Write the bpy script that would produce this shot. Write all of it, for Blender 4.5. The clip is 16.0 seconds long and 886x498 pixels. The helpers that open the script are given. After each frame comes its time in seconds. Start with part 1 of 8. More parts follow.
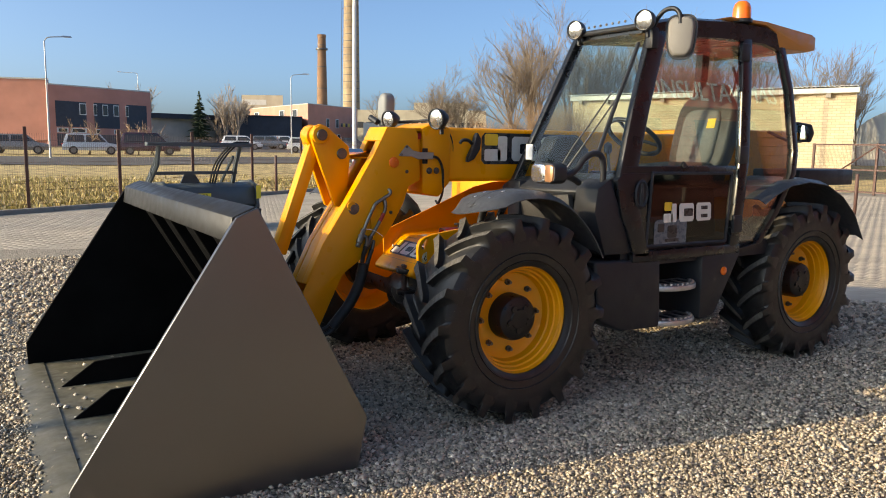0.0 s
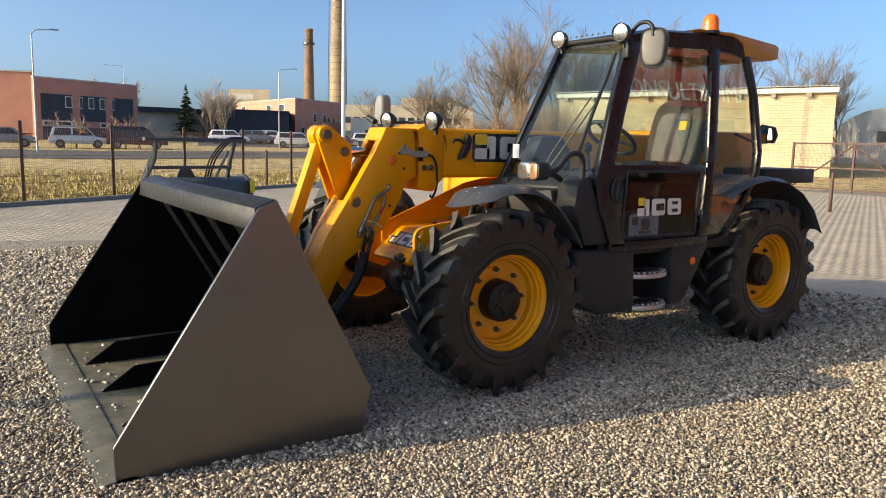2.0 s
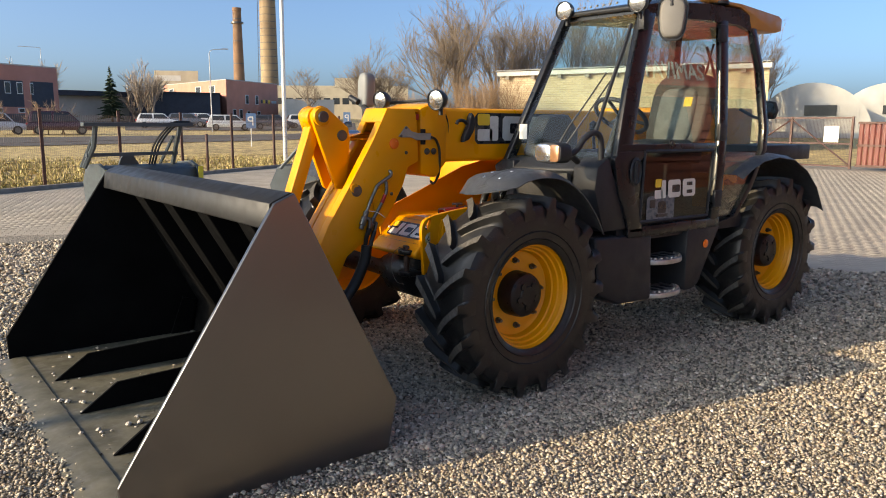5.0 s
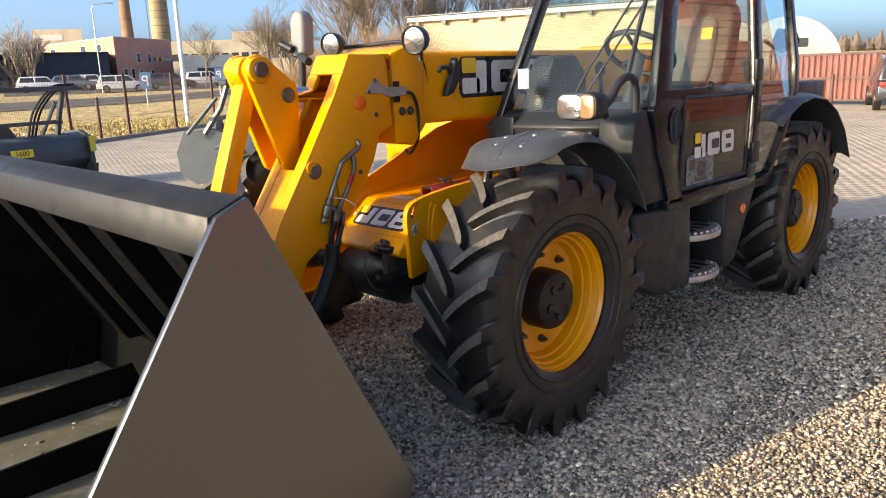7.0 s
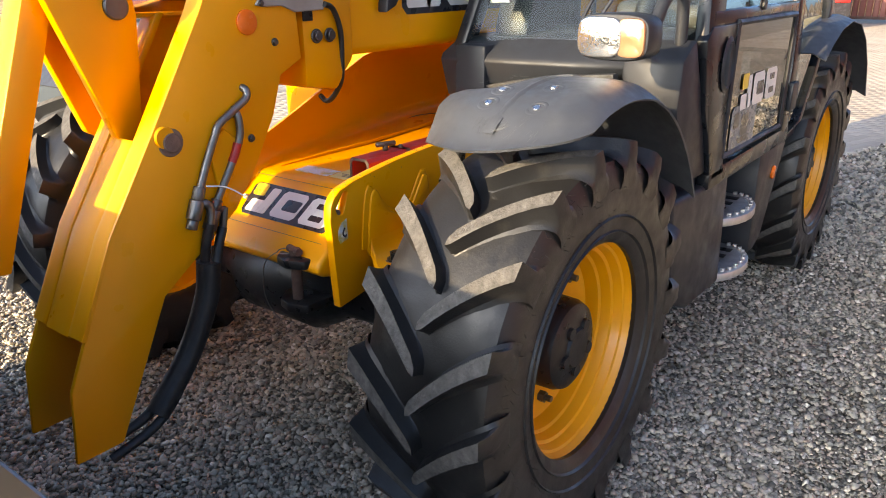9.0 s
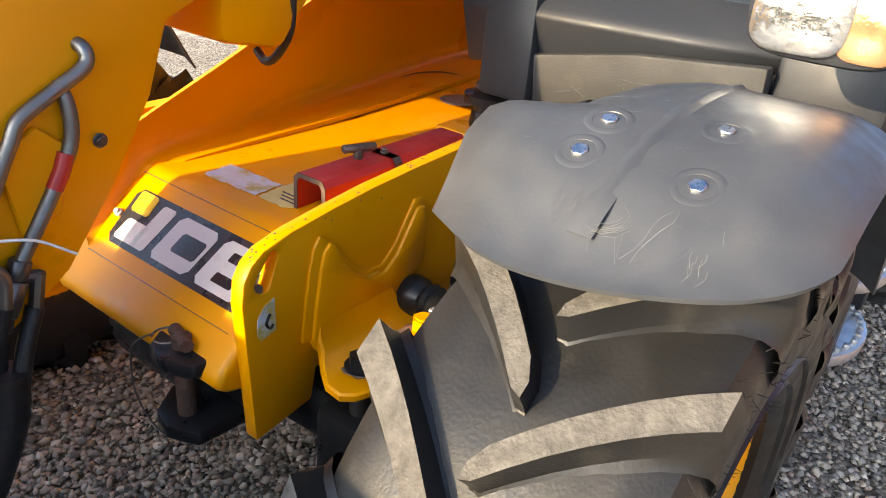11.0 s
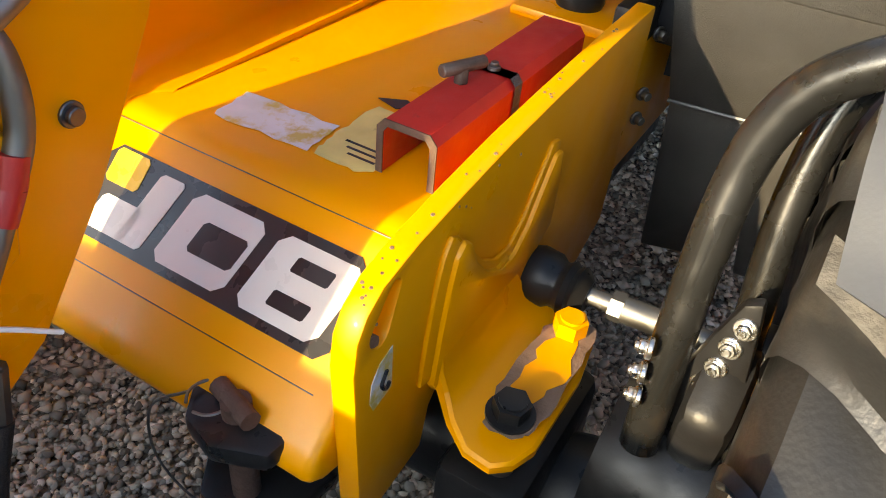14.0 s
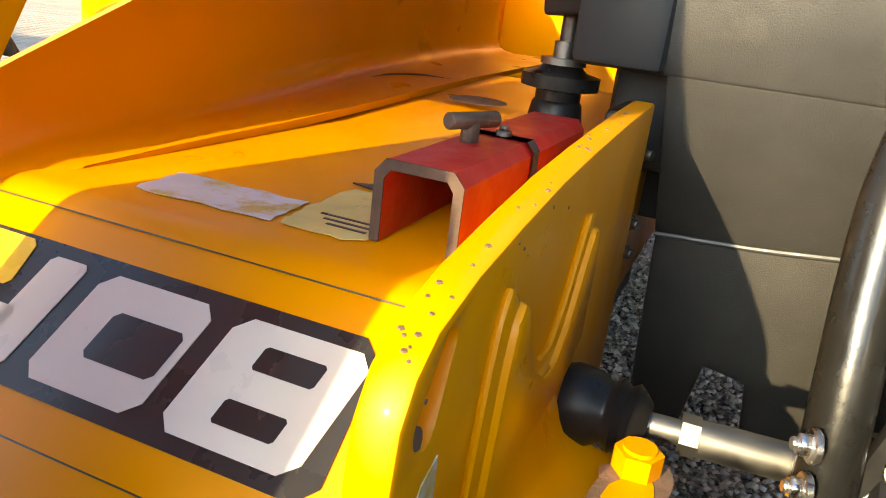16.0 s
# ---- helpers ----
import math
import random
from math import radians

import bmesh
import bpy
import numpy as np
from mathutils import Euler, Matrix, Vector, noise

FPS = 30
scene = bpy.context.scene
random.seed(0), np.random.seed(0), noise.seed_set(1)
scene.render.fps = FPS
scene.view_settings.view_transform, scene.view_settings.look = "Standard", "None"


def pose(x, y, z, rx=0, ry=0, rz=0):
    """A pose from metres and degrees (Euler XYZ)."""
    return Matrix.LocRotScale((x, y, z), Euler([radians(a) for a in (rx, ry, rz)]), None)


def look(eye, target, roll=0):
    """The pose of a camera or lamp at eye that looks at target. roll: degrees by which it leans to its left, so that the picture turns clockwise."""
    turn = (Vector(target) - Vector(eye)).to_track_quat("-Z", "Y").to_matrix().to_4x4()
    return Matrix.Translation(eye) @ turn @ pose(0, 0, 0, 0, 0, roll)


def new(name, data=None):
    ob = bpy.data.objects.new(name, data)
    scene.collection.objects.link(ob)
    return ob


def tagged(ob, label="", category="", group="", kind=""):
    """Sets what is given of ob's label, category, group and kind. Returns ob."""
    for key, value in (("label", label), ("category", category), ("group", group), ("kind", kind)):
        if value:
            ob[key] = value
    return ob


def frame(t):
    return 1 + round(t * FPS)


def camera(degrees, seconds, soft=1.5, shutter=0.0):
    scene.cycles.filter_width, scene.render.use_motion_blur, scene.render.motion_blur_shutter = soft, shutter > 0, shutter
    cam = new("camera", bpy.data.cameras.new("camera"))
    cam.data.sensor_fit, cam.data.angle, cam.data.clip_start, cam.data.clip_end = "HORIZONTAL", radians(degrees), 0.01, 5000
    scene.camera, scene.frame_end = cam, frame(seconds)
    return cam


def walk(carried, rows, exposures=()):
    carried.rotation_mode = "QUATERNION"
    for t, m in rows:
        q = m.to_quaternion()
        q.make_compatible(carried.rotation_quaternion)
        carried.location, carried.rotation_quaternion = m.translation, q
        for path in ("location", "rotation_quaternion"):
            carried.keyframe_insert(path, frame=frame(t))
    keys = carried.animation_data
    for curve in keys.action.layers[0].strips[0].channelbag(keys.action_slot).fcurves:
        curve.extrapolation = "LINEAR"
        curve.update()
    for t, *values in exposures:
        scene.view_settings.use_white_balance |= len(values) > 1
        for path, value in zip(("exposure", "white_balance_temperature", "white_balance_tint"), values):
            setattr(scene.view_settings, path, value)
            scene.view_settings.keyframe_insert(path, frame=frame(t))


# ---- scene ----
cam = camera(61.0, 16.0, soft=1.0)
PATH = [
    (0, (2.625, 4.471, 1.57), (1.573, 2.791, 1.303), 0.8),
    (0.5, (2.834, 4.496, 1.596), (1.753, 2.835, 1.328), 0.6),
    (1, (2.883, 4.581, 1.605), (1.793, 2.926, 1.331), 0.7),
    (1.5, (2.907, 4.733, 1.592), (1.817, 3.078, 1.317), 1.0),
    (2, (2.912, 4.831, 1.594), (1.83, 3.172, 1.316), 1.2),
    (2.5, (2.976, 4.886, 1.607), (1.891, 3.231, 1.321), 1.3),
    (3, (3.065, 4.921, 1.603), (1.972, 3.273, 1.309), 1.3),
    (3.5, (3.133, 4.925, 1.619), (2.025, 3.288, 1.309), 1.2),
    (4, (3.14, 4.846, 1.61), (2.02, 3.22, 1.292), 1.0),
    (4.2, (3.138, 4.723, 1.605), (1.997, 3.113, 1.283), 1.0),
    (6.3, (2.756, 3.453, 1.595), (1.449, 1.985, 1.215), -1.9),
    (6.5, (2.7, 3.325, 1.602), (1.377, 1.879, 1.201), -2.1),
    (7, (2.582, 3.026, 1.6), (1.218, 1.637, 1.142), -2.1),
    (7.5, (2.422, 2.704, 1.603), (1.02, 1.376, 1.081), -2.0),
    (8, (2.217, 2.463, 1.582), (0.779, 1.197, 1.007), -2.0),
    (8.2, (2.111, 2.354, 1.596), (0.657, 1.12, 0.996), -2.0),
    (10.3, (1.208, 1.528, 1.587), (-0.293, 0.492, 0.767), 3.1),
    (10.5, (1.123, 1.469, 1.577), (-0.372, 0.438, 0.739), 3.8),
    (11, (0.933, 1.292, 1.562), (-0.522, 0.255, 0.664), 5.3),
    (11.5, (0.77, 1.121, 1.525), (-0.64, 0.091, 0.55), 6.2),
    (12, (0.68, 1.021, 1.514), (-0.667, 0.005, 0.44), 6.1),
    (12.5, (0.677, 0.872, 1.496), (-0.629, -0.074, 0.312), 5.3),
    (13, (0.698, 0.793, 1.482), (-0.6, -0.066, 0.226), 5.2),
    (13.5, (0.698, 0.777, 1.481), (-0.632, 0.006, 0.201), 5.7),
    (14, (0.69, 0.753, 1.467), (-0.705, 0.026, 0.231), 6.3),
    (14.5, (0.654, 0.714, 1.45), (-0.863, 0.006, 0.356), 7.2),
    (15, (0.6, 0.686, 1.426), (-1.027, -0.023, 0.504), 7.3),
    (15.5, (0.582, 0.649, 1.355), (-1.133, -0.039, 0.59), 7.8),
    (16, (0.609, 0.603, 1.189), (-1.158, -0.076, 0.542), 7.2),
]
walk(cam, [(t, look(eye, target, roll)) for t, eye, target, roll in PATH],
     exposures=((0, 1.25, 8000, 1), (4, 1.15, 8000, 2), (6.5, 1.5, 8000, 5), (8, 2.0, 8000, 5), (10.5, 2.35, 8000, 4), (11.5, 2.3, 7900, 3), (12.5, 2.2, 8200, 4), (13.5, 2.4, 8400, 2), (15, 2.5, 8300, -3), (16, 2.4, 8500, -3)))

# world and sun
SUN_AZ, SUN_EL = 103.7, 18.1
world = bpy.data.worlds.new("world")
scene.world = world
world.use_nodes = True
wn = world.node_tree
sky = wn.nodes.new("ShaderNodeTexSky")
sky.sky_type = 'NISHITA'
sky.sun_disc = False
sky.sun_elevation = radians(SUN_EL)
sky.sun_rotation = radians(SUN_AZ)
sky.air_density, sky.dust_density, sky.ozone_density = 0.5, 3.0, 5.0
wn.links.new(sky.outputs[0], wn.nodes["Background"].inputs[0])
wn.nodes["Background"].inputs[1].default_value = 0.15
sun_data = bpy.data.lights.new("sun", 'SUN')
sun_data.energy = 2.3
sun_data.angle = radians(0.6)
sun_data.color = (1.0, 0.80, 0.58)
sun = new("sun", sun_data)
S = Vector((math.sin(radians(SUN_AZ)) * math.cos(radians(SUN_EL)), math.cos(radians(SUN_AZ)) * math.cos(radians(SUN_EL)), math.sin(radians(SUN_EL))))
sun.matrix_world = look(S * 30, (0, 0, 0))


# materials
def mat(name, rgb, rough=0.5, metal=0.0, var=0.12, scale=5.0, bump=0.0, bscale=60.0, dark=None, mask=(0.55, 0.75), mscale=9.0, coat=0.0, spec=0.5, rvar=0.12, rand=0.0):
    """Base colour with two scales of variation, optional second colour in patches, fine relief."""
    m = bpy.data.materials.new(name)
    m.use_nodes = True
    t = m.node_tree
    b = t.nodes["Principled BSDF"]
    tc = t.nodes.new("ShaderNodeTexCoord")
    n1 = t.nodes.new("ShaderNodeTexNoise")
    n1.inputs["Scale"].default_value, n1.inputs["Detail"].default_value = scale, 6.0
    t.links.new(tc.outputs["Object"], n1.inputs["Vector"])
    r1 = t.nodes.new("ShaderNodeMapRange")
    r1.inputs[1].default_value, r1.inputs[2].default_value = 0.3, 0.7
    r1.inputs[3].default_value, r1.inputs[4].default_value = 1 - var, 1 + var
    t.links.new(n1.outputs[0], r1.inputs[0])
    mul = t.nodes.new("ShaderNodeMix")
    mul.data_type, mul.blend_type = 'RGBA', 'MULTIPLY'
    mul.inputs[0].default_value = 1.0
    mul.inputs[6].default_value = (*rgb, 1)
    src = r1.outputs[0]
    if rand:
        oi = t.nodes.new("ShaderNodeObjectInfo")
        rr = t.nodes.new("ShaderNodeMapRange")
        rr.inputs[3].default_value, rr.inputs[4].default_value = 1 - rand, 1 + rand
        t.links.new(oi.outputs["Random"], rr.inputs[0])
        mm = t.nodes.new("ShaderNodeMath")
        mm.operation = 'MULTIPLY'
        t.links.new(src, mm.inputs[0])
        t.links.new(rr.outputs[0], mm.inputs[1])
        src = mm.outputs[0]
    t.links.new(src, mul.inputs[7])
    col = mul.outputs[2]
    if dark is not None:
        n2 = t.nodes.new("ShaderNodeTexNoise")
        n2.inputs["Scale"].default_value, n2.inputs["Detail"].default_value, n2.inputs["Roughness"].default_value = mscale, 8.0, 0.65
        t.links.new(tc.outputs["Object"], n2.inputs["Vector"])
        r2 = t.nodes.new("ShaderNodeMapRange")
        r2.inputs[1].default_value, r2.inputs[2].default_value = mask
        t.links.new(n2.outputs[0], r2.inputs[0])
        mx = t.nodes.new("ShaderNodeMix")
        mx.data_type = 'RGBA'
        t.links.new(r2.outputs[0], mx.inputs[0])
        t.links.new(col, mx.inputs[6])
        mx.inputs[7].default_value = (*dark, 1)
        col = mx.outputs[2]
    t.links.new(col, b.inputs["Base Color"])
    r3 = t.nodes.new("ShaderNodeMapRange")
    r3.inputs[1].default_value, r3.inputs[2].default_value = 0.3, 0.7
    r3.inputs[3].default_value, r3.inputs[4].default_value = max(0.02, rough - rvar), min(1.0, rough + rvar)
    n3 = t.nodes.new("ShaderNodeTexNoise")
    n3.inputs["Scale"].default_value, n3.inputs["Detail"].default_value = scale * 3.1, 5.0
    t.links.new(tc.outputs["Object"], n3.inputs["Vector"])
    t.links.new(n3.outputs[0], r3.inputs[0])
    t.links.new(r3.outputs[0], b.inputs["Roughness"])
    b.inputs["Metallic"].default_value = metal
    b.inputs["Specular IOR Level"].default_value = spec
    if coat:
        b.inputs["Coat Weight"].default_value = coat
        b.inputs["Coat Roughness"].default_value = 0.12
    if bump:
        n4 = t.nodes.new("ShaderNodeTexNoise")
        n4.inputs["Scale"].default_value, n4.inputs["Detail"].default_value = bscale, 4.0
        t.links.new(tc.outputs["Object"], n4.inputs["Vector"])
        bp = t.nodes.new("ShaderNodeBump")
        bp.inputs["Strength"].default_value, bp.inputs["Distance"].default_value = bump, 0.01
        t.links.new(n4.outputs[0], bp.inputs["Height"])
        t.links.new(bp.outputs[0], b.inputs["Normal"])
    return m


def glass_mat(name, tint, rough=0.0, base=0.03):
    m = bpy.data.materials.new(name)
    m.use_nodes = True
    t = m.node_tree
    out = t.nodes["Material Output"]
    t.nodes.remove(t.nodes["Principled BSDF"])
    lw = t.nodes.new("ShaderNodeLayerWeight")
    lw.inputs[0].default_value = 0.5
    pw = t.nodes.new("ShaderNodeMath")
    pw.operation = 'POWER'
    pw.inputs[1].default_value = 4.0
    t.links.new(lw.outputs["Facing"], pw.inputs[0])
    fr = t.nodes.new("ShaderNodeMapRange")
    fr.inputs[3].default_value, fr.inputs[4].default_value = base, 1.0
    t.links.new(pw.outputs[0], fr.inputs[0])
    tr = t.nodes.new("ShaderNodeBsdfTransparent")
    tr.inputs[0].default_value = (*tint, 1)
    gl = t.nodes.new("ShaderNodeBsdfGlossy")
    gl.inputs["Roughness"].default_value = rough
    mx = t.nodes.new("ShaderNodeMixShader")
    t.links.new(fr.outputs[0], mx.inputs[0])
    t.links.new(tr.outputs[0], mx.inputs[1])
    t.links.new(gl.outputs[0], mx.inputs[2])
    t.links.new(mx.outputs[0], out.inputs[0])
    return m


YEL = (0.80, 0.315, 0.005)
M_YEL = mat("yellow_paint", YEL, 0.38, var=0.05, scale=3, bump=0.02, bscale=220, coat=0.06, spec=0.3, dark=(0.13, 0.07, 0.03), mask=(0.735, 0.75), mscale=26)
M_YEL2 = mat("yellow_paint_clean", YEL, 0.36, var=0.05, scale=2, bump=0.015, bscale=250, coat=0.08, spec=0.3)
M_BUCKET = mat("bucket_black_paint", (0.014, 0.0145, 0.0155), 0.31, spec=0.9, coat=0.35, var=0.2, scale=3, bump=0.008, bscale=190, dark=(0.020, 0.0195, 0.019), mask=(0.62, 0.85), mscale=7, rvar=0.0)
M_BUCKET.node_tree.nodes["Principled BSDF"].inputs["IOR"].default_value = 1.75
# bucket paint again, dulled so the beam's upward face shows less light
M_BEAM = mat("satin_black_beam", (0.012, 0.012, 0.0125), 0.5, spec=0.4, var=0.3, scale=4, bump=0.04, bscale=120, dark=(0.03, 0.029, 0.027), mask=(0.62, 0.85), mscale=9)
# bucket black darkened and dulled: the inside's deep shade is put into the colour
M_BUCKIN_SHADE = mat("matt_black_inside_shade", (0.005, 0.005, 0.0052), 0.62, spec=0.05, var=0.3, scale=4, bump=0.04, bscale=120, dark=(0.02, 0.019, 0.018), mask=(0.66, 0.82), mscale=6)
M_BFLOOR = mat("worn_bucket_steel", (0.13, 0.12, 0.085), 0.5, var=0.3, scale=7, bump=0.05, bscale=90, dark=(0.2, 0.19, 0.165), mask=(0.5, 0.75), mscale=12)
M_BLK = mat("black_plastic", (0.020, 0.022, 0.026), 0.48, spec=0.32, var=0.15, scale=4, bump=0.06, bscale=350, dark=(0.042, 0.043, 0.045), mask=(0.62, 0.8), mscale=6)
M_CABBLK = mat("black_cab_paint", (0.009, 0.0105, 0.013), 0.3, var=0.1, scale=3, bump=0.02, bscale=300, coat=0.08, spec=0.35)
M_FEND = mat("scuffed_grey_plastic", (0.042, 0.045, 0.050), 0.5, spec=0.8, var=0.15, scale=9, bump=0.03, bscale=260, dark=(0.075, 0.075, 0.072), mask=(0.66, 0.8), mscale=60)
M_RUB = mat("tyre_rubber", (0.014, 0.0138, 0.0135), 0.42, spec=0.45, var=0.2, scale=6, bump=0.08, bscale=180, dark=(0.05, 0.046, 0.04), mask=(0.55, 0.8), mscale=11)
M_LUGTOP = mat("dusty_lug_rubber", (0.105, 0.097, 0.085), 0.85, var=0.25, scale=30, bump=0.35, bscale=120, dark=(0.055, 0.05, 0.045), mask=(0.45, 0.7), mscale=40)
M_RIM = mat("yellow_rim_paint", (0.80, 0.325, 0.004), 0.4, var=0.06, scale=5, bump=0.02, bscale=200, coat=0.2)
M_HUB = mat("black_hub_paint", (0.012, 0.012, 0.0125), 0.36, var=0.25, scale=9, bump=0.05, bscale=120, spec=0.3)
M_CHROME = mat("chrome", (0.75, 0.75, 0.76), 0.1, metal=1.0, var=0.03)
M_STEEL = mat("zinc_steel", (0.22, 0.215, 0.20), 0.5, metal=1.0, var=0.15, scale=12)
M_ZINC = mat("bright_zinc", (0.62, 0.63, 0.64), 0.3, metal=1.0, var=0.15, scale=40)
M_DSTEEL = mat("dark_steel", (0.12, 0.115, 0.11), 0.4, metal=0.8, var=0.25, scale=10, dark=(0.14, 0.075, 0.04), mask=(0.6, 0.75))
M_GALV = mat("galvanised_step", (0.50, 0.50, 0.50), 0.42, metal=0.85, var=0.2, scale=20)
M_RED = mat("red_lock_paint", (0.42, 0.018, 0.015), 0.42, var=0.12, scale=9, bump=0.06, bscale=120, dark=(0.16, 0.03, 0.025), mask=(0.66, 0.8), mscale=22)
M_RUSTEDGE = mat("bare_worn_edge", (0.16, 0.10, 0.07), 0.7, var=0.3, scale=30, bump=0.2, bscale=140)
M_RUSTEND = mat("dark_rusty_end", (0.08, 0.05, 0.036), 0.75, var=0.3, scale=30, bump=0.2, bscale=140)
M_HOSE = mat("hose_rubber", (0.012, 0.012, 0.012), 0.5, var=0.2, scale=20, bump=0.15, bscale=300)
M_DECALBLK = mat("decal_black", (0.022, 0.023, 0.027), 0.3, var=0.08, scale=6)
M_DECALWHT = mat("decal_white", (0.68, 0.66, 0.60), 0.35, var=0.06, scale=9, dark=(0.3, 0.28, 0.26), mask=(0.72, 0.76), mscale=60)
M_SHEET = mat("pale_printed_sheet", (0.10, 0.125, 0.15), 0.3, var=0.15, scale=14)
M_DECALYEL = mat("decal_yellow", (0.85, 0.55, 0.04), 0.35, var=0.05)
M_STICKER = mat("worn_label", (0.62, 0.63, 0.64), 0.45, var=0.1, scale=20, dark=(0.55, 0.42, 0.10), mask=(0.5, 0.6), mscale=18)
M_STICKY = mat("yellow_worn_label", (0.66, 0.56, 0.20), 0.45, var=0.12, scale=22, dark=(0.25, 0.22, 0.10), mask=(0.62, 0.7), mscale=40)
M_WHITE = mat("white_plastic", (0.75, 0.74, 0.70), 0.4, var=0.05)
M_ORANGE = mat("orange_lens", (0.85, 0.16, 0.01), 0.2, var=0.08, scale=15, coat=0.6)
M_LENS = mat("lamp_reflector", (0.42, 0.43, 0.44), 0.15, metal=0.85, var=0.12, scale=26, bump=0.14, bscale=80, coat=1.0)
M_GLASS = glass_mat("cab_glass", (0.90, 0.95, 0.93))
M_DGLASS = glass_mat("door_glass", (0.40, 0.43, 0.43))
M_SGLASS = glass_mat("side_glass", (0.84, 0.88, 0.86), base=0.11)
M_SEAT = mat("grey_seat_cloth", (0.16, 0.17, 0.17), 0.8, var=0.15, scale=12, bump=0.2, bscale=200)
M_MIRROR = mat("mirror_glass", (0.8, 0.8, 0.8), 0.03, metal=1.0, var=0.0, rvar=0.0)
M_VISOR = mat("tan_roof_plastic", (0.50, 0.22, 0.055), 0.45, var=0.08, scale=4)


# mesh helpers
def V(x, y, z):
    return Vector((x, y, z))


def box(bm, x0, x1, y0, y1, z0, z1):
    return prism(bm, [(x0, z0), (x1, z0), (x1, z1), (x0, z1)], 'y', y0, y1)


def prism(bm, pts, axis, lo, hi):
    """A polygon drawn square to an axis ('x': y,z; 'y': x,z; 'z': x,y), pushed from lo to hi."""
    def p(a, b, c):
        return {'x': (c, a, b), 'y': (a, c, b), 'z': (a, b, c)}[axis]
    v0 = [bm.verts.new(p(a, b, lo)) for a, b in pts]
    v1 = [bm.verts.new(p(a, b, hi)) for a, b in pts]
    n = len(pts)
    fs = [bm.faces.new(v0), bm.faces.new(v1[::-1])]
    for i in range(n):
        fs.append(bm.faces.new((v0[i], v1[i], v1[(i + 1) % n], v0[(i + 1) % n])))
    return v0 + v1


def hull(bm, a, b):
    """Two rings of points with the same count, closed into a solid."""
    v0 = [bm.verts.new(p) for p in a]
    v1 = [bm.verts.new(p) for p in b]
    n = len(a)
    bm.faces.new(v0), bm.faces.new(v1[::-1])
    for i in range(n):
        bm.faces.new((v0[i], v1[i], v1[(i + 1) % n], v0[(i + 1) % n]))
    return v0 + v1


def basis(d):
    d = Vector(d).normalized()
    u = d.cross(Vector((0, 0, 1)) if abs(d.z) < 0.9 else Vector((1, 0, 0))).normalized()
    return u, d.cross(u)


def cyl(bm, p0, p1, r0, r1=None, n=20, turn=0.0):
    r1 = r0 if r1 is None else r1
    p0, p1 = Vector(p0), Vector(p1)
    u, w = basis(p1 - p0)
    ring = [(math.cos(2 * math.pi * i / n + turn), math.sin(2 * math.pi * i / n + turn)) for i in range(n)]
    return hull(bm, [p0 + (u * c + w * s) * r0 for c, s in ring], [p1 + (u * c + w * s) * r1 for c, s in ring])


def smooth_path(pts, k=5):
    pts = [Vector(p) for p in pts]
    out = []
    q = [2 * pts[0] - pts[1]] + pts + [2 * pts[-1] - pts[-2]]
    for i in range(1, len(q) - 2):
        for j in range(k):
            t = j / k
            a, b, c, d = q[i - 1], q[i], q[i + 1], q[i + 2]
            out.append(0.5 * (2 * b + (c - a) * t + (2 * a - 5 * b + 4 * c - d) * t * t + (3 * b - a - 3 * c + d) * t ** 3))
    return out + [pts[-1]]


def tube(bm, pts, r, n=10, k=5, rr=None):
    pts = smooth_path(pts, k) if k > 1 else [Vector(p) for p in pts]
    rings = []
    u = None
    for i, p in enumerate(pts):
        d = (pts[min(i + 1, len(pts) - 1)] - pts[max(i - 1, 0)]).normalized()
        if u is None:
            u, w = basis(d)
        else:
            u = (u - d * u.dot(d)).normalized()
            w = d.cross(u)
        rad = r if rr is None else rr(i / (len(pts) - 1)) * r
        rings.append([bm.verts.new(p + (u * math.cos(2 * math.pi * j / n) + w * math.sin(2 * math.pi * j / n)) * rad) for j in range(n)])
    for a, b in zip(rings, rings[1:]):
        for j in range(n):
            bm.faces.new((a[j], a[(j + 1) % n], b[(j + 1) % n], b[j]))
    bm.faces.new(rings[0][::-1]), bm.faces.new(rings[-1])


def lathe(bm, prof, origin, axis=(0, 1, 0), n=48, closed=True):
    """prof: (radius, along) pairs, turned round axis."""
    o, d = Vector(origin), Vector(axis).normalized()
    u, w = basis(d)
    rings = [[bm.verts.new(o + d * a + (u * math.cos(2 * math.pi * j / n) + w * math.sin(2 * math.pi * j / n)) * max(r, 1e-4)) for j in range(n)] for r, a in prof]
    for i in range(len(rings) - (0 if closed else 1)):
        a, b = rings[i], rings[(i + 1) % len(rings)]
        for j in range(n):
            bm.faces.new((a[j], a[(j + 1) % n], b[(j + 1) % n], b[j]))
    if not closed:
        bm.faces.new(rings[0][::-1]), bm.faces.new(rings[-1])


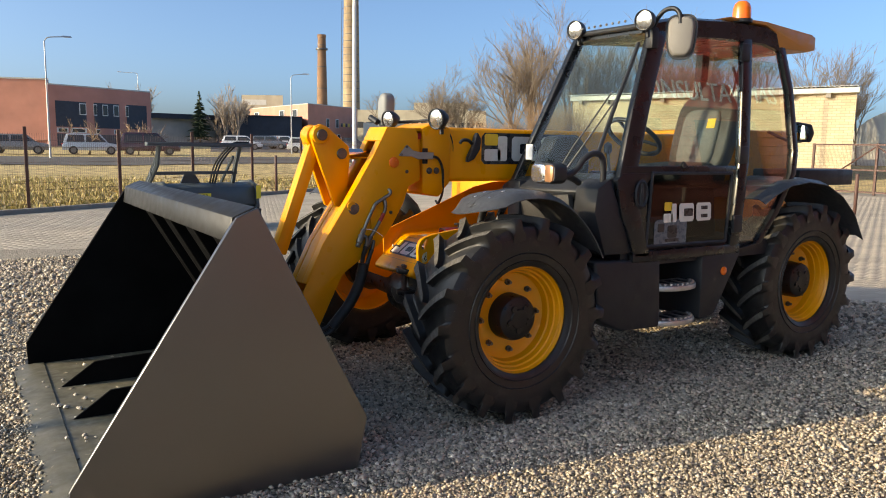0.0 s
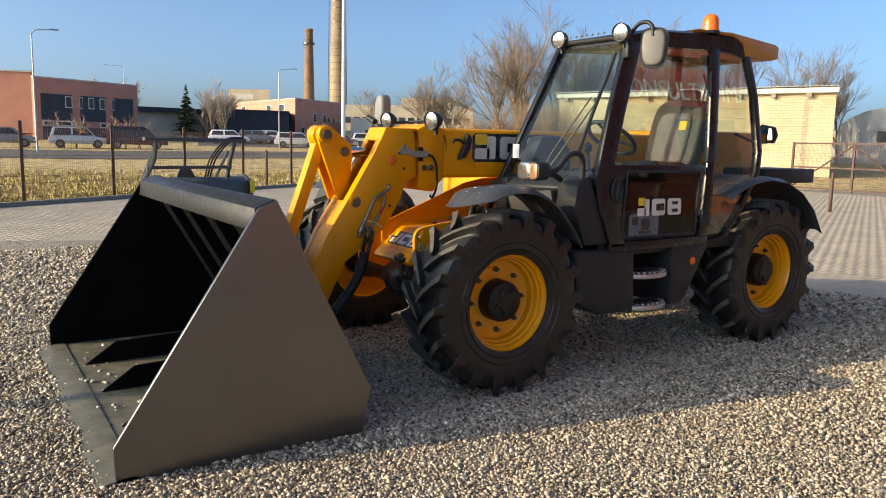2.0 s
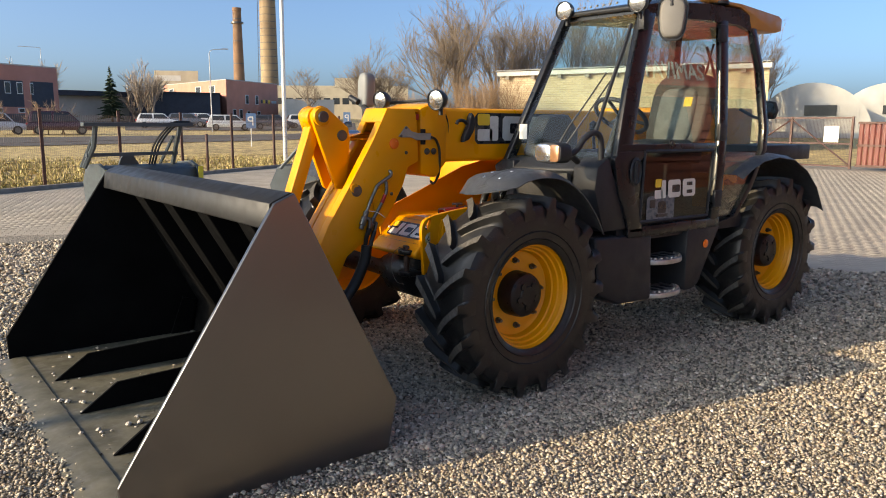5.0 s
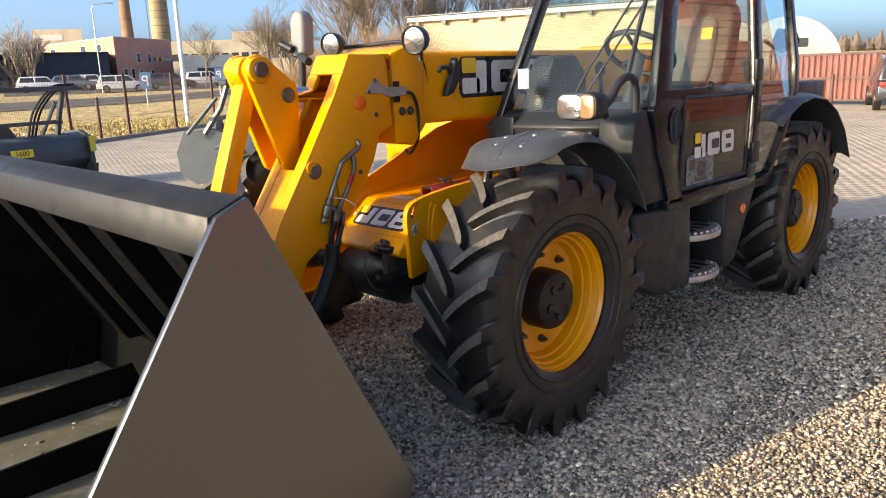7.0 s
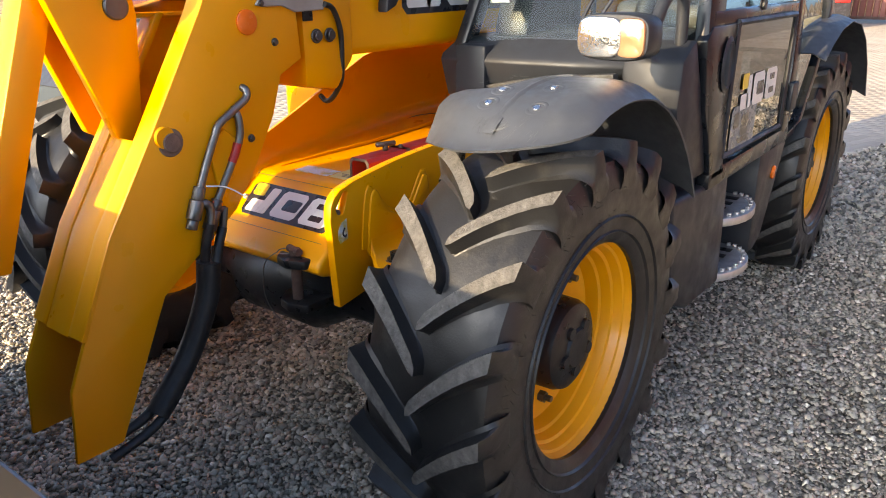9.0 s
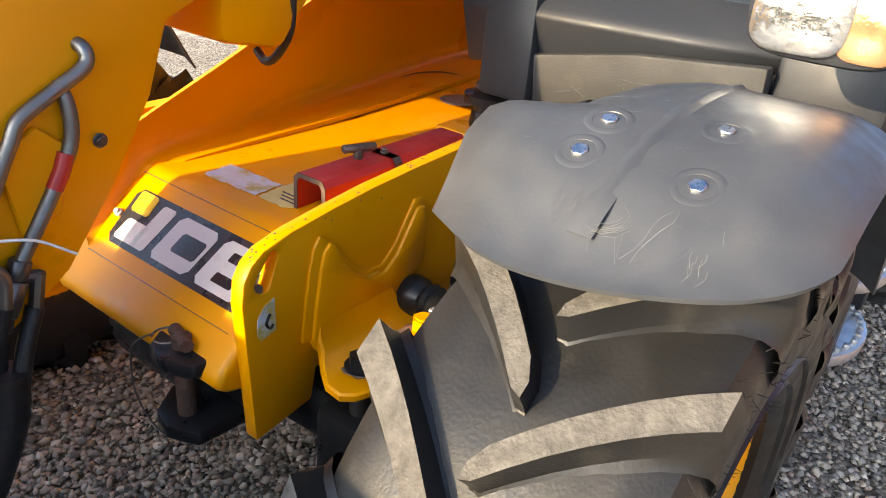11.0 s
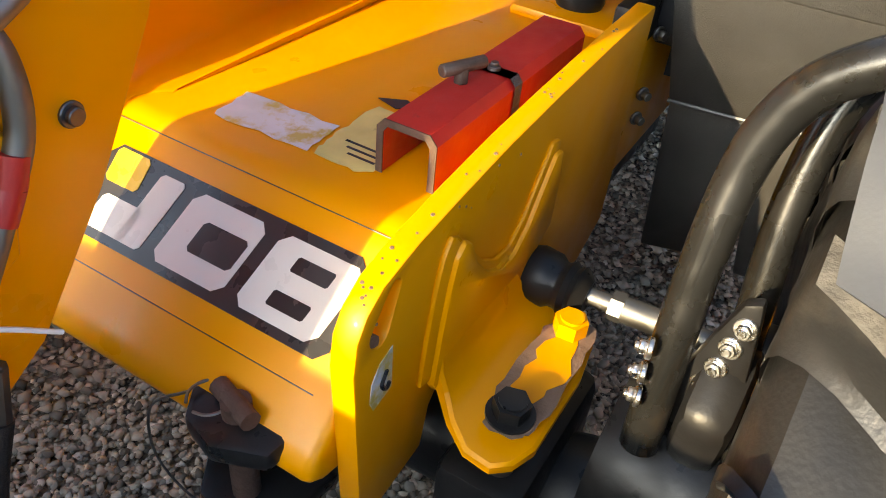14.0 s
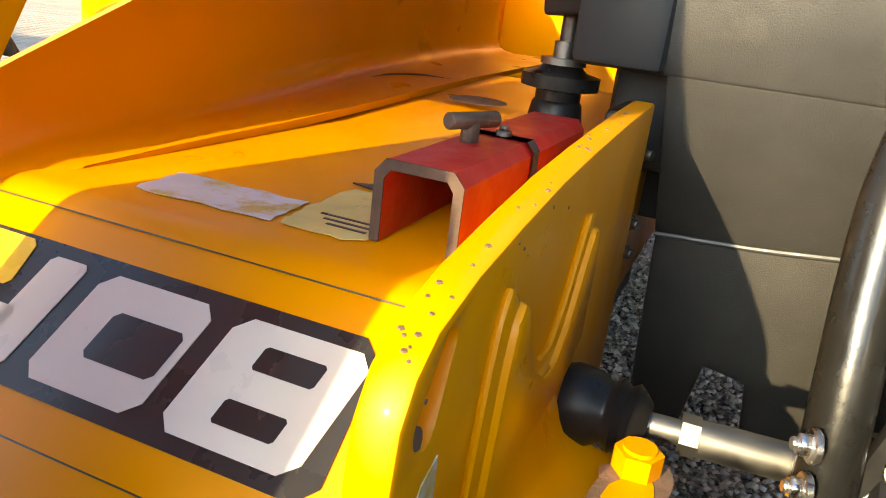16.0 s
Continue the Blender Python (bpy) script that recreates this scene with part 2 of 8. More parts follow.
def sheet(bm, grid, thick):
    """A grid of points given a thickness along its own normals."""
    rows, cols = len(grid), len(grid[0])
    top = [[bm.verts.new(p) for p in r] for r in grid]
    low = []
    for i in range(rows):
        lr = []
        for j in range(cols):
            a = Vector(grid[min(i + 1, rows - 1)][j]) - Vector(grid[max(i - 1, 0)][j])
            b = Vector(grid[i][min(j + 1, cols - 1)]) - Vector(grid[i][max(j - 1, 0)])
            lr.append(bm.verts.new(Vector(grid[i][j]) - a.cross(b).normalized() * thick))
        low.append(lr)
    for i in range(rows - 1):
        for j in range(cols - 1):
            bm.faces.new((top[i][j], top[i + 1][j], top[i + 1][j + 1], top[i][j + 1]))
            bm.faces.new((low[i][j], low[i][j + 1], low[i + 1][j + 1], low[i + 1][j]))
    for i in range(rows - 1):
        bm.faces.new((top[i][0], low[i][0], low[i + 1][0], top[i + 1][0]))
        bm.faces.new((top[i][-1], top[i + 1][-1], low[i + 1][-1], low[i][-1]))
    for j in range(cols - 1):
        bm.faces.new((top[0][j], top[0][j + 1], low[0][j + 1], low[0][j]))
        bm.faces.new((top[-1][j], low[-1][j], low[-1][j + 1], top[-1][j + 1]))


def bev(bm, w, seg=2, angle=30):
    bmesh.ops.recalc_face_normals(bm, faces=bm.faces)
    es = [e for e in bm.edges if len(e.link_faces) == 2 and e.calc_face_angle(0) > radians(angle)]
    bmesh.ops.bevel(bm, geom=es, offset=w, segments=seg, profile=0.5, affect='EDGES', clamp_overlap=True)


def finish(name, bm, material, smooth=True, sharp=38):
    bmesh.ops.recalc_face_normals(bm, faces=bm.faces)
    me = bpy.data.meshes.new(name)
    bm.to_mesh(me)
    bm.free()
    me.materials.append(material)
    if smooth:
        me.polygons.foreach_set("use_smooth", [True] * len(me.polygons))
        me.set_sharp_from_angle(angle=radians(sharp))
    return me


def part(name, bm, material, parent, label="", smooth=True, sharp=38):
    ob = new(name, finish(name, bm, material, smooth, sharp))
    ob.parent = parent
    if parent is not None:
        ob.matrix_parent_inverse = parent.matrix_world.inverted() if parent.type == 'EMPTY' else Matrix()
    if label:
        ob["label"] = label
    return ob


def root(name, at, label, category, group="", kind=""):
    ob = new(name)
    ob.empty_display_size = 0.2
    ob.matrix_world = Matrix.Translation(at)
    return tagged(ob, label, category, group, kind)


def B():
    return bmesh.new()


def quick(name, parent, material, lo, hi, bevel=0.004, label=""):
    bm = B()
    box(bm, lo[0], hi[0], lo[1], hi[1], lo[2], hi[2])
    if bevel:
        bev(bm, bevel)
    return part(name, bm, material, parent, label)


def bolt(name, parent, at, axis, r=0.012, h=0.012, material=None, n=6):
    bm = B()
    a, d = Vector(at), Vector(axis).normalized()
    cyl(bm, a - d * 0.003, a + d * 0.003, r * 1.45, n=18)
    cyl(bm, a + d * 0.003, a + d * (0.003 + h), r, n=n)
    bev(bm, r * 0.12, 1)
    return part(name, bm, material or M_STEEL, parent)

# ---- setting: ground, paving, gravel ----
def flat(name, pts, z, material, label, category):
    bm = B()
    bm.faces.new([bm.verts.new((x, y, z)) for x, y in pts])
    ob = new(name, finish(name, bm, material, False))
    return tagged(ob, label, category, kind="structure")


def gravel_mat():
    """Packed small stones: one cell a stone, with its own colour, height and dark gaps."""
    m = bpy.data.materials.new("gravel_bed")
    m.use_nodes = True
    t = m.node_tree
    b = t.nodes["Principled BSDF"]
    tc = t.nodes.new("ShaderNodeTexCoord")
    vo = t.nodes.new("ShaderNodeTexVoronoi")
    vo.inputs["Scale"].default_value = 62
    t.links.new(tc.outputs["Object"], vo.inputs["Vector"])
    sp = t.nodes.new("ShaderNodeSeparateColor")
    t.links.new(vo.outputs["Color"], sp.inputs[0])
    cr = t.nodes.new("ShaderNodeValToRGB")
    els = cr.color_ramp.elements
    els[0].color, els[1].color = (0.13, 0.108, 0.082, 1), (0.56, 0.488, 0.38, 1)
    els.new(0.5).color = (0.39, 0.333, 0.255, 1)
    t.links.new(sp.outputs[0], cr.inputs[0])
    gap = t.nodes.new("ShaderNodeMapRange")
    gap.inputs[1].default_value, gap.inputs[2].default_value = 0.45, 0.85
    gap.inputs[3].default_value, gap.inputs[4].default_value = 1.0, 0.35
    t.links.new(vo.outputs["Distance"], gap.inputs[0])
    n = t.nodes.new("ShaderNodeTexNoise")
    n.inputs["Scale"].default_value, n.inputs["Detail"].default_value = 0.9, 4.0
    t.links.new(tc.outputs["Object"], n.inputs["Vector"])
    wide = t.nodes.new("ShaderNodeMapRange")
    wide.inputs[1].default_value, wide.inputs[2].default_value = 0.3, 0.7
    wide.inputs[3].default_value, wide.inputs[4].default_value = 0.86, 1.08
    t.links.new(n.outputs[0], wide.inputs[0])
    mu = t.nodes.new("ShaderNodeMath")
    mu.operation = 'MULTIPLY'
    t.links.new(gap.outputs[0], mu.inputs[0])
    t.links.new(wide.outputs[0], mu.inputs[1])
    mx = t.nodes.new("ShaderNodeMix")
    mx.data_type, mx.blend_type = 'RGBA', 'MULTIPLY'
    mx.inputs[0].default_value = 1.0
    t.links.new(cr.outputs[0], mx.inputs[6])
    t.links.new(mu.outputs[0], mx.inputs[7])
    t.links.new(mx.outputs[2], b.inputs["Base Color"])
    b.inputs["Roughness"].default_value = 0.9
    bp = t.nodes.new("ShaderNodeBump")
    bp.inputs["Strength"].default_value, bp.inputs["Distance"].default_value, bp.invert = 1.0, 0.006, True
    t.links.new(vo.outputs["Distance"], bp.inputs["Height"])
    t.links.new(bp.outputs[0], b.inputs["Normal"])
    return m


M_GRASS = mat("dry_grass", (0.52, 0.385, 0.16), 0.95, var=0.45, scale=3.5, bump=0.6, bscale=14, dark=(0.20, 0.165, 0.07), mask=(0.48, 0.66), mscale=1.3)
M_ASPH = mat("asphalt", (0.075, 0.072, 0.068), 0.9, var=0.15, scale=0.8, bump=0.2, bscale=60)
M_PAVE = mat("concrete_paver", (0.42, 0.36, 0.28), 0.85, var=0.16, scale=1.2, bump=0.15, bscale=60, rand=0.08)
M_JOINT = mat("paver_joint_sand", (0.30, 0.255, 0.195), 0.95, var=0.2, scale=4)
M_KERB = mat("kerb_concrete", (0.26, 0.235, 0.20), 0.9, var=0.2, scale=3, bump=0.2, bscale=40)
M_GRAV = gravel_mat()
M_STONE = mat("gravel_stone", (0.47, 0.425, 0.365), 0.85, var=0.3, scale=22, bump=0.1, bscale=150)

CX, CY = 3.14, 4.85


def rise(x, y):
    """The land climbs gently away from the yard."""
    return 0.021 * min(max(math.hypot(x - CX, y - CY) - 34.0, 0.0), 125.0)


bm = B()
rings = [[bm.verts.new((CX + r * math.cos(2 * math.pi * k / 48), CY + r * math.sin(2 * math.pi * k / 48), -0.03 + rise(CX + r, CY))) for k in range(48)] for r in (34, 44, 60, 90, 140, 159, 354, 1200)]
for p, q in zip(rings, rings[1:]):
    for k in range(48):
        bm.faces.new((p[k], p[(k + 1) % 48], q[(k + 1) % 48], q[k]))
bm.faces.new(rings[0])
tagged(new("ground", finish("ground", bm, M_GRASS)), "ground of dry yellow winter grass", "ground", kind="structure")
FA, FD = Vector((1.45, -15.5, 0)), Vector((-0.85, -0.527, 0))
FN = Vector((0.527, -0.85, 0))
q0, q1 = FA - FD * 22 - FN * 0.7, FA + FD * 24 - FN * 0.7
flat("paving_bed", [(q0.x, q0.y), (q1.x, q1.y), (-60, -22), (-60, 30), (30, 30)], -0.006, M_JOINT, "sand bed under concrete pavers", "paving")
flat("gravel_bed", [(14, -12.3), (2.15, -8.15), (0.76, -7.6), (-2.8, -5.9), (-5.55, 0.7), (-6.9, 1.15), (-16, 4.2), (-16, 16), (14, 16)], 0.0, M_GRAV, "bed of pale crushed gravel under the loader", "gravel")

# ---- setting: surroundings ----


def far(az, d):
    a = radians(az + 0.8)
    return (CX + d * math.cos(a), CY + d * math.sin(a))


M_PINK = mat("pink_render", (0.50, 0.235, 0.19), 0.9, var=0.1, scale=0.6, bump=0.1, bscale=30)
M_PINKD = mat("salmon_render", (0.56, 0.25, 0.18), 0.9, var=0.1, scale=0.6, bump=0.1, bscale=30)
M_NAVY = mat("navy_cladding", (0.028, 0.036, 0.055), 0.6, var=0.12, scale=1.0)
M_BEIGE = mat("beige_panel", (0.42, 0.37, 0.28), 0.9, var=0.12, scale=0.5)
M_LGREY = mat("light_grey_sheet", (0.48, 0.48, 0.46), 0.6, var=0.12, scale=0.7)
M_WINF = mat("white_window_frame", (0.7, 0.7, 0.7), 0.5, var=0.05)
M_WING = mat("dark_window_glass", (0.03, 0.035, 0.04), 0.08, var=0.1)
M_BROWN = mat("brown_fence_paint", (0.085, 0.040, 0.030), 0.6, var=0.2, scale=6, dark=(0.16, 0.07, 0.04), mask=(0.6, 0.8))
M_REDSHEET = mat("red_brown_sheet", (0.17, 0.052, 0.042), 0.55, var=0.12, scale=2)
M_GALVP = mat("galvanised_pole", (0.46, 0.47, 0.48), 0.45, metal=0.6, var=0.1, scale=3)
M_BARK = mat("bare_twigs", (0.20, 0.155, 0.115), 0.9, var=0.25, scale=3)
M_BIRCH = mat("pale_twigs", (0.31, 0.25, 0.20), 0.9, var=0.25, scale=3)
M_BUSHB = mat("russet_twigs", (0.26, 0.175, 0.11), 0.9, var=0.3, scale=3)
M_FIR = mat("fir_needles", (0.025, 0.045, 0.022), 0.9, var=0.3, scale=2)
M_CHIM = mat("chimney_brick", (0.26, 0.15, 0.085), 0.9, var=0.2, scale=0.5, dark=(0.14, 0.09, 0.06), mask=(0.5, 0.7), mscale=0.25)
M_CHIM2 = mat("chimney_concrete", (0.34, 0.25, 0.15), 0.9, var=0.2, scale=0.4, dark=(0.2, 0.14, 0.09), mask=(0.5, 0.7), mscale=0.2)


def brick_mat():
    m = bpy.data.materials.new("yellow_brick")
    m.use_nodes = True
    t = m.node_tree
    b = t.nodes["Principled BSDF"]
    tc = t.nodes.new("ShaderNodeTexCoord")
    br = t.nodes.new("ShaderNodeTexBrick")
    br.inputs["Color1"].default_value = (0.68, 0.56, 0.38, 1)
    br.inputs["Color2"].default_value = (0.58, 0.46, 0.30, 1)
    br.inputs["Mortar"].default_value = (0.42, 0.33, 0.22, 1)
    br.inputs["Scale"].default_value = 1.0
    br.inputs["Mortar Size"].default_value = 0.012
    br.inputs["Brick Width"].default_value = 0.38
    br.inputs["Row Height"].default_value = 0.14
    t.links.new(tc.outputs["UV"], br.inputs["Vector"])
    n = t.nodes.new("ShaderNodeTexNoise")
    n.inputs["Scale"].default_value = 0.8
    t.links.new(tc.outputs["UV"], n.inputs["Vector"])
    mx = t.nodes.new("ShaderNodeMix")
    mx.data_type, mx.blend_type = 'RGBA', 'MULTIPLY'
    mx.inputs[0].default_value = 0.35
    t.links.new(br.outputs[0], mx.inputs[6])
    t.links.new(n.outputs[0], mx.inputs[7])
    t.links.new(mx.outputs[2], b.inputs["Base Color"])
    bp = t.nodes.new("ShaderNodeBump")
    bp.inputs["Strength"].default_value, bp.inputs["Distance"].default_value, bp.invert = 0.6, 0.01, True
    t.links.new(br.outputs[1], bp.inputs["Height"])
    t.links.new(bp.outputs[0], b.inputs["Normal"])
    b.inputs["Roughness"].default_value = 0.9
    return m


M_BRICK = brick_mat()


def walls(parent, name, pts, z0, z1, material, uv=False):
    """A solid block over a footprint."""
    bm = B()
    prism(bm, pts, 'z', z0, z1)
    ob = part(name, bm, material, parent, smooth=False)
    if uv:
        me = ob.data
        lay = me.uv_layers.new(name="UVMap")
        for poly in me.polygons:
            for li in poly.loop_indices:
                co = me.vertices[me.loops[li].vertex_index].co
                lay.data[li].uv = (co.y if abs(poly.normal.x) > abs(poly.normal.y) else co.x, co.z)
    return ob


def on_face(parent, name, p, q, u0, u1, z0, z1, out, material):
    """A slab standing out metres in front of the facade p to q (its front on the right hand going p to q is out)."""
    p, q = Vector((*p, 0)), Vector((*q, 0))
    d = q - p
    n = Vector((-d.y, d.x, 0)).normalized()
    if n.dot(Vector((CX, CY, 0)) - p) < 0:
        n = -n
    a, b = p + d * u0, p + d * u1
    bm = B()
    hull(bm, [a + V(0, 0, z0) - n * 0.05, b + V(0, 0, z0) - n * 0.05, b + V(0, 0, z1) - n * 0.05, a + V(0, 0, z1) - n * 0.05], [a + V(0, 0, z0) + n * out, b + V(0, 0, z0) + n * out, b + V(0, 0, z1) + n * out, a + V(0, 0, z1) + n * out])
    return part(name, bm, material, parent, smooth=False)


def window(parent, p, q, u0, u1, z0, z1, out=0.06):
    fr = on_face(parent, "window", p, q, u0, u1, z0, z1, out, M_WINF)
    d = (u1 - u0) * 0.12
    pn = on_face(parent, "pane", p, q, u0 + d, u1 - d, z0 + 0.08, z1 - 0.08, out + 0.03, M_WING)
    pn.parent = fr


def away(p, q, dist):
    p, q = Vector(p), Vector(q)
    d = q - p
    n = Vector((-d.y, d.x)).normalized()
    if n.dot(Vector((CX, CY)) - p) > 0:
        n = -n
    return tuple(p + n * dist), tuple(q + n * dist)


# pink office block
P1, Q1 = far(-95.75, 88), far(-102.05, 95)
A1, B1 = away(P1, Q1, 14)
hb = root("office_building", (P1[0], P1[1], 0), "two-storey pink rendered office block with navy panels", "building")
walls(hb, "wall", [P1, Q1, B1, A1], 0, 6.25, M_PINK)
bm = B()
prism(bm, [P1, Q1, B1, A1], 'z', 6.25, 6.38)
part("roof", bm, M_LGREY, hb, smooth=False)
for u0, u1, z0, z1 in ((0.055, 0.335, 2.05, 4.7), (0.41, 0.66, 2.0, 4.7), (0.735, 0.95, 2.0, 4.7), (0.06, 0.335, 0.1, 1.35), (0.41, 0.66, 0.1, 1.3)):
    on_face(hb, "navy_panel", P1, Q1, u0, u1, z0, z1, 0.04, M_NAVY)
for u0, u1, z0, z1 in ((0.27, 0.335, 3.35, 4.55), (0.405, 0.435, 3.35, 4.55), (0.49, 0.545, 3.35, 4.55), (0.60, 0.655, 3.35, 4.55), (0.725, 0.755, 3.35, 4.55), (0.06, 0.16, 1.45, 1.95), (0.18, 0.33, 1.45, 1.95), (0.42, 0.46, 1.4, 1.9), (0.6, 0.66, 1.4, 1.9)):
    window(hb, P1, Q1, u0, u1, z0, z1)
W1 = far(-88, 118)
wing = root("office_wing", (W1[0], W1[1], 0), "sunlit salmon side wing of the office block", "building")
walls(wing, "wall", [far(-95.75, 88.3), far(-95.75, 104), far(-84, 112), far(-84, 96)], 0, 6.1, M_PINKD)
walls(wing, "roof", [far(-95.8, 88.2), far(-95.8, 104.2), far(-83.9, 112.2), far(-83.9, 95.8)], 6.1, 6.25, M_LGREY)
for u in (0.25, 0.5, 0.75):
    on_face(wing, "navy_panel", far(-95.75, 88.3), far(-84, 96), u, u + 0.12, 1.8, 4.6, 0.04, M_NAVY)

# low grey sheds between
sh = root("long_shed", (*far(-104, 112), 0), "long low white shed with a dark roof edge", "shed")
walls(sh, "wall", [far(-101.2, 108), far(-106.5, 112), far(-106.5, 124), far(-101.2, 120)], 0, 3.3, M_LGREY)
walls(sh, "roof", [far(-101.0, 107), far(-106.6, 111), far(-106.6, 125), far(-101.0, 121)], 3.3, 3.95, M_NAVY)
sh2 = root("navy_shed", (*far(-109, 112), 0), "long low navy metal shed", "shed")
walls(sh2, "wall", [far(-106.35, 110), far(-112.4, 112), far(-112.4, 122), far(-106.35, 120)], 0, 4.0, M_NAVY)
walls(sh2, "roof", [far(-106.3, 109.7), far(-112.45, 111.7), far(-112.45, 122.3), far(-106.3, 120.3)], 4.0, 4.08, M_NAVY)

# salmon workshop
P2, C2, Q2 = far(-108.66, 140), far(-112.85, 118), far(-116.45, 130)
ws = root("workshop_building", (*C2, 0), "two-storey salmon workshop building with small windows", "building")
D2 = far(-112.6, 152)
walls(ws, "wall", [P2, C2, Q2, D2], 0, 6.1, M_PINKD)
walls(ws, "roof", [P2, C2, Q2, D2], 6.1, 6.2, M_LGREY)
for u in (0.10, 0.55, 0.76):
    window(ws, P2, C2, u, u + 0.085, 4.3, 5.4)
for u0, z0 in ((0.34, 2.7), (0.53, 2.7), (0.1, 0.5), (0.22, 0.5), (0.36, 0.3), (0.56, 0.3)):
    window(ws, C2, Q2, u0, u0 + 0.06, z0, z0 + 1.4)
for k in range(4):
    on_face(ws, "sign_bar", C2, Q2, 0.64 + k * 0.05, 0.672 + k * 0.05, 2.95, 3.5, 0.05, M_DECALYEL if k % 2 else M_DECALBLK)
on_face(ws, "sign_bar", C2, Q2, 0.86, 0.96, 3.0, 3.4, 0.05, M_LGREY)
blk = root("beige_block", (*far(-109.6, 160), 0), "flat-roofed beige block behind the workshop", "building")
walls(blk, "wall", [far(-108.1, 158), far(-111.0, 156), far(-111.0, 172), far(-108.1, 174)], 0, 8.8, M_BEIGE)
on_face(blk, "window_band", far(-108.1, 158), far(-111.0, 156), 0.02, 0.6, 6.9, 7.9, 0.05, M_LGREY)
fac = root("factory_building", (*far(-120, 175), 0), "long beige factory hall with a raised middle", "building")
walls(fac, "wall", [far(-112.5, 180), far(-126, 172), far(-126, 195), far(-112.5, 205)], 0, 7.3, M_BEIGE)
walls(fac, "raised_hall", [far(-120.6, 178), far(-124.6, 176), far(-124.6, 190), far(-120.6, 192)], 7.3, 9.2, M_BEIGE)
for k in range(14):
    on_face(fac, "window_band", far(-112.5, 180), far(-126, 172), 0.3 + k * 0.05, 0.335 + k * 0.05, 3.2, 4.6, 0.05, M_WING)
wh = root("white_hall", (*far(-119, 120), 0), "low white hall with a dark door", "building")
walls(wh, "wall", [far(-116.9, 118), far(-120.5, 120), far(-120.5, 132), far(-116.9, 130)], 0, 3.4, M_LGREY)
on_face(wh, "hall_door", far(-116.9, 118), far(-120.5, 120), 0.3, 0.75, 0, 1.6, 0.05, M_NAVY)

# chimneys
for az, d, r0, r1, h, m, lab in ((-113.82, 200, 1.55, 1.02, 27.0, M_CHIM, "tapered brown brick factory chimney"), (-115.95, 225, 2.6, 1.75, 70.0, M_CHIM2, "tall banded concrete chimney")):
    c = root("chimney", (*far(az, d), 0), lab, "chimney")
    x, y = far(az, d)
    bm = B()
    lathe(bm, [(r0, 0), (r1 + (r0 - r1) * 0.5, h * 0.5), (r1, h * 0.97), (r1 * 1.08, h * 0.972), (r1 * 1.08, h), (r1 * 0.8, h), (r1 * 0.8, h * 0.9), (0.01, h * 0.9)], (x, y, 0), (0, 0, 1), n=24, closed=False)
    part("shaft", bm, m, c)
    for k in range(4 if h < 40 else 22):
        z = h * (0.3 + 0.2 * k) if h < 40 else 6 + k * 1.9
        rr = r0 + (r1 - r0) * z / h
        bm = B()
        lathe(bm, [(rr + 0.05, z), (rr + 0.05, z + 0.16), (rr - 0.05, z + 0.16), (rr - 0.05, z)], (x, y, 0), (0, 0, 1), n=24)
        part("band", bm, M_DSTEEL, c)
    if h < 40:
        bm = B()
        lathe(bm, [(r1 + 0.05, h * 0.86), (r1 + 0.5, h * 0.86), (r1 + 0.5, h * 0.875), (r1 + 0.05, h * 0.875)], (x, y, 0), (0, 0, 1), n=24)
        part("platform", bm, M_DSTEEL, c)
    else:
        for k in range(20):
            bm = B()
            rr = r0 + (r1 - r0) * (k * 2) / h
            u = Vector((math.cos(radians(az + 92)), math.sin(radians(az + 92)), 0))
            cyl(bm, Vector((x, y, k * 2)) + u * (rr + 0.5), Vector((x, y, k * 2 + 2)) + u * (rr + 0.5), 0.08, n=5)
            cyl(bm, Vector((x, y, k * 2)) + u * rr, Vector((x, y, k * 2)) + u * (rr + 0.5), 0.06, n=5)
            part("ladder_piece", bm, M_DSTEEL, c)

# brick store on the far right, facing the sun
P3, Q3 = far(-151.0, 44.8), far(-132.5, 50.2)
A3, B3 = far(-150.6, 56.0), far(-134.5, 60.0)
bs = root("brick_store", (P3[0], P3[1], 0), "sunlit yellow brick storehouse with a corrugated roof", "building")
walls(bs, "wall", [P3, Q3, B3, A3], 0, 4.45, M_BRICK, uv=True)
d3 = (Vector(Q3) - Vector(P3)).normalized()
bm = B()
p3, q3 = Vector((*P3, 0)), Vector((*Q3, 0))
n3 = Vector((*away(P3, Q3, 1)[0], 0)) - p3
top, low = [], []
NW = 150
for k in range(NW + 1):
    a = p3 - Vector((*d3, 0)) * 0.12 + (q3 - p3) * 1.012 * k / NW
    z = 4.70 + (0.045 if k % 2 else -0.01)
    top.append([a - n3 * 0.45 + V(0, 0, z), V(*A3, 0).lerp(V(*B3, 0), k / NW) + V(0, 0, z + 0.4)])
sheet(bm, top, 0.03)
part("roof", bm, M_LGREY, bs)
on_face(bs, "gutter_board", P3, Q3, -0.01, 1.0, 4.40, 4.66, 0.35, M_LGREY)
for k in range(9):
    on_face(bs, "roof_bracket", P3, Q3, 0.07 + k * 0.11, 0.085 + k * 0.11, 4.18, 4.40, 0.3, M_KERB)
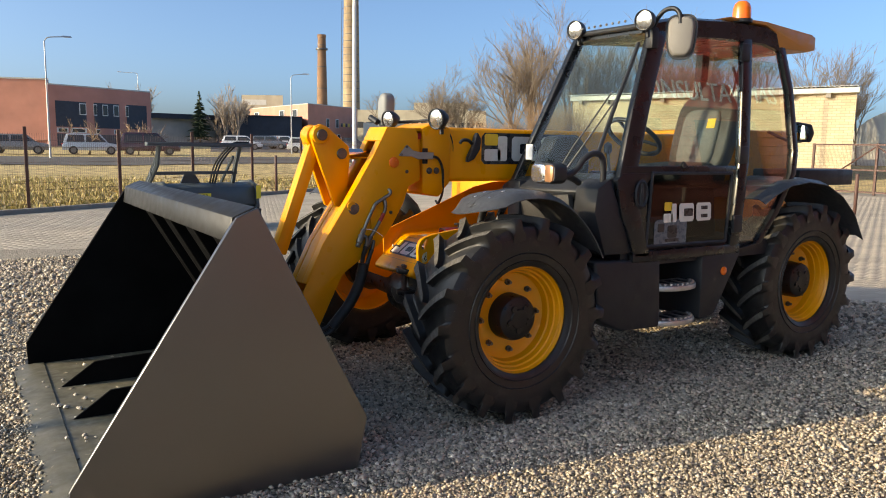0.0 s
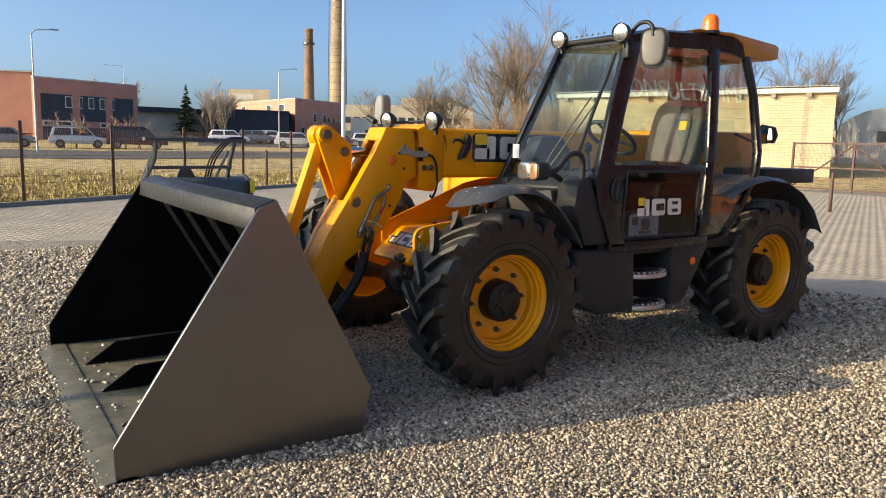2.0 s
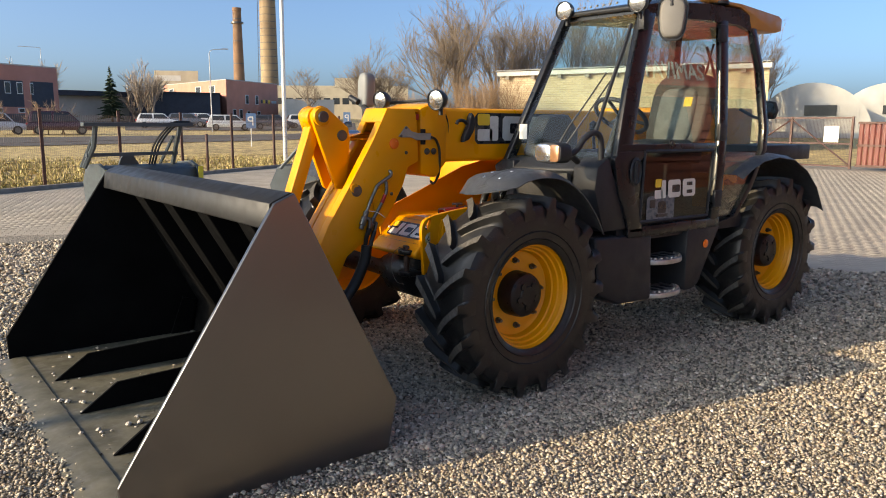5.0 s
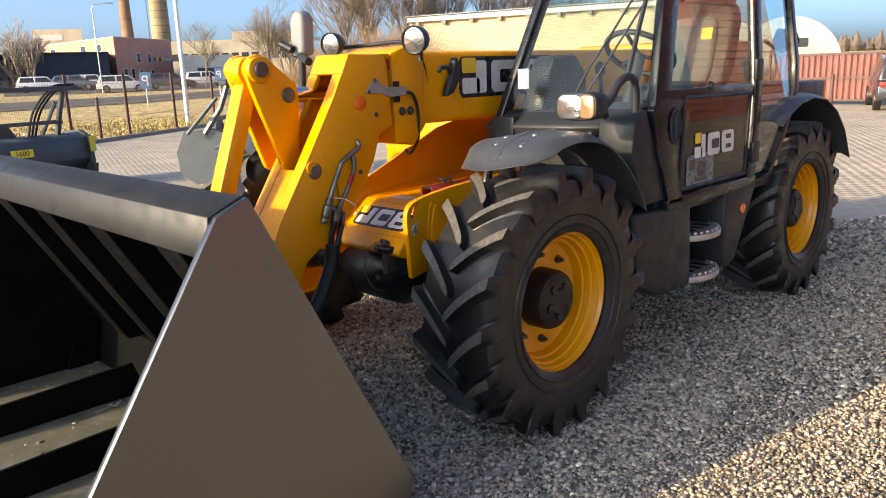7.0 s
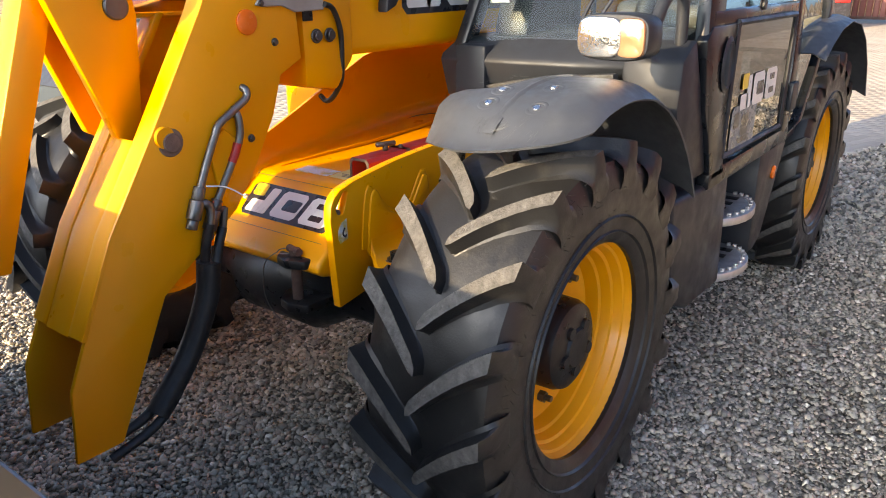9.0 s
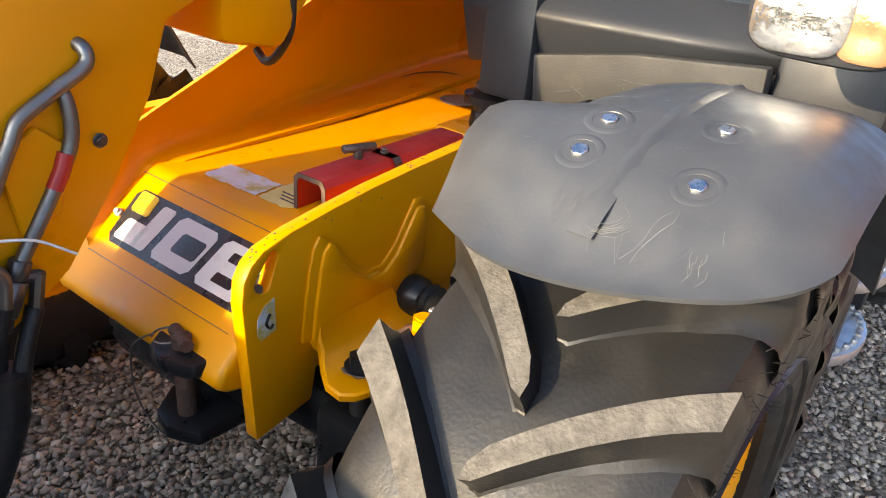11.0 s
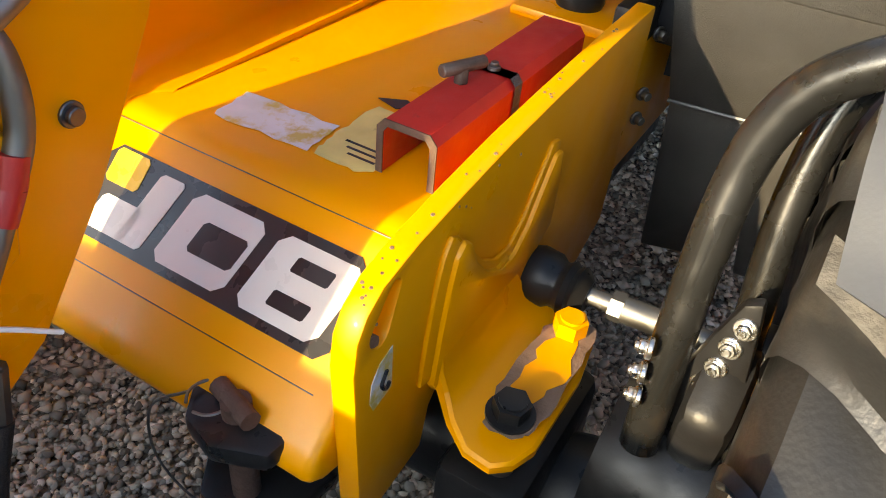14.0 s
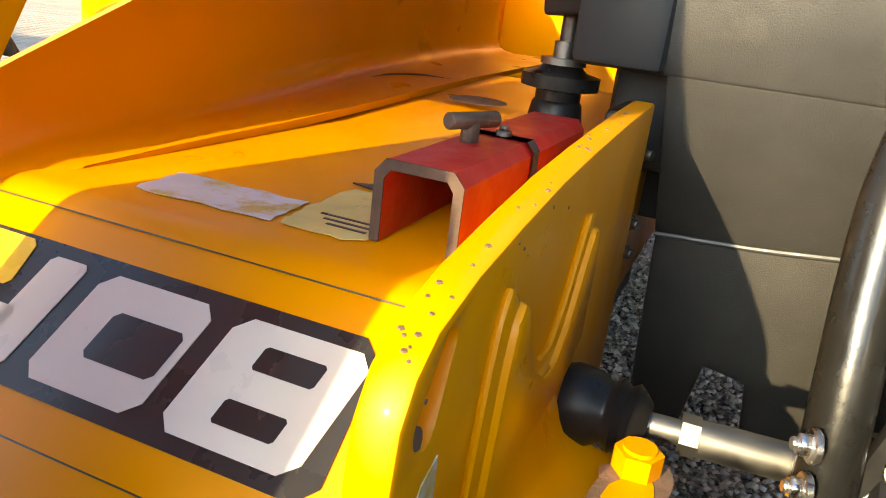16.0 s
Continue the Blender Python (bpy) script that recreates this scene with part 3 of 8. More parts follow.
# hangar and the yard's end
for az, d, r, lab in ((-154.0, 66, 4.3, "grey corrugated arched hangar"), (-158.6, 80, 4.6, "pale arched hangar with a white end")):
    x, y = far(az, d)
    hg = root("hangar", (x, y, 0), lab, "hangar")
    bm = B()
    dv = Vector((math.cos(radians(az)), math.sin(radians(az)), 0))
    sv = Vector((-dv.y, dv.x, 0))
    rings = []
    for k in range(2):
        rings.append([bm.verts.new(Vector((x, y, 0)) + dv * (k * 22) + sv * (r * math.cos(math.pi * j / 24)) + V(0, 0, r * 0.98 * math.sin(math.pi * j / 24))) for j in range(25)])
    for j in range(24):
        bm.faces.new((rings[0][j], rings[0][j + 1], rings[1][j + 1], rings[1][j]))
    bm.faces.new(rings[0]), bm.faces.new(rings[1][::-1])
    part("shell", bm, M_LGREY, hg)
    pa, pb = Vector((x, y, 0)) + sv * 3.4, Vector((x, y, 0)) - sv * 3.4
    for k in range(34):
        on_face(hg, "sheet_rib", (pa.x, pa.y), (pb.x, pb.y), 0.01 + k * 0.029, 0.02 + k * 0.029, 0.0, r * 0.6, 0.05, M_LGREY)
    on_face(hg, "window_band", (pa.x, pa.y), (pb.x, pb.y), 0.42, 0.75, 1.7, 2.5, 0.08, M_WING)

# wooded distance
rng = random.Random(4)
bm = B()
for k in range(260):
    az = -90 - k * 0.42
    d = 330 + rng.random() * 60
    x, y = far(az, d)
    h = 5 + rng.random() * 3.5 + (3 if -104 > az > -108 else 0)
    for j in range(5):
        bx, by = x + rng.uniform(-4, 4), y + rng.uniform(-4, 4)
        lathe(bm, [(0.05, 0), (1.6 * rng.uniform(0.7, 1.4), h * 0.4), (0.9, h * 0.75), (0.02, h * rng.uniform(0.9, 1.1))], (bx, by, 0), (0, 0, 1), n=5, closed=False)
ob = new("far_wood", finish("far_wood", bm, mat("far_wood_grey", (0.12, 0.095, 0.075), 0.95, var=0.3, scale=0.2), False))
tagged(ob, "bare brown woods along the horizon", "trees", kind="stuff")


# trees
def twig_tree(name, at, height, seed, material, label, stems=1, spread=0.5, depth=5, r0=0.12, gap=0.25):
    rg = random.Random(seed)
    t = root(name, (*at, 0), label, "tree")
    crown = B()
    cur = [None]

    def seg(bm, p, q, ra, rb, n):
        cyl(bm, p, q, ra, rb, n=n)

    def grow(p, d, length, r, lev):
        q = p + d * length
        seg(cur[0] if lev < 2 else crown, p, q, r, r * 0.66, 6 if lev < 2 else 3)
        if lev >= depth:
            return
        for k in range(rg.randint(3, 4) if lev else rg.randint(4, 6)):
            s = rg.uniform(0.35, 1.0)
            nd = (d + Vector((rg.gauss(0, spread), rg.gauss(0, spread), rg.gauss(0.12, spread * 0.6)))).normalized()
            grow(p + d * length * s, nd, length * rg.uniform(0.55, 0.8), r * (0.62 if s < 0.95 else 0.66) , lev + 1)
    for k in range(stems):
        o = Vector((at[0] + (rg.uniform(-1, 1) * gap * stems if stems > 1 else 0), at[1] + (rg.uniform(-1, 1) * gap * stems if stems > 1 else 0), 0))
        d = Vector((rg.gauss(0, 0.15), rg.gauss(0, 0.15), 1)).normalized()
        cur[0] = B()
        grow(o, d, height * 0.36 * rg.uniform(0.85, 1.1), r0, 0)
        part("trunk", cur[0], material, t)
    part("crown", crown, material, t)


TALL, BEHIND = "bare spreading winter tree with fine twigs", "tall bare winter tree behind the storehouse"
for k, (az, d, h, lab) in enumerate(((-128.6, 52, 9.4, TALL), (-130.4, 55, 11.4, TALL), (-132.2, 57, 11.0, TALL), (-134.6, 58, 10.6, BEHIND), (-137.5, 62, 13.0, BEHIND), (-140.5, 62, 12.0, BEHIND), (-144.0, 63, 10.4, BEHIND), (-148.2, 62, 10.2, BEHIND), (-150.6, 64, 9.6, BEHIND), (-122.8, 70, 8.6, "bare roundish winter tree"), (-124.6, 72, 8.0, "bare roundish winter tree"))):
    twig_tree("bare_tree", far(az, d), h, 1 + k, M_BARK, lab, stems=3, spread=0.36, depth=5, r0=0.04 + 0.003 * h, gap=0.3)
twig_tree("bare_tree", far(-118.4, 82), 7.4, 5, M_BARK, "small bare tree by the white hall", r0=0.08)
for k in range(11):
    az, d = -125.2 - 0.75 * k, 47 + (k * 7) % 4
    twig_tree("bare_shrub", far(az, d), 2.6 + 0.22 * k + 0.5 * (k % 3), 20 + k, M_BUSHB, "russet leafless shrub thicket", stems=5, spread=0.34, depth=4, r0=0.028, gap=0.3)
for k, (az, d) in enumerate(((-106.9, 104), (-107.6, 106), (-108.2, 103), (-107.2, 110), (-108.6, 112))):
    twig_tree("birch_tree", far(az, d), 8.2 - 0.4 * k, 40 + k, M_BIRCH, "leafless pale birch with fine twigs", stems=2, spread=0.3, depth=4, r0=0.11, gap=0.5)
for k, (az, d) in enumerate(((-96.6, 108), (-97.8, 110), (-99.0, 108), (-100.4, 112), (-101.3, 110))):
    twig_tree("bare_tree", far(az, d), 8.4, 60 + k, M_BIRCH, "leafless tree behind the office roof", stems=1, spread=0.35, depth=4, r0=0.13)
for k, (az, d) in enumerate(((-97.9, 66), (-100.9, 68), (-101.6, 66), (-106.7, 100))):
    twig_tree("bare_shrub", far(az, d), 3.3, 80 + k, M_BUSHB, "leafless shrub by the parked cars", stems=3, spread=0.5, depth=3, r0=0.05)
# fir
ft = root("fir_tree", (*far(-105.25, 108), 0), "dark green conical fir tree", "tree")
rg = random.Random(9)
fx, fy = far(-105.25, 108)
bm = B()
cyl(bm, (fx, fy, 0), (fx, fy, 7.2), 0.16, 0.02, n=6)
part("trunk", bm, M_BARK, ft)
bm = B()
for k in range(300):
    z = 0.8 + 6.2 * rg.random() ** 0.9
    L = (7.3 - z) * 0.30 * rg.uniform(0.6, 1.15)
    a = rg.uniform(0, 6.283)
    p = Vector((fx, fy, z))
    q = p + Vector((math.cos(a) * L, math.sin(a) * L, -0.25 * L + 0.1))
    cyl(bm, p, q, 0.16 * min(1, L), 0.03, n=4)
part("crown", bm, M_FIR, ft)

# fence, kerb, poles
fence = root("mesh_fence", (FA.x, FA.y, 0), "brown wire mesh fence on steel posts", "fence")
fz = 0.0
for k in range(-5, 9):
    c = FA + FD * (-0.1 + 2.6 * k)
    bm = B()
    hull(bm, [c + V(-0.035, -0.035, -0.1), c + V(0.035, -0.035, -0.1), c + V(0.035, 0.035, -0.1), c + V(-0.035, 0.035, -0.1)], [c + V(-0.035, -0.035, 1.92), c + V(0.035, -0.035, 1.92), c + V(0.035, 0.035, 1.92), c + V(-0.035, 0.035, 1.92)])
    part("fence_post", bm, M_BROWN, fence, smooth=False)
    if k < 8:
        bm = B()
        for j in range(1, 44):
            q = c + FD * (2.6 * j / 44)
            cyl(bm, q + V(0, 0, 0.12), q + V(0, 0, 1.78), 0.0028, n=3)
        for z in (0.13, 0.45, 0.62, 1.1, 1.45, 1.62):
            cyl(bm, c + V(0, 0, z), c + FD * 2.6 + V(0, 0, z), 0.0045, n=3)
        part("mesh_panel", bm, M_BROWN, fence, smooth=False)
kb = FA - FN * 0.75
bm = B()
for k in range(46):
    a = kb - FD * 22 + FD * k
    hull(bm, [a + V(0, 0, -0.1), a + FD * 0.99 + V(0, 0, -0.1), a + FD * 0.99 + FN * 0.14 + V(0, 0, -0.1), a + FN * 0.14 + V(0, 0, -0.1)], [a + V(0, 0, 0.1), a + FD * 0.99 + V(0, 0, 0.1), a + FD * 0.99 + FN * 0.14 + V(0, 0, 0.1), a + FN * 0.14 + V(0, 0, 0.1)])
ob = new("kerb", finish("kerb", bm, M_KERB, False))
tagged(ob, "row of concrete kerb stones along the fence", "kerb", kind="structure")


def street_lamp(at, h, aim, arm=1.1, r=0.06):
    s = root("street_lamp", (*at, 0), "slim grey steel street lamp", "street lamp", "street lamps")
    bm = B()
    cyl(bm, (*at, 0), (*at, h), r, r * 0.55, n=10)
    part("pole", bm, M_GALVP, s)
    v = Vector((math.cos(radians(aim)), math.sin(radians(aim)), 0))
    o = Vector((*at, h))
    bm = B()
    tube(bm, [o, o + v * 0.25 + V(0, 0, 0.25), o + v * arm + V(0, 0, 0.35)], r * 0.5, 6)
    part("arm", bm, M_GALVP, s)
    bm = B()
    e = o + v * (arm + 0.25) + V(0, 0, 0.36)
    hull(bm, [e + v * -0.3 + V(0, 0, -0.04) + v.cross(V(0, 0, 1)) * 0.1, e + v * 0.3 + V(0, 0, -0.04) + v.cross(V(0, 0, 1)) * 0.1, e + v * 0.3 + V(0, 0, -0.04) - v.cross(V(0, 0, 1)) * 0.1, e + v * -0.3 + V(0, 0, -0.04) - v.cross(V(0, 0, 1)) * 0.1],
         [e + v * -0.25 + V(0, 0, 0.06) + v.cross(V(0, 0, 1)) * 0.06, e + v * 0.25 + V(0, 0, 0.06) + v.cross(V(0, 0, 1)) * 0.06, e + v * 0.25 + V(0, 0, 0.06) - v.cross(V(0, 0, 1)) * 0.06, e + v * -0.25 + V(0, 0, 0.06) - v.cross(V(0, 0, 1)) * 0.06])
    part("lamp_head", bm, M_GALVP, s)


# unseen post added ahead only to cast the shadow line over the bucket lip
street_lamp((11.15, -2.18), 3.15, 0, arm=0.4, r=0.11)
street_lamp(far(-95.85, 58), 7.7, -185, r=0.075)
street_lamp(far(-111.75, 72), 6.9, -200, r=0.06)
street_lamp(far(-101.2, 130), 10.2, -20, arm=2.4, r=0.07)
pl = root("light_pole", (-11.1, -24.6, 0), "tall white steel mast beyond the kerb", "pole")
bm = B()
cyl(bm, (-11.1, -24.6, 0), (-11.15, -24.6, 16), 0.09, 0.07, n=14)
part("mast", bm, M_WHITE, pl)
for at, h in (((-5.8, -19.3), 1.25), ((-16.6, -6.3), 1.05), ((-17.5, -3.6), 1.2)):
    bm = B()
    cyl(bm, (*at, 0), (*at, h), 0.045, n=10)
    bev(bm, 0.01, 1)
    ob = new("bollard", finish("bollard", bm, M_BROWN))
    tagged(ob, "short brown steel bollard on the paving", "bollard", "bollards")

# sliding gate and sheet fence at the yard's end
gate = root("sliding_gate", (-26, -10, 0), "brown steel mesh sliding gate", "gate")
for y in (-13.4, -10.9, -8.6):
    bm = B()
    box(bm, -26.04, -25.96, y - 0.04, y + 0.04, 0.02, 1.95)
    part("gate_post", bm, M_BROWN, gate, smooth=False)
for z in (0.12, 0.95, 1.9):
    bm = B()
    box(bm, -26.03, -25.97, -13.4, -8.6, z - 0.03, z + 0.03)
    part("gate_rail", bm, M_BROWN, gate, smooth=False)
for a, b in (((-13.4, 0.15), (-10.9, 1.85)), ((-10.9, 1.85), (-8.6, 0.15))):
    bm = B()
    cyl(bm, (-25.98, a[0], a[1]), (-25.98, b[0], b[1]), 0.03, n=6)
    part("gate_brace", bm, M_BROWN, gate)
bm = B()
for k in range(90):
    y = -13.35 + k * 0.053
    cyl(bm, (-26, y, 0.12), (-26, y, 1.9), 0.004, n=3)
part("gate_mesh", bm, M_BROWN, gate, smooth=False)
on = quick("gate_notice", gate, M_WHITE, (-25.95, -9.6, 1.0), (-25.93, -9.05, 1.6), 0)
sf = root("sheet_fence", (-26.3, -5, 0), "red-brown corrugated sheet fence", "fence")
for k in range(60):
    y = -8.5 + k * 0.2
    bm = B()
    prism(bm, [(-26.3, y), (-26.3, y + 0.19), (-26.25, y + 0.15), (-26.25, y + 0.04)], 'z', 0.1, 1.75)
    part("sheet_pan", bm, M_REDSHEET, sf, smooth=False)
for z in (0.15, 0.9, 1.72):
    bm = B()
    box(bm, -26.24, -26.19, -8.5, 3.5, z - 0.04, z + 0.04)
    part("fence_rail", bm, M_BROWN, sf, smooth=False)

# cars
def car(at, heading, rgb, label, tall=1.48, length=4.3):
    c = root("parked_car", (0, 0, 0), label, "car", "parked cars")
    paint = mat("car_paint", rgb, 0.25, var=0.03, coat=0.8, metal=0.2)
    L, W, H = length, 0.86, tall
    bm = B()
    prism(bm, [(-L / 2, 0.32), (-L / 2 + 0.03, 0.75), (-L / 2 + 0.2, 0.92), (L / 2 - 1.1, 0.92), (L / 2 - 0.25, 0.78), (L / 2, 0.6), (L / 2 - 0.02, 0.3)], 'y', -W, W)
    bev(bm, 0.06, 3)
    part("body", bm, paint, c)
    bm = B()
    a = [(-L / 2 + 0.1, 0.9), (-L / 2 + 0.35, H - 0.06), (-L / 2 + 0.6, H), (0.35, H), (0.6, H - 0.05), (L / 2 - 1.0, 0.9)]
    hull(bm, [(x, -W + (0.02 if z < 1 else 0.17), z) for x, z in a], [(x, W - (0.02 if z < 1 else 0.17), z) for x, z in a])
    bev(bm, 0.04, 2)
    part("cabin", bm, paint, c)
    for s in (1, -1):
        for x0, x1, x2, x3 in ((-L / 2 + 0.35, -0.55, -0.6, -L / 2 + 0.5), (-0.45, L / 2 - 1.15, 0.5, -0.42)):
            bm = B()
            hull(bm, [(x0, s * (W - 0.02), 0.95), (x1, s * (W - 0.02), 0.95), (x2, s * (W - 0.145), H - 0.1), (x3, s * (W - 0.145), H - 0.1)], [(x0, s * (W - 0.06), 0.95), (x1, s * (W - 0.06), 0.95), (x2, s * (W - 0.2), H - 0.1), (x3, s * (W - 0.2), H - 0.1)])
            part("side_window", bm, M_WING, c)
    for x0, x1 in ((0.62, L / 2 - 0.98), (-L / 2 + 0.33, -L / 2 + 0.08)):
        bm = B()
        s = 1 if x0 > 0 else -1
        hull(bm, [(x0 + s * 0.03, -W + 0.25, H - 0.1), (x0 + s * 0.03, W - 0.25, H - 0.1), (x1 + s * 0.03, W - 0.1, 0.95), (x1 + s * 0.03, -W + 0.1, 0.95)], [(x0 - s * 0.1, -W + 0.25, H - 0.12), (x0 - s * 0.1, W - 0.25, H - 0.12), (x1 - s * 0.1, W - 0.1, 0.93), (x1 - s * 0.1, -W + 0.1, 0.93)])
        part("windscreen", bm, M_WING, c)
    for sx in (-L / 2 + 0.8, L / 2 - 0.85):
        for sy in (-W + 0.08, W - 0.08):
            bm = B()
            lathe(bm, [(0.2, -0.1), (0.31, -0.1), (0.325, -0.06), (0.325, 0.06), (0.31, 0.1), (0.2, 0.1)], (sx, sy, 0.325), n=24)
            wh_ = part("wheel", bm, M_RUB, c)
            bm = B()
            lathe(bm, [(0.0, -0.09), (0.2, -0.09), (0.2, 0.09), (0.0, 0.09)], (sx, sy, 0.325), n=16, closed=False)
            part("wheel_disc", bm, M_STEEL, c)
    for sy in (-W + 0.25, W - 0.25):
        quick("tail_light", c, M_RED, (-L / 2 - 0.02, sy - 0.2, 0.72), (-L / 2 + 0.15, sy + 0.2, 0.86), 0.02)
        quick("headlight", c, M_LENS, (L / 2 - 0.2, sy - 0.2, 0.6), (L / 2 + 0.005, sy + 0.2, 0.72), 0.02)
    c.matrix_world = pose(*at, 0.0, 0, 0, heading)


car(far(-98.35, 66), 175, (0.50, 0.53, 0.56), "silver people carrier parked along the road", 1.6)
car(far(-102.0, 66), 172, (0.06, 0.02, 0.03), "maroon van parked along the road", 1.75, 4.6)
car(far(-94.0, 66), 172, (0.2, 0.2, 0.2), "grey car parked along the road")
car(far(-108.2, 84), 160, (0.75, 0.75, 0.75), "white hatchback in the car park")
car(far(-110.2, 88), 150, (0.08, 0.10, 0.13), "dark blue car in the car park")
car(far(-111.2, 90), 150, (0.5, 0.52, 0.55), "silver car in the car park")
car(far(-113.0, 76), 160, (0.6, 0.62, 0.64), "pale saloon in the car park")
car(far(-116.0, 80), 160, (0.07, 0.07, 0.08), "dark saloon in the car park")
car(far(-118.4, 84), 160, (0.7, 0.7, 0.7), "white car in the car park")
car((-24.7, -3.9), 200, (0.035, 0.035, 0.04), "dark grey estate car by the sheet fence", 1.62, 4.6)
for az, d in ((-114.35, 46), (-119.2, 60), (-121.3, 62)):
    x, y = far(az, d)
    sg = root("parking_sign", (x, y, 0), "blue square parking sign on a grey post", "sign", "parking signs")
    bm = B()
    cyl(bm, (x, y, 0), (x, y, 1.6), 0.03, n=8)
    part("post", bm, M_GALVP, sg)
    u = Vector((-math.sin(radians(az)), math.cos(radians(az)), 0))
    v = Vector((-math.cos(radians(az)), -math.sin(radians(az)), 0))
    bm = B()
    c = Vector((x, y, 1.05)) + v * 0.04
    hull(bm, [c - u * 0.28, c + u * 0.28, c + u * 0.28 + V(0, 0, 0.85), c - u * 0.28 + V(0, 0, 0.85)], [c - u * 0.28 - v * 0.02, c + u * 0.28 - v * 0.02, c + u * 0.28 + V(0, 0, 0.85) - v * 0.02, c - u * 0.28 + V(0, 0, 0.85) - v * 0.02])
    part("plate", bm, mat("sign_blue", (0.10, 0.20, 0.38), 0.5), sg, smooth=False)
    f = bpy.data.curves.new("letter", 'FONT')
    f.body, f.size, f.extrude, f.align_x = "P", 0.75, 0.004, 'CENTER'
    tmp = bpy.data.objects.new("tmp", f)
    me = bpy.data.meshes.new_from_object(tmp)
    bpy.data.objects.remove(tmp)
    me.materials.append(M_WHITE)
    lt = new("letter", me)
    lt.parent = sg
    lt.matrix_parent_inverse = sg.matrix_world.inverted()
    lt.matrix_world = Matrix.Translation(c + v * 0.01 + V(0, 0, 0.16)) @ Matrix(((u.x, 0, v.x, 0), (u.y, 0, v.y, 0), (u.z, 1, v.z, 0), (0, 0, 0, 1)))


def strip(name, near, away_, az0, az1, material, label, category):
    """A band of asphalt that lies on the rising land between two distances."""
    bm = B()
    n = 14
    cols = []
    for k in range(n + 1):
        az = az0 + (az1 - az0) * k / n
        cols.append([bm.verts.new((*far(az, d), rise(*far(az, d)) + 0.01)) for d in (near(az), (near(az) + away_(az)) / 2, away_(az))])
    for p, q in zip(cols, cols[1:]):
        for j in range(2):
            bm.faces.new((p[j], p[j + 1], q[j + 1], q[j]))
    tagged(new(name, finish(name, bm, material)), label, category, kind="structure")


strip("road", lambda a: float(np.interp(-a, [84, 100, 116, 130], [50, 48, 54, 72])), lambda a: float(np.interp(-a, [84, 100, 116, 130], [62, 60, 66, 84])), -84, -130, M_ASPH, "grey asphalt road past the fence", "road")
strip("car_park", lambda a: 76.0, lambda a: float(np.interp(-a, [106, 122], [104, 112])), -106, -122, M_ASPH, "asphalt car park before the workshop", "car park")
# everything beyond the yard stands on the rising land
for ob in list(scene.objects):
    if ob.parent is None and ob.type in ('EMPTY', 'MESH') and ob.get("kind") != "structure" and ob.name.split(".")[0] != "far_wood":
        ob.location.z += rise(ob.location.x, ob.location.y)
bpy.data.objects["far_wood"].location.z = rise(0, -330)

# shop front behind the camera, seen in the cab glass
shop = root("shop_front", (-8, 9.5, 0), "red-brown board clad shop front with red signs", "building")
M_SIDING = mat("red_brown_siding", (0.42, 0.14, 0.085), 0.7, var=0.15, scale=1.5)
M_SIGNRED = mat("red_sign", (0.60, 0.09, 0.045), 0.5, var=0.05)
walls(shop, "wall", [(-24, 9.5), (-3, 9.5), (-3, 14), (-24, 14)], 0, 9.2, M_SIDING)
for k in range(38):
    bm = B()
    prism(bm, [(9.44, 0.24 * k), (9.5, 0.24 * k), (9.5, 0.24 * k + 0.235), (9.475, 0.24 * k + 0.235)], 'x', -24, -3)
    part("board", bm, M_SIDING, shop, smooth=False)
for z in (5.0, 6.3, 7.6):
    bm = B()
    box(bm, -18.5, -6.5, 9.30, 9.36, z, z + 0.95)
    part("sign_panel", bm, M_SIGNRED, shop, smooth=False)
for x in (-17.6, -14.2, -10.8, -7.4):
    for z in (0.9, 3.2):
        quick("shop_window", shop, M_WING, (x, 9.38, z), (x + 2.2, 9.43, z + 1.5), 0)
for word, z in (("PARDAVIMAS", 7.75), ("KONSULTAVIMAS", 5.15)):
    f = bpy.data.curves.new("sign_word", 'FONT')
    f.body, f.size, f.extrude, f.align_x = word, 0.66, 0.01, 'CENTER'
    tmp = bpy.data.objects.new("tmp", f)
    me = bpy.data.meshes.new_from_object(tmp)
    bpy.data.objects.remove(tmp)
    me.materials.append(M_WHITE)
    lt = new("sign_word", me)
    lt.parent = shop
    lt.matrix_parent_inverse = shop.matrix_world.inverted()
    lt.matrix_world = Matrix.Translation((-12.5, 9.28, z)) @ Matrix(((-1, 0, 0, 0), (0, 0, -1, 0), (0, 1, 0, 0), (0, 0, 0, 1)))


# attachments parked on the paving
M_TEAL = mat("dark_blue_grey_paint", (0.05, 0.065, 0.075), 0.45, var=0.15, scale=4, bump=0.03)
M_LABEL = mat("yellow_label", (0.72, 0.60, 0.05), 0.5, var=0.06)


def word_on(text, size, parent, m, material):
    f = bpy.data.curves.new("number", 'FONT')
    f.body, f.size, f.extrude, f.align_x = text, size, 0.001, 'CENTER'
    tmp = bpy.data.objects.new("tmp", f)
    me = bpy.data.meshes.new_from_object(tmp)
    bpy.data.objects.remove(tmp)
    me.materials.append(material)
    o = new("number", me)
    o.parent = parent
    o.matrix_basis = m
    return o


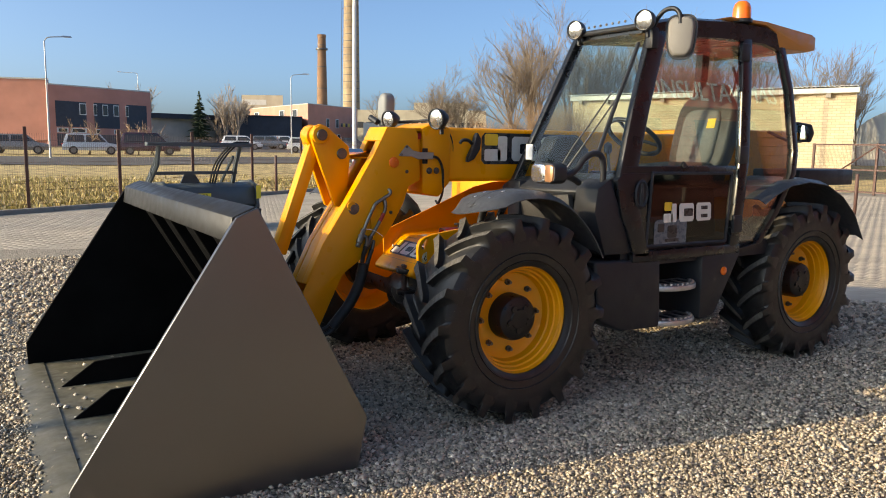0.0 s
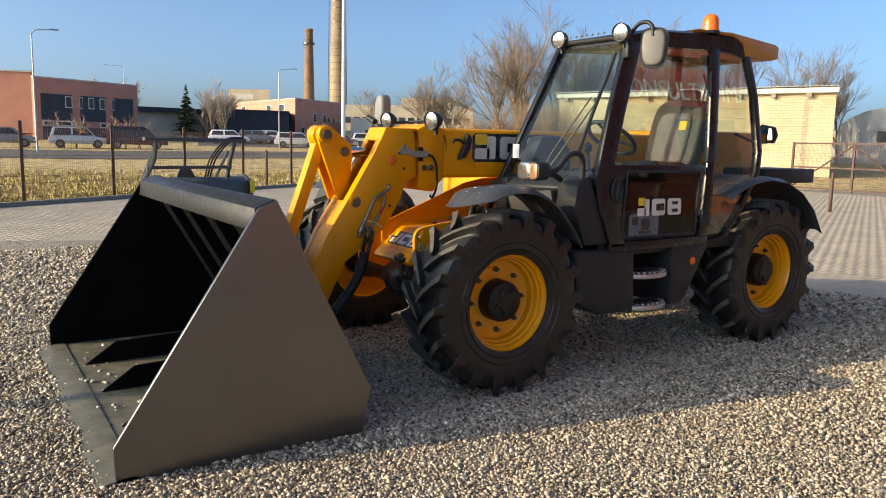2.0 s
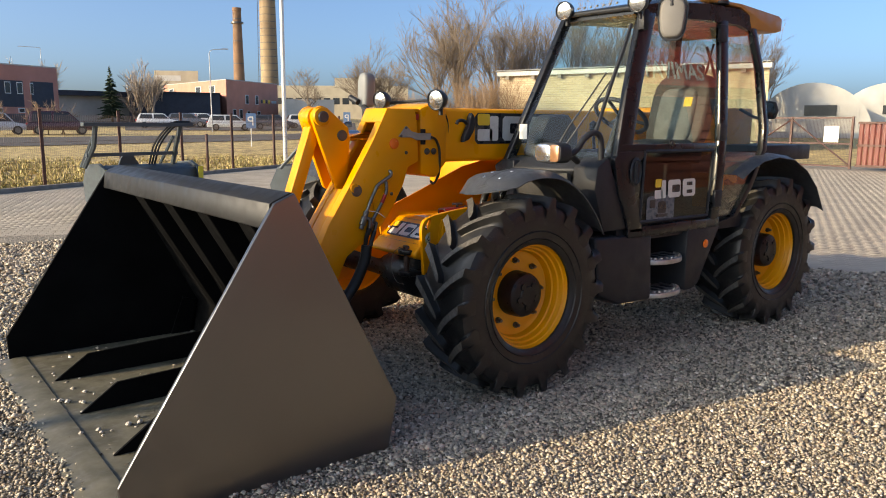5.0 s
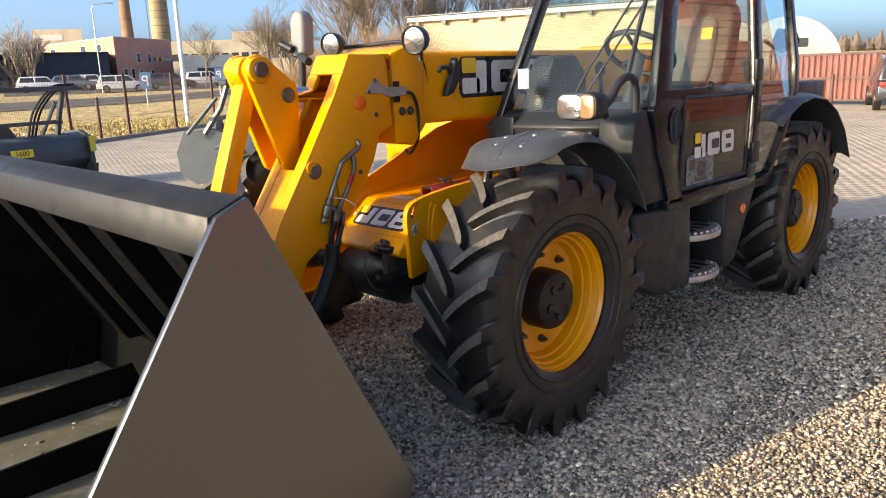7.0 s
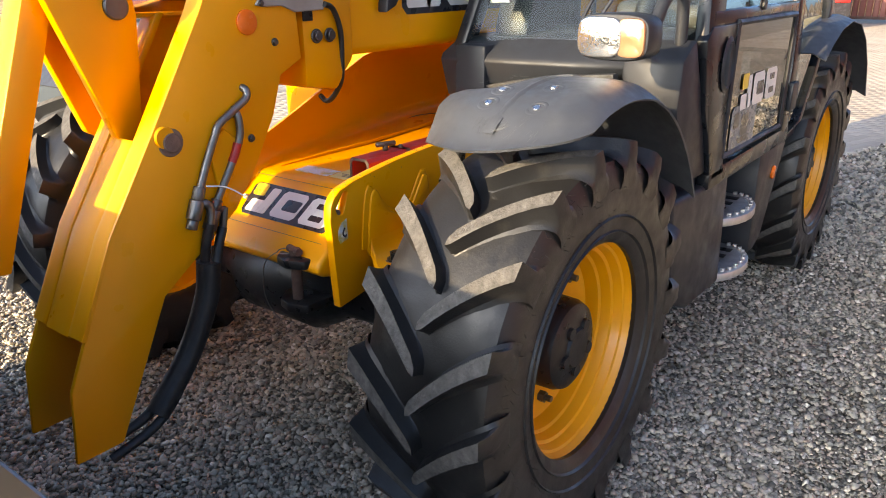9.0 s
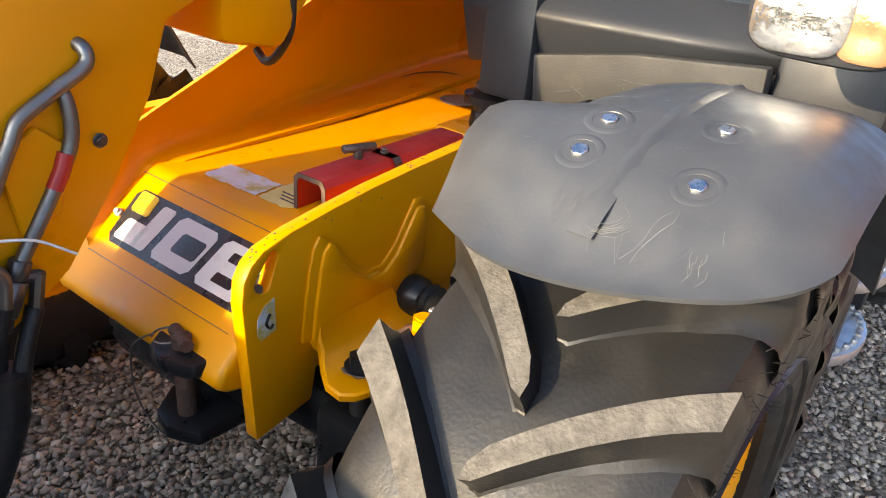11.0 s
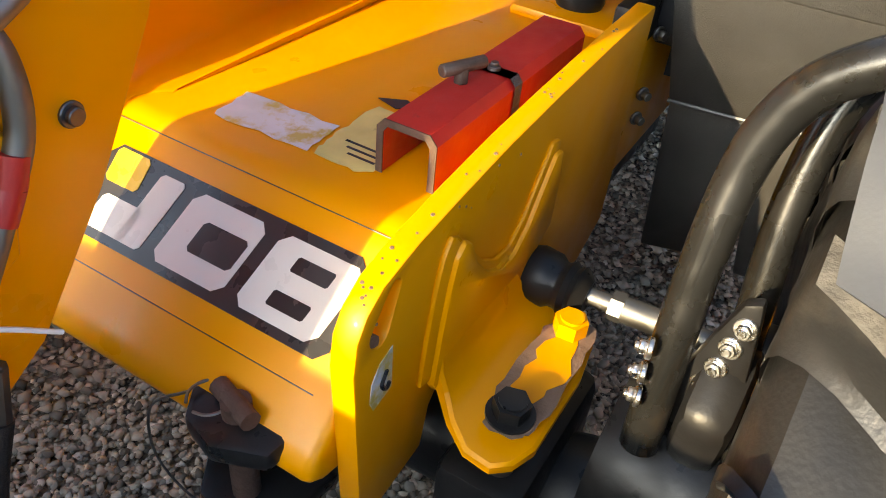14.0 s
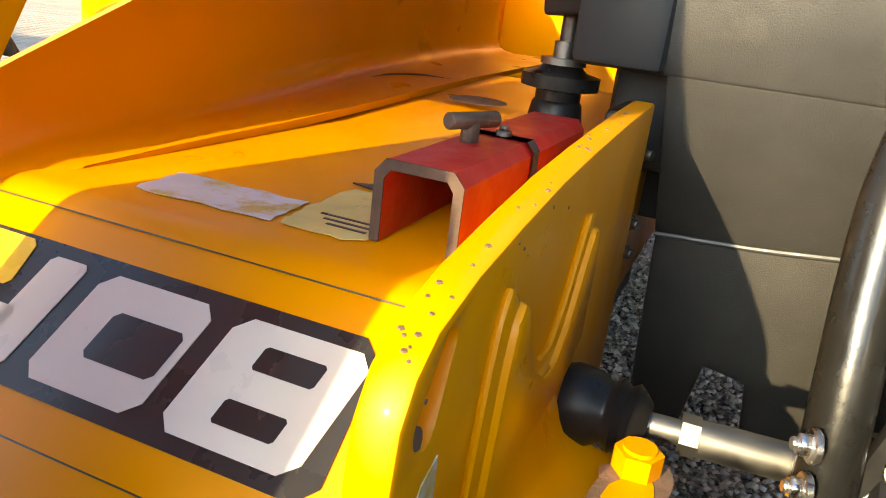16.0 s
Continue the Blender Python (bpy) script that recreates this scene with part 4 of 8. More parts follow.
def mulcher(at, heading, width, number, label):
    """A forestry mulcher head: drum housing, end plates, push frame."""
    a = root("mulcher_head", (0, 0, 0), label, "attachment", "mulcher heads")
    h = width / 2
    lo, hi = -h - 0.14, h - 0.48
    bm = B()
    prism(bm, [(-0.35, 0.25), (-0.42, 0.55), (-0.30, 0.80), (0.10, 0.86), (0.32, 0.78), (0.38, 0.45), (0.2, 0.3)], 'x', lo, hi)
    bev(bm, 0.01, 1)
    part("housing", bm, M_TEAL, a)
    for x in (lo, hi):
        bm = B()
        prism(bm, [(-0.45, 0.22), (-0.48, 0.55), (-0.33, 0.86), (0.12, 0.90), (0.36, 0.80), (0.42, 0.40), (0.28, 0.12), (-0.2, 0.06)], 'x', x - 0.03, x + 0.03)
        bev(bm, 0.008, 1)
        part("end_plate", bm, M_TEAL, a)
        bm = B()
        prism(bm, [(0.44, 0.35), (0.36, 0.02), (-0.1, 0.0), (-0.1, 0.05), (0.32, 0.09), (0.40, 0.36)], 'x', x - 0.05, x + 0.05)
        part("skid", bm, M_DSTEEL, a)
        bm = B()
        box(bm, x - 0.05, x + 0.05, 0.428, 0.432, 0.55, 0.8)
        part("warning_label", bm, M_LABEL, a)
    bm = B()
    cyl(bm, (lo + 0.05, -0.02, 0.3), (hi - 0.05, -0.02, 0.3), 0.2, n=20)
    part("drum", bm, M_DSTEEL, a)
    for s in (-1, 1):
        bm = B()
        tube(bm, [(s * h * 0.78, 0.1, 0.84), (s * h * 0.72, 0.35, 1.2), (s * h * 0.74, 0.5, 1.55)], 0.045, 6, 1)
        part("push_arm", bm, M_TEAL, a)
        bm = B()
        tube(bm, [(s * h * 0.70, -0.2, 0.84), (s * h * 0.70, 0.3, 1.35)], 0.03, 6, 1)
        part("push_strut", bm, M_TEAL, a)
    bm = B()
    box(bm, -h * 0.95, h * 0.95, 0.44, 0.56, 1.53, 1.60)
    bev(bm, 0.01, 1)
    part("push_bar", bm, M_TEAL, a)
    bm = B()
    box(bm, -h * 0.8, h * 0.8, 0.2, 0.26, 1.02, 1.08)
    part("cross_bar", bm, M_TEAL, a)
    bm = B()
    prism(bm, [(-0.2, 0.84), (0.2, 0.84), (0.14, 0.98), (0.08, 1.05), (-0.02, 1.06), (-0.1, 1.0)], 'y', 0.02, 0.05)
    part("lifting_eye", bm, M_TEAL, a)
    for k in range(3):
        bm = B()
        tube(bm, [(-0.35 - 0.05 * k, 0.1, 0.85), (-0.38 - 0.06 * k, 0.3, 1.25), (-0.6 - 0.06 * k, 0.5, 1.58), (-0.85 - 0.05 * k, 0.52, 1.62)], 0.018, 6)
        part("hose", bm, M_HOSE, a)
    bm = B()
    box(bm, -0.22, 0.12, 0.40, 0.404, 0.56, 0.68)
    nl = part("number_label", bm, M_LABEL, a)
    word_on(number, 0.11, a, Matrix.Translation((-0.05, 0.407, 0.585)) @ Matrix(((-1, 0, 0, 0), (0, 0, 1, 0), (0, 1, 0, 0), (0, 0, 0, 1))), M_DECALBLK)
    a.matrix_world = pose(*at, 0, 0, 0, heading)


mulcher((-0.80, -9.9), 12, 2.1, "1600", "dark blue-grey forestry mulcher with a push frame on paving")
mulcher((-3.3, -7.9), 40, 1.9, "1500", "dark blue-grey forestry mulcher with yellow labels on paving")

# ---- the loader ----
tele = root("telehandler", (0, 0, 0), "yellow and black telehandler with a black front bucket on gravel", "telehandler")
T = tele

# wheels: axis along y, outer side +y
R_T = 0.599


def lug_mesh(row):
    """One slanted tread bar of the outer (1) or inner (-1) row, at the angle 0."""
    bm = B()
    rings = []
    for u, y, top, base in ((0.0, -0.008, 0.596, 0.553), (0.07, 0.006, 0.597, 0.553), (0.2, 0.033, 0.597, 0.553), (0.35, 0.064, 0.597, 0.553), (0.5, 0.095, 0.596, 0.553), (0.65, 0.126, 0.596, 0.552),
                            (0.8, 0.157, 0.595, 0.549), (0.92, 0.182, 0.594, 0.540), (1.0, 0.198, 0.592, 0.525), (1.02, 0.2035, 0.560, 0.51), (1.02, 0.2045, 0.515, 0.49), (1.0, 0.199, 0.470, 0.465)):
        ang = 0.305 * (1.3 * u - 0.3 * u * u)
        hw = (0.0205 + 0.004 * u) / 0.597 if u > 0.03 else 0.010 / 0.597
        rings.append((row * y, ang, top, base, hw))

    def pt(y, a, r):
        return bm.verts.new((r * math.cos(a), y, r * math.sin(a)))
    vs = []
    for y, a, t, b, hw in rings:
        h = t - b
        side = ((2.1, 0.0), (1.45, 0.13), (1.2, 0.45), (1.0, 1.0))
        vs.append([pt(y, a - hw * w, b + h * q) for w, q in side] + [pt(y, a + hw * w, b + h * q) for w, q in side[::-1]])
    for n, (p, q) in enumerate(zip(vs, vs[1:])):
        for k in range(7):
            f = bm.faces.new((p[k], p[k + 1], q[k + 1], q[k]))
            f.material_index = 1 if k == 3 and n < 8 else 0
    bm.faces.new(vs[0]), bm.faces.new(vs[-1][::-1])
    me = finish("tread_lug", bm, M_RUB, True, 42)
    me.materials.append(M_LUGTOP)
    return me


LUGS = {1: lug_mesh(1), -1: lug_mesh(-1)}


def make_wheel(at, flip, name_label):
    w = new("wheel")
    w.parent = T
    w["label"] = name_label

    def add(name, bm, m, label=""):
        o = part(name, bm, m, None, label)
        o.parent = w
        return o
    bm = B()
    k = 0.85
    prof = [(0.312, 0.195), (0.328, 0.212), (0.36, 0.222), (0.42, 0.233), (0.475, 0.233), (0.515, 0.224), (0.54, 0.207), (0.549, 0.18), (0.554, 0.13), (0.556, 0.07), (0.557, 0.0)]
    prof = [(r, y * k) for r, y in prof]
    prof = prof + [(r, -y) for r, y in prof[-2::-1]] + [(0.33, 0.0)]
    lathe(bm, prof, (0, 0, 0), n=72)
    add("tyre", bm, M_RUB, "black tractor tyre")
    for r, y in ((0.392, 0.196), (0.348, 0.188)):
        bm = B()
        lathe(bm, [(r - 0.006, y - 0.006), (r, y + 0.004), (r + 0.006, y - 0.006)], (0, 0, 0), n=72)
        add("sidewall_ring", bm, M_RUB)
    NL = 18
    for row in (1, -1):
        for i in range(NL):
            o = new("tread_lug", LUGS[row])
            o.parent = w
            o.rotation_euler = (0, -2 * math.pi * (i + (0.5 if row < 0 else 0.0)) / NL, 0)
    bm = B()
    prof = [(0.318, 0.170), (0.333, 0.172), (0.333, 0.162), (0.316, 0.157), (0.306, 0.130), (0.298, 0.126), (0.291, 0.100), (0.281, 0.096), (0.274, 0.066), (0.264, 0.062),
            (0.255, 0.022), (0.235, 0.012), (0.19, 0.010), (0.12, 0.010), (0.12, -0.005), (0.25, -0.01), (0.27, -0.05), (0.30, -0.16), (0.318, -0.17)]
    lathe(bm, prof, (0, 0, 0), n=64)
    add("rim", bm, M_RIM, "yellow painted steel rim")
    bm = B()
    lathe(bm, [(0.0, 0.130), (0.055, 0.133), (0.06, 0.125), (0.105, 0.123), (0.125, 0.112), (0.134, 0.09), (0.137, 0.01), (0.137, -0.1), (0.0, -0.1)], (0, 0, 0), n=40, closed=False)
    for q in range(5):
        a = 2 * math.pi * q / 5
        cyl(bm, (0.07 * math.cos(a), 0.11, 0.07 * math.sin(a)), (0.07 * math.cos(a), 0.134, 0.07 * math.sin(a)), 0.022, 0.018, n=12)
    add("hub", bm, M_HUB, "black hub cover")
    for q in range(8):
        a = 2 * math.pi * (q + 0.3) / 8
        bm = B()
        cyl(bm, (0.2 * math.cos(a), 0.008, 0.2 * math.sin(a)), (0.2 * math.cos(a), 0.030, 0.2 * math.sin(a)), 0.018, n=6)
        cyl(bm, (0.2 * math.cos(a), 0.01, 0.2 * math.sin(a)), (0.2 * math.cos(a), 0.05, 0.2 * math.sin(a)), 0.010, n=8)
        add("wheel_nut", bm, M_DSTEEL)
    bm = B()
    box(bm, -0.02, 0.02, 0.02, 0.06, 0.23, 0.285)
    bev(bm, 0.006, 1)
    add("valve_guard", bm, M_RIM)
    w.matrix_world = Matrix.Translation(at) @ Matrix.Rotation(math.pi if flip else 0, 4, 'Z') @ Matrix.Rotation(0.279, 4, 'Y')
    return w


YW = 0.99
make_wheel((0, YW, R_T), False, "front wheel with yellow rim and chunky black tyre")
make_wheel((-2.72, YW, R_T), False, "rear wheel with yellow rim and chunky black tyre")
make_wheel((0, -YW, R_T), True, "front wheel with yellow rim and chunky black tyre")
make_wheel((-2.72, -YW, R_T), True, "rear wheel with yellow rim and chunky black tyre")

# bucket
bk = new("bucket")
bk.parent = T
bk["label"] = "empty black steel loading bucket with stones on its lip"
Y0, Y1 = -1.385, 1.277
SIDE = [(2.367, 0.012), (2.373, 0.185), (1.676, 1.262), (1.581, 1.301), (1.054, 0.263), (1.105, 0.012)]
# the far plate takes the darker inside black, its shade held in the colour
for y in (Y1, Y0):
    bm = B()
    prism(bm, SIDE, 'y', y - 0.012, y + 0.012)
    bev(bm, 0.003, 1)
    part("side_plate", bm, M_BUCKET if y > 0 else M_BUCKIN_SHADE, bk)
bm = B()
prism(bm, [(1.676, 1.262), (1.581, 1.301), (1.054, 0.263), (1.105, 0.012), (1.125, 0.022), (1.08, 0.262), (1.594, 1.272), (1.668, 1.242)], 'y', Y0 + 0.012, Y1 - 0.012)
part("back_sheet", bm, M_BUCKIN_SHADE, bk)
bm = B()
prism(bm, [(1.105, 0.012), (2.35, 0.005), (2.35, 0.028), (1.125, 0.028)], 'y', Y0 + 0.012, Y1 - 0.012)
part("bucket_floor", bm, M_BFLOOR, bk, "worn grey steel bucket floor")
bm = B()
prism(bm, [(2.27, 0.0), (2.455, 0.004), (2.455, 0.014), (2.33, 0.036), (2.27, 0.034)], 'y', Y0 - 0.02, Y1 + 0.012)
bev(bm, 0.003, 1)
part("cutting_edge", bm, M_BFLOOR, bk, "bare worn cutting edge")
# folded top beam: sloping cap with a turned-down lip
bm = B()
prism(bm, [(1.689, 1.262), (1.703, 1.15), (1.693, 1.145), (1.672, 1.248), (1.585, 1.285), (1.585, 1.305)], 'y', Y0 + 0.012, Y1 - 0.012)
bev(bm, 0.003, 1)
part("top_beam", bm, M_BEAM, bk)
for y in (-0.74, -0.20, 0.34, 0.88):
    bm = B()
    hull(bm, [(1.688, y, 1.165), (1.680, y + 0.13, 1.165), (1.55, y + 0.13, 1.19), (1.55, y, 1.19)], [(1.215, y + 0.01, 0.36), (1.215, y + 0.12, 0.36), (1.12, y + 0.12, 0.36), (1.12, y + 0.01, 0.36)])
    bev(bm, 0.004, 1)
    part("back_brace", bm, M_BUCKIN_SHADE, bk)
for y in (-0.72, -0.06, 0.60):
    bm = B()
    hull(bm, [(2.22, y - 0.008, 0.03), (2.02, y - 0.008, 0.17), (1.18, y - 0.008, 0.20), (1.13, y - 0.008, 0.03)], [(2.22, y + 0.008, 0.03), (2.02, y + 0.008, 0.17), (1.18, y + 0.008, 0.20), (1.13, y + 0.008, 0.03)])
    part("floor_rib", bm, M_BUCKIN_SHADE, bk)
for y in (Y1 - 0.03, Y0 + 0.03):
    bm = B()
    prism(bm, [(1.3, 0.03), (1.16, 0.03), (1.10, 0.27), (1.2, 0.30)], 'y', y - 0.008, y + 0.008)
    part("corner_gusset", bm, M_BUCKIN_SHADE, bk)
# weld beads along the near plate's back edge
for y in (Y1, Y0):
    bm = B()
    tube(bm, [(1.588, y - 0.014, 1.29), (1.32, y - 0.014, 0.766), (1.062, y - 0.014, 0.262), (1.112, y - 0.014, 0.02)], 0.006, 6, 1)
    part("weld_bead", bm, M_BUCKET, bk)

# boom
boom = new("boom")
boom.parent = T
boom["label"] = "yellow telescopic boom"
boom.location = (-0.10, -0.115, 0.0)
YB = 0.335
bm = B()
box(bm, -2.75, 0.07, -0.06, YB, 1.345, 1.705)
bev(bm, 0.03, 3)
part("boom_tube", bm, M_YEL2, boom)
bm = B()
prism(bm, [(0.235, 1.27), (0.10, 1.245), (0.06, 1.30), (0.02, 1.34), (0.02, 1.70), (0.13, 1.735), (0.24, 1.70)], 'y', -0.08, YB + 0.012)
bev(bm, 0.018, 2)
part("boom_collar", bm, M_YEL2, boom)
bm = B()
box(bm, 0.1, 0.36, 0.05, YB - 0.02, 1.36, 1.66)
bev(bm, 0.02, 2)
part("inner_boom", bm, M_YEL2, boom)
# gooseneck head: a box open at the front
YA, YF = 0.344, 0.11
ARM = [(0.50, 1.695), (0.30, 1.69), (0.28, 1.66), (0.26, 1.36), (0.345, 1.32), (0.383, 1.211), (0.46, 1.08), (0.548, 0.962), (0.809, 0.782), (0.99, 0.42), (1.12, 0.42), (1.10, 0.62), (0.935, 0.98), (0.775, 1.225), (0.60, 1.505)]
for y in (YA, YF):
    bm = B()
    prism(bm, ARM, 'y', y, y + 0.016)
    bev(bm, 0.006, 2)
    part("head_side_plate", bm, M_YEL, boom)


def front_plate(name, pts, y0, y1, th=0.022):
    """A bent strip along the head's front edge: pts are (x, z)."""
    bm = B()
    g = [[(x + 0.003, y0 + (y1 - y0) * k / 4, z + 0.002) for k in range(5)] for x, z in pts]
    sheet(bm, g, th)
    bev(bm, 0.005, 2, 40)
    part(name, bm, M_YEL, boom)


FRONT = [(0.50, 1.695), (0.545, 1.608), (0.60, 1.505), (0.775, 1.225), (0.935, 0.98), (1.05, 0.74)]
front_plate("head_flange", FRONT[1:], YA - 0.055, YA + 0.0155)
front_plate("head_flange", FRONT[1:], YF + 0.0005, YF + 0.066)
front_plate("head_front_plate", FRONT[:2], YF + 0.0005, YA + 0.0155)
front_plate("head_front_plate", [(0.79, 1.195), (0.935, 0.974), (1.05, 0.734)], YF + 0.066, YA - 0.055)
bm = B()
g = [[(x - 0.004, y, z - 0.004) for y in (YF + 0.0165, (YF + YA) / 2, YA - 0.0005)] for x, z in ((0.285, 1.64), (0.29, 1.37), (0.36, 1.335), (0.40, 1.215), (0.475, 1.09), (0.56, 0.975), (0.80, 0.80))]
sheet(bm, g, -0.012)
part("head_back_plate", bm, M_YEL2, boom)
bm = B()
box(bm, 0.245, 0.495, YF + 0.016, YA, 1.672, 1.6945)
bev(bm, 0.004, 1)
part("head_top_plate", bm, M_YEL2, boom)
bm = B()
cyl(bm, (0.749, YA + 0.012, 1.205), (0.749, YA + 0.022, 1.205), 0.030, n=24)
bev(bm, 0.004, 1)
part("pivot_pin", bm, M_YEL, boom, "painted pivot pin end")
# tilt lever and link
for y in (0.21, 0.06):
    bm = B()
    prism(bm, [(0.945, 1.655), (0.93, 1.69), (0.89, 1.705), (0.85, 1.69), (0.705, 1.572), (0.695, 1.50), (0.715, 1.30), (0.725, 1.20), (0.765, 1.175), (0.80, 1.195), (0.93, 1.55), (0.95, 1.61)], 'y', y - 0.016, y + 0.016)
    bev(bm, 0.005, 2)
    part("tilt_lever", bm, M_YEL2, boom)
    bm = B()
    cyl(bm, (0.895, y - 0.032, 1.637), (0.895, y + 0.036, 1.637), 0.056, n=28)
    bev(bm, 0.006, 2)
    part("lever_boss", bm, M_YEL2, boom)
bm = B()
cyl(bm, (0.895, 0.03, 1.637), (0.895, 0.263, 1.637), 0.034, n=24)
bev(bm, 0.004, 1)
part("pivot_pin", bm, M_DSTEEL, boom, "dark steel pivot pin")
bm = B()
cyl(bm, (0.752, 0.03, 1.524), (0.752, 0.236, 1.524), 0.034, n=24)
bev(bm, 0.004, 1)
part("pivot_pin", bm, M_DSTEEL, boom, "dark steel pivot pin")
bm = B()
hull(bm, [(0.868, 0.09, 1.58), (0.945, 0.09, 1.58), (0.945, 0.18, 1.58), (0.868, 0.18, 1.58)], [(1.105, 0.09, 0.90), (1.185, 0.09, 0.91), (1.185, 0.18, 0.91), (1.105, 0.18, 0.90)])
cyl(bm, (0.90, 0.085, 1.63), (0.90, 0.18, 1.63), 0.066, n=28)
bev(bm, 0.006, 2)
part("tilt_link", bm, M_YEL2, boom)
bm = B()
cyl(bm, (0.75, 0.135, 1.524), (0.30, 0.17, 1.515), 0.035, n=20)
part("ram_rod", bm, M_CHROME, boom, "chrome ram rod")

# chassis: nose, rail, side plate
ch = new("chassis")
ch.parent = T
ch["label"] = "yellow welded chassis with chipped paint"
ch.location = (0.015, 0.006, 0.011)
YP = 0.438
bm = B()
NOSE = [(0.112, 0.968), (0.138, 0.953), (0.262, 0.836), (0.312, 0.79), (0.325, 0.762), (0.30, 0.742), (0.1, 0.69), (-1.2, 0.69), (-1.2, 1.0), (-0.45, 0.968)]
prism(bm, NOSE, 'y', -0.066, YP)
bev(bm, 0.014, 3, 12)
part("front_frame", bm, M_YEL, ch)


def holed_plate(bm, outer, hole, lo, hi):
    """A plate square to y with one hole right through it."""
    loops = []
    for ring in (outer, hole):
        vs = [bm.verts.new((x, lo, z)) for x, z in ring]
        loops += [bm.edges.new((vs[i], vs[(i + 1) % len(vs)])) for i in range(len(vs))]
    fill = bmesh.ops.triangle_fill(bm, use_beauty=True, use_dissolve=False, edges=loops)
    faces = [g for g in fill["geom"] if isinstance(g, bmesh.types.BMFace)]
    ext = bmesh.ops.extrude_face_region(bm, geom=faces)
    for g in ext["geom"]:
        if isinstance(g, bmesh.types.BMVert):
            g.co.y = hi


SLOT = []
for k in range(16):
    a = 2 * math.pi * k / 16
    top = math.sin(a) - 0.45 * math.cos(a) > 0
    c, r = ((0.224, 0.988), 0.009) if top else ((0.246, 0.946), 0.017)
    SLOT.append((c[0] + r * math.cos(a), c[1] + r * math.sin(a)))
PLATE = [(0.27, 0.642), (0.29, 0.92), (0.285, 0.96), (0.270, 0.985), (0.245, 1.003), (0.188, 1.018), (0.10, 1.031), (0.0, 1.043), (-0.12, 1.052), (-0.30, 1.062), (-0.47, 1.068), (-0.47, 0.67), (-0.38, 0.627), (-0.16, 0.64), (-0.14, 0.70), (-0.10, 0.76), (0.10, 0.77), (0.13, 0.73), (0.142, 0.662)]
bm = B()
holed_plate(bm, PLATE, SLOT, YP, YP + 0.03)
bev(bm, 0.004, 2)
part("side_plate", bm, M_YEL, ch)
# far wall of the boom well, rounded into its floor
g = []
for x, yw, zf in ((0.26, -0.055, 0.80), (0.19, -0.062, 0.87), (0.12, -0.07, 0.945), (0.05, -0.08, 0.957), (-0.1, -0.098, 0.962), (-0.3, -0.13, 0.965), (-0.55, -0.165, 0.972), (-0.75, -0.19, 0.98), (-1.0, -0.21, 0.988), (-1.4, -0.23, 0.995), (-1.8, -0.24, 1.0)):
    zt = max(zf + 0.06, min(1.31, 1.085 - 0.345 * x))
    g.append([(x, 0.0, zf + 0.002), (x, yw + 0.075, zf), (x, yw + 0.04, zf + 0.006), (x, yw + 0.018, zf + 0.018), (x, yw + 0.006, zf + 0.04), (x, yw, zf + 0.058), (x, yw - 0.006, 0.4 * zf + 0.6 * zt + 0.01), (x, yw - 0.01, zt)])
bm = B()
sheet(bm, g, -0.012)
part("well_wall", bm, M_YEL2, ch)
bm = B()
prism(bm, [(0.30, 0.7), (0.30, 0.92), (0.2, 0.98), (-1.0, 1.0), (-1.0, 0.62), (0.1, 0.62)], 'y', -0.36, -0.32)
part("side_plate", bm, M_YEL2, ch)
bm = B()
box(bm, -3.2, -0.2, -0.32, 0.32, 0.50, 0.66)
part("belly_plate", bm, M_BLK, ch)
bm = B()
lathe(bm, [(0.0, -0.82), (0.10, -0.80), (0.10, -0.7), (0.075, -0.6), (0.085, -0.3), (0.16, -0.16), (0.16, 0.16), (0.085, 0.3), (0.075, 0.6), (0.10, 0.7), (0.10, 0.80), (0.0, 0.82)], (0.02, 0, 0.56), n=24, closed=False)
part("front_axle", bm, M_HUB, ch)
bm = B()
cyl(bm, (-2.72, -0.8, 0.612), (-2.72, 0.8, 0.612), 0.12, n=20)
part("rear_axle", bm, M_HUB, ch)

# red channel
bm = B()
prism(bm, [(0.318, 0.970), (0.318, 1.030), (0.328, 1.042), (0.388, 1.042), (0.398, 1.030), (0.398, 0.970), (0.390, 0.970), (0.390, 1.026), (0.384, 1.034), (0.332, 1.034), (0.326, 1.026), (0.326, 0.970)], 'x', -0.375, 0.045)
strut = part("safety_strut", bm, M_RED, ch, "red steel cylinder safety strut")

# cab
cab = new("cab")
cab.parent = T
cab["label"] = "black framed glass cab with open sky reflections"
YI = 0.33


def ys(z):
    return 1.17 - 0.14 * max(0.0, z - 1.35)


def post(name, pts, w, d=0.05, parent=None, material=None):
    """A bent cab pillar on the near side: pts are (x, z) of its front edge, w its width along x."""
    bm = B()
    rings = []
    for x, z in pts:
        y = ys(z)
        rings.append([bm.verts.new(p) for p in ((x, y, z), (x - w, y, z), (x - w, y - d, z), (x, y - d, z))])
    for a, b in zip(rings, rings[1:]):
        for k in range(4):
            bm.faces.new((a[k], a[(k + 1) % 4], b[(k + 1) % 4], b[k]))
    bm.faces.new(rings[0]), bm.faces.new(rings[-1][::-1])
    bev(bm, 0.012, 2)
    return part(name, bm, material or M_CABBLK, parent or cab)


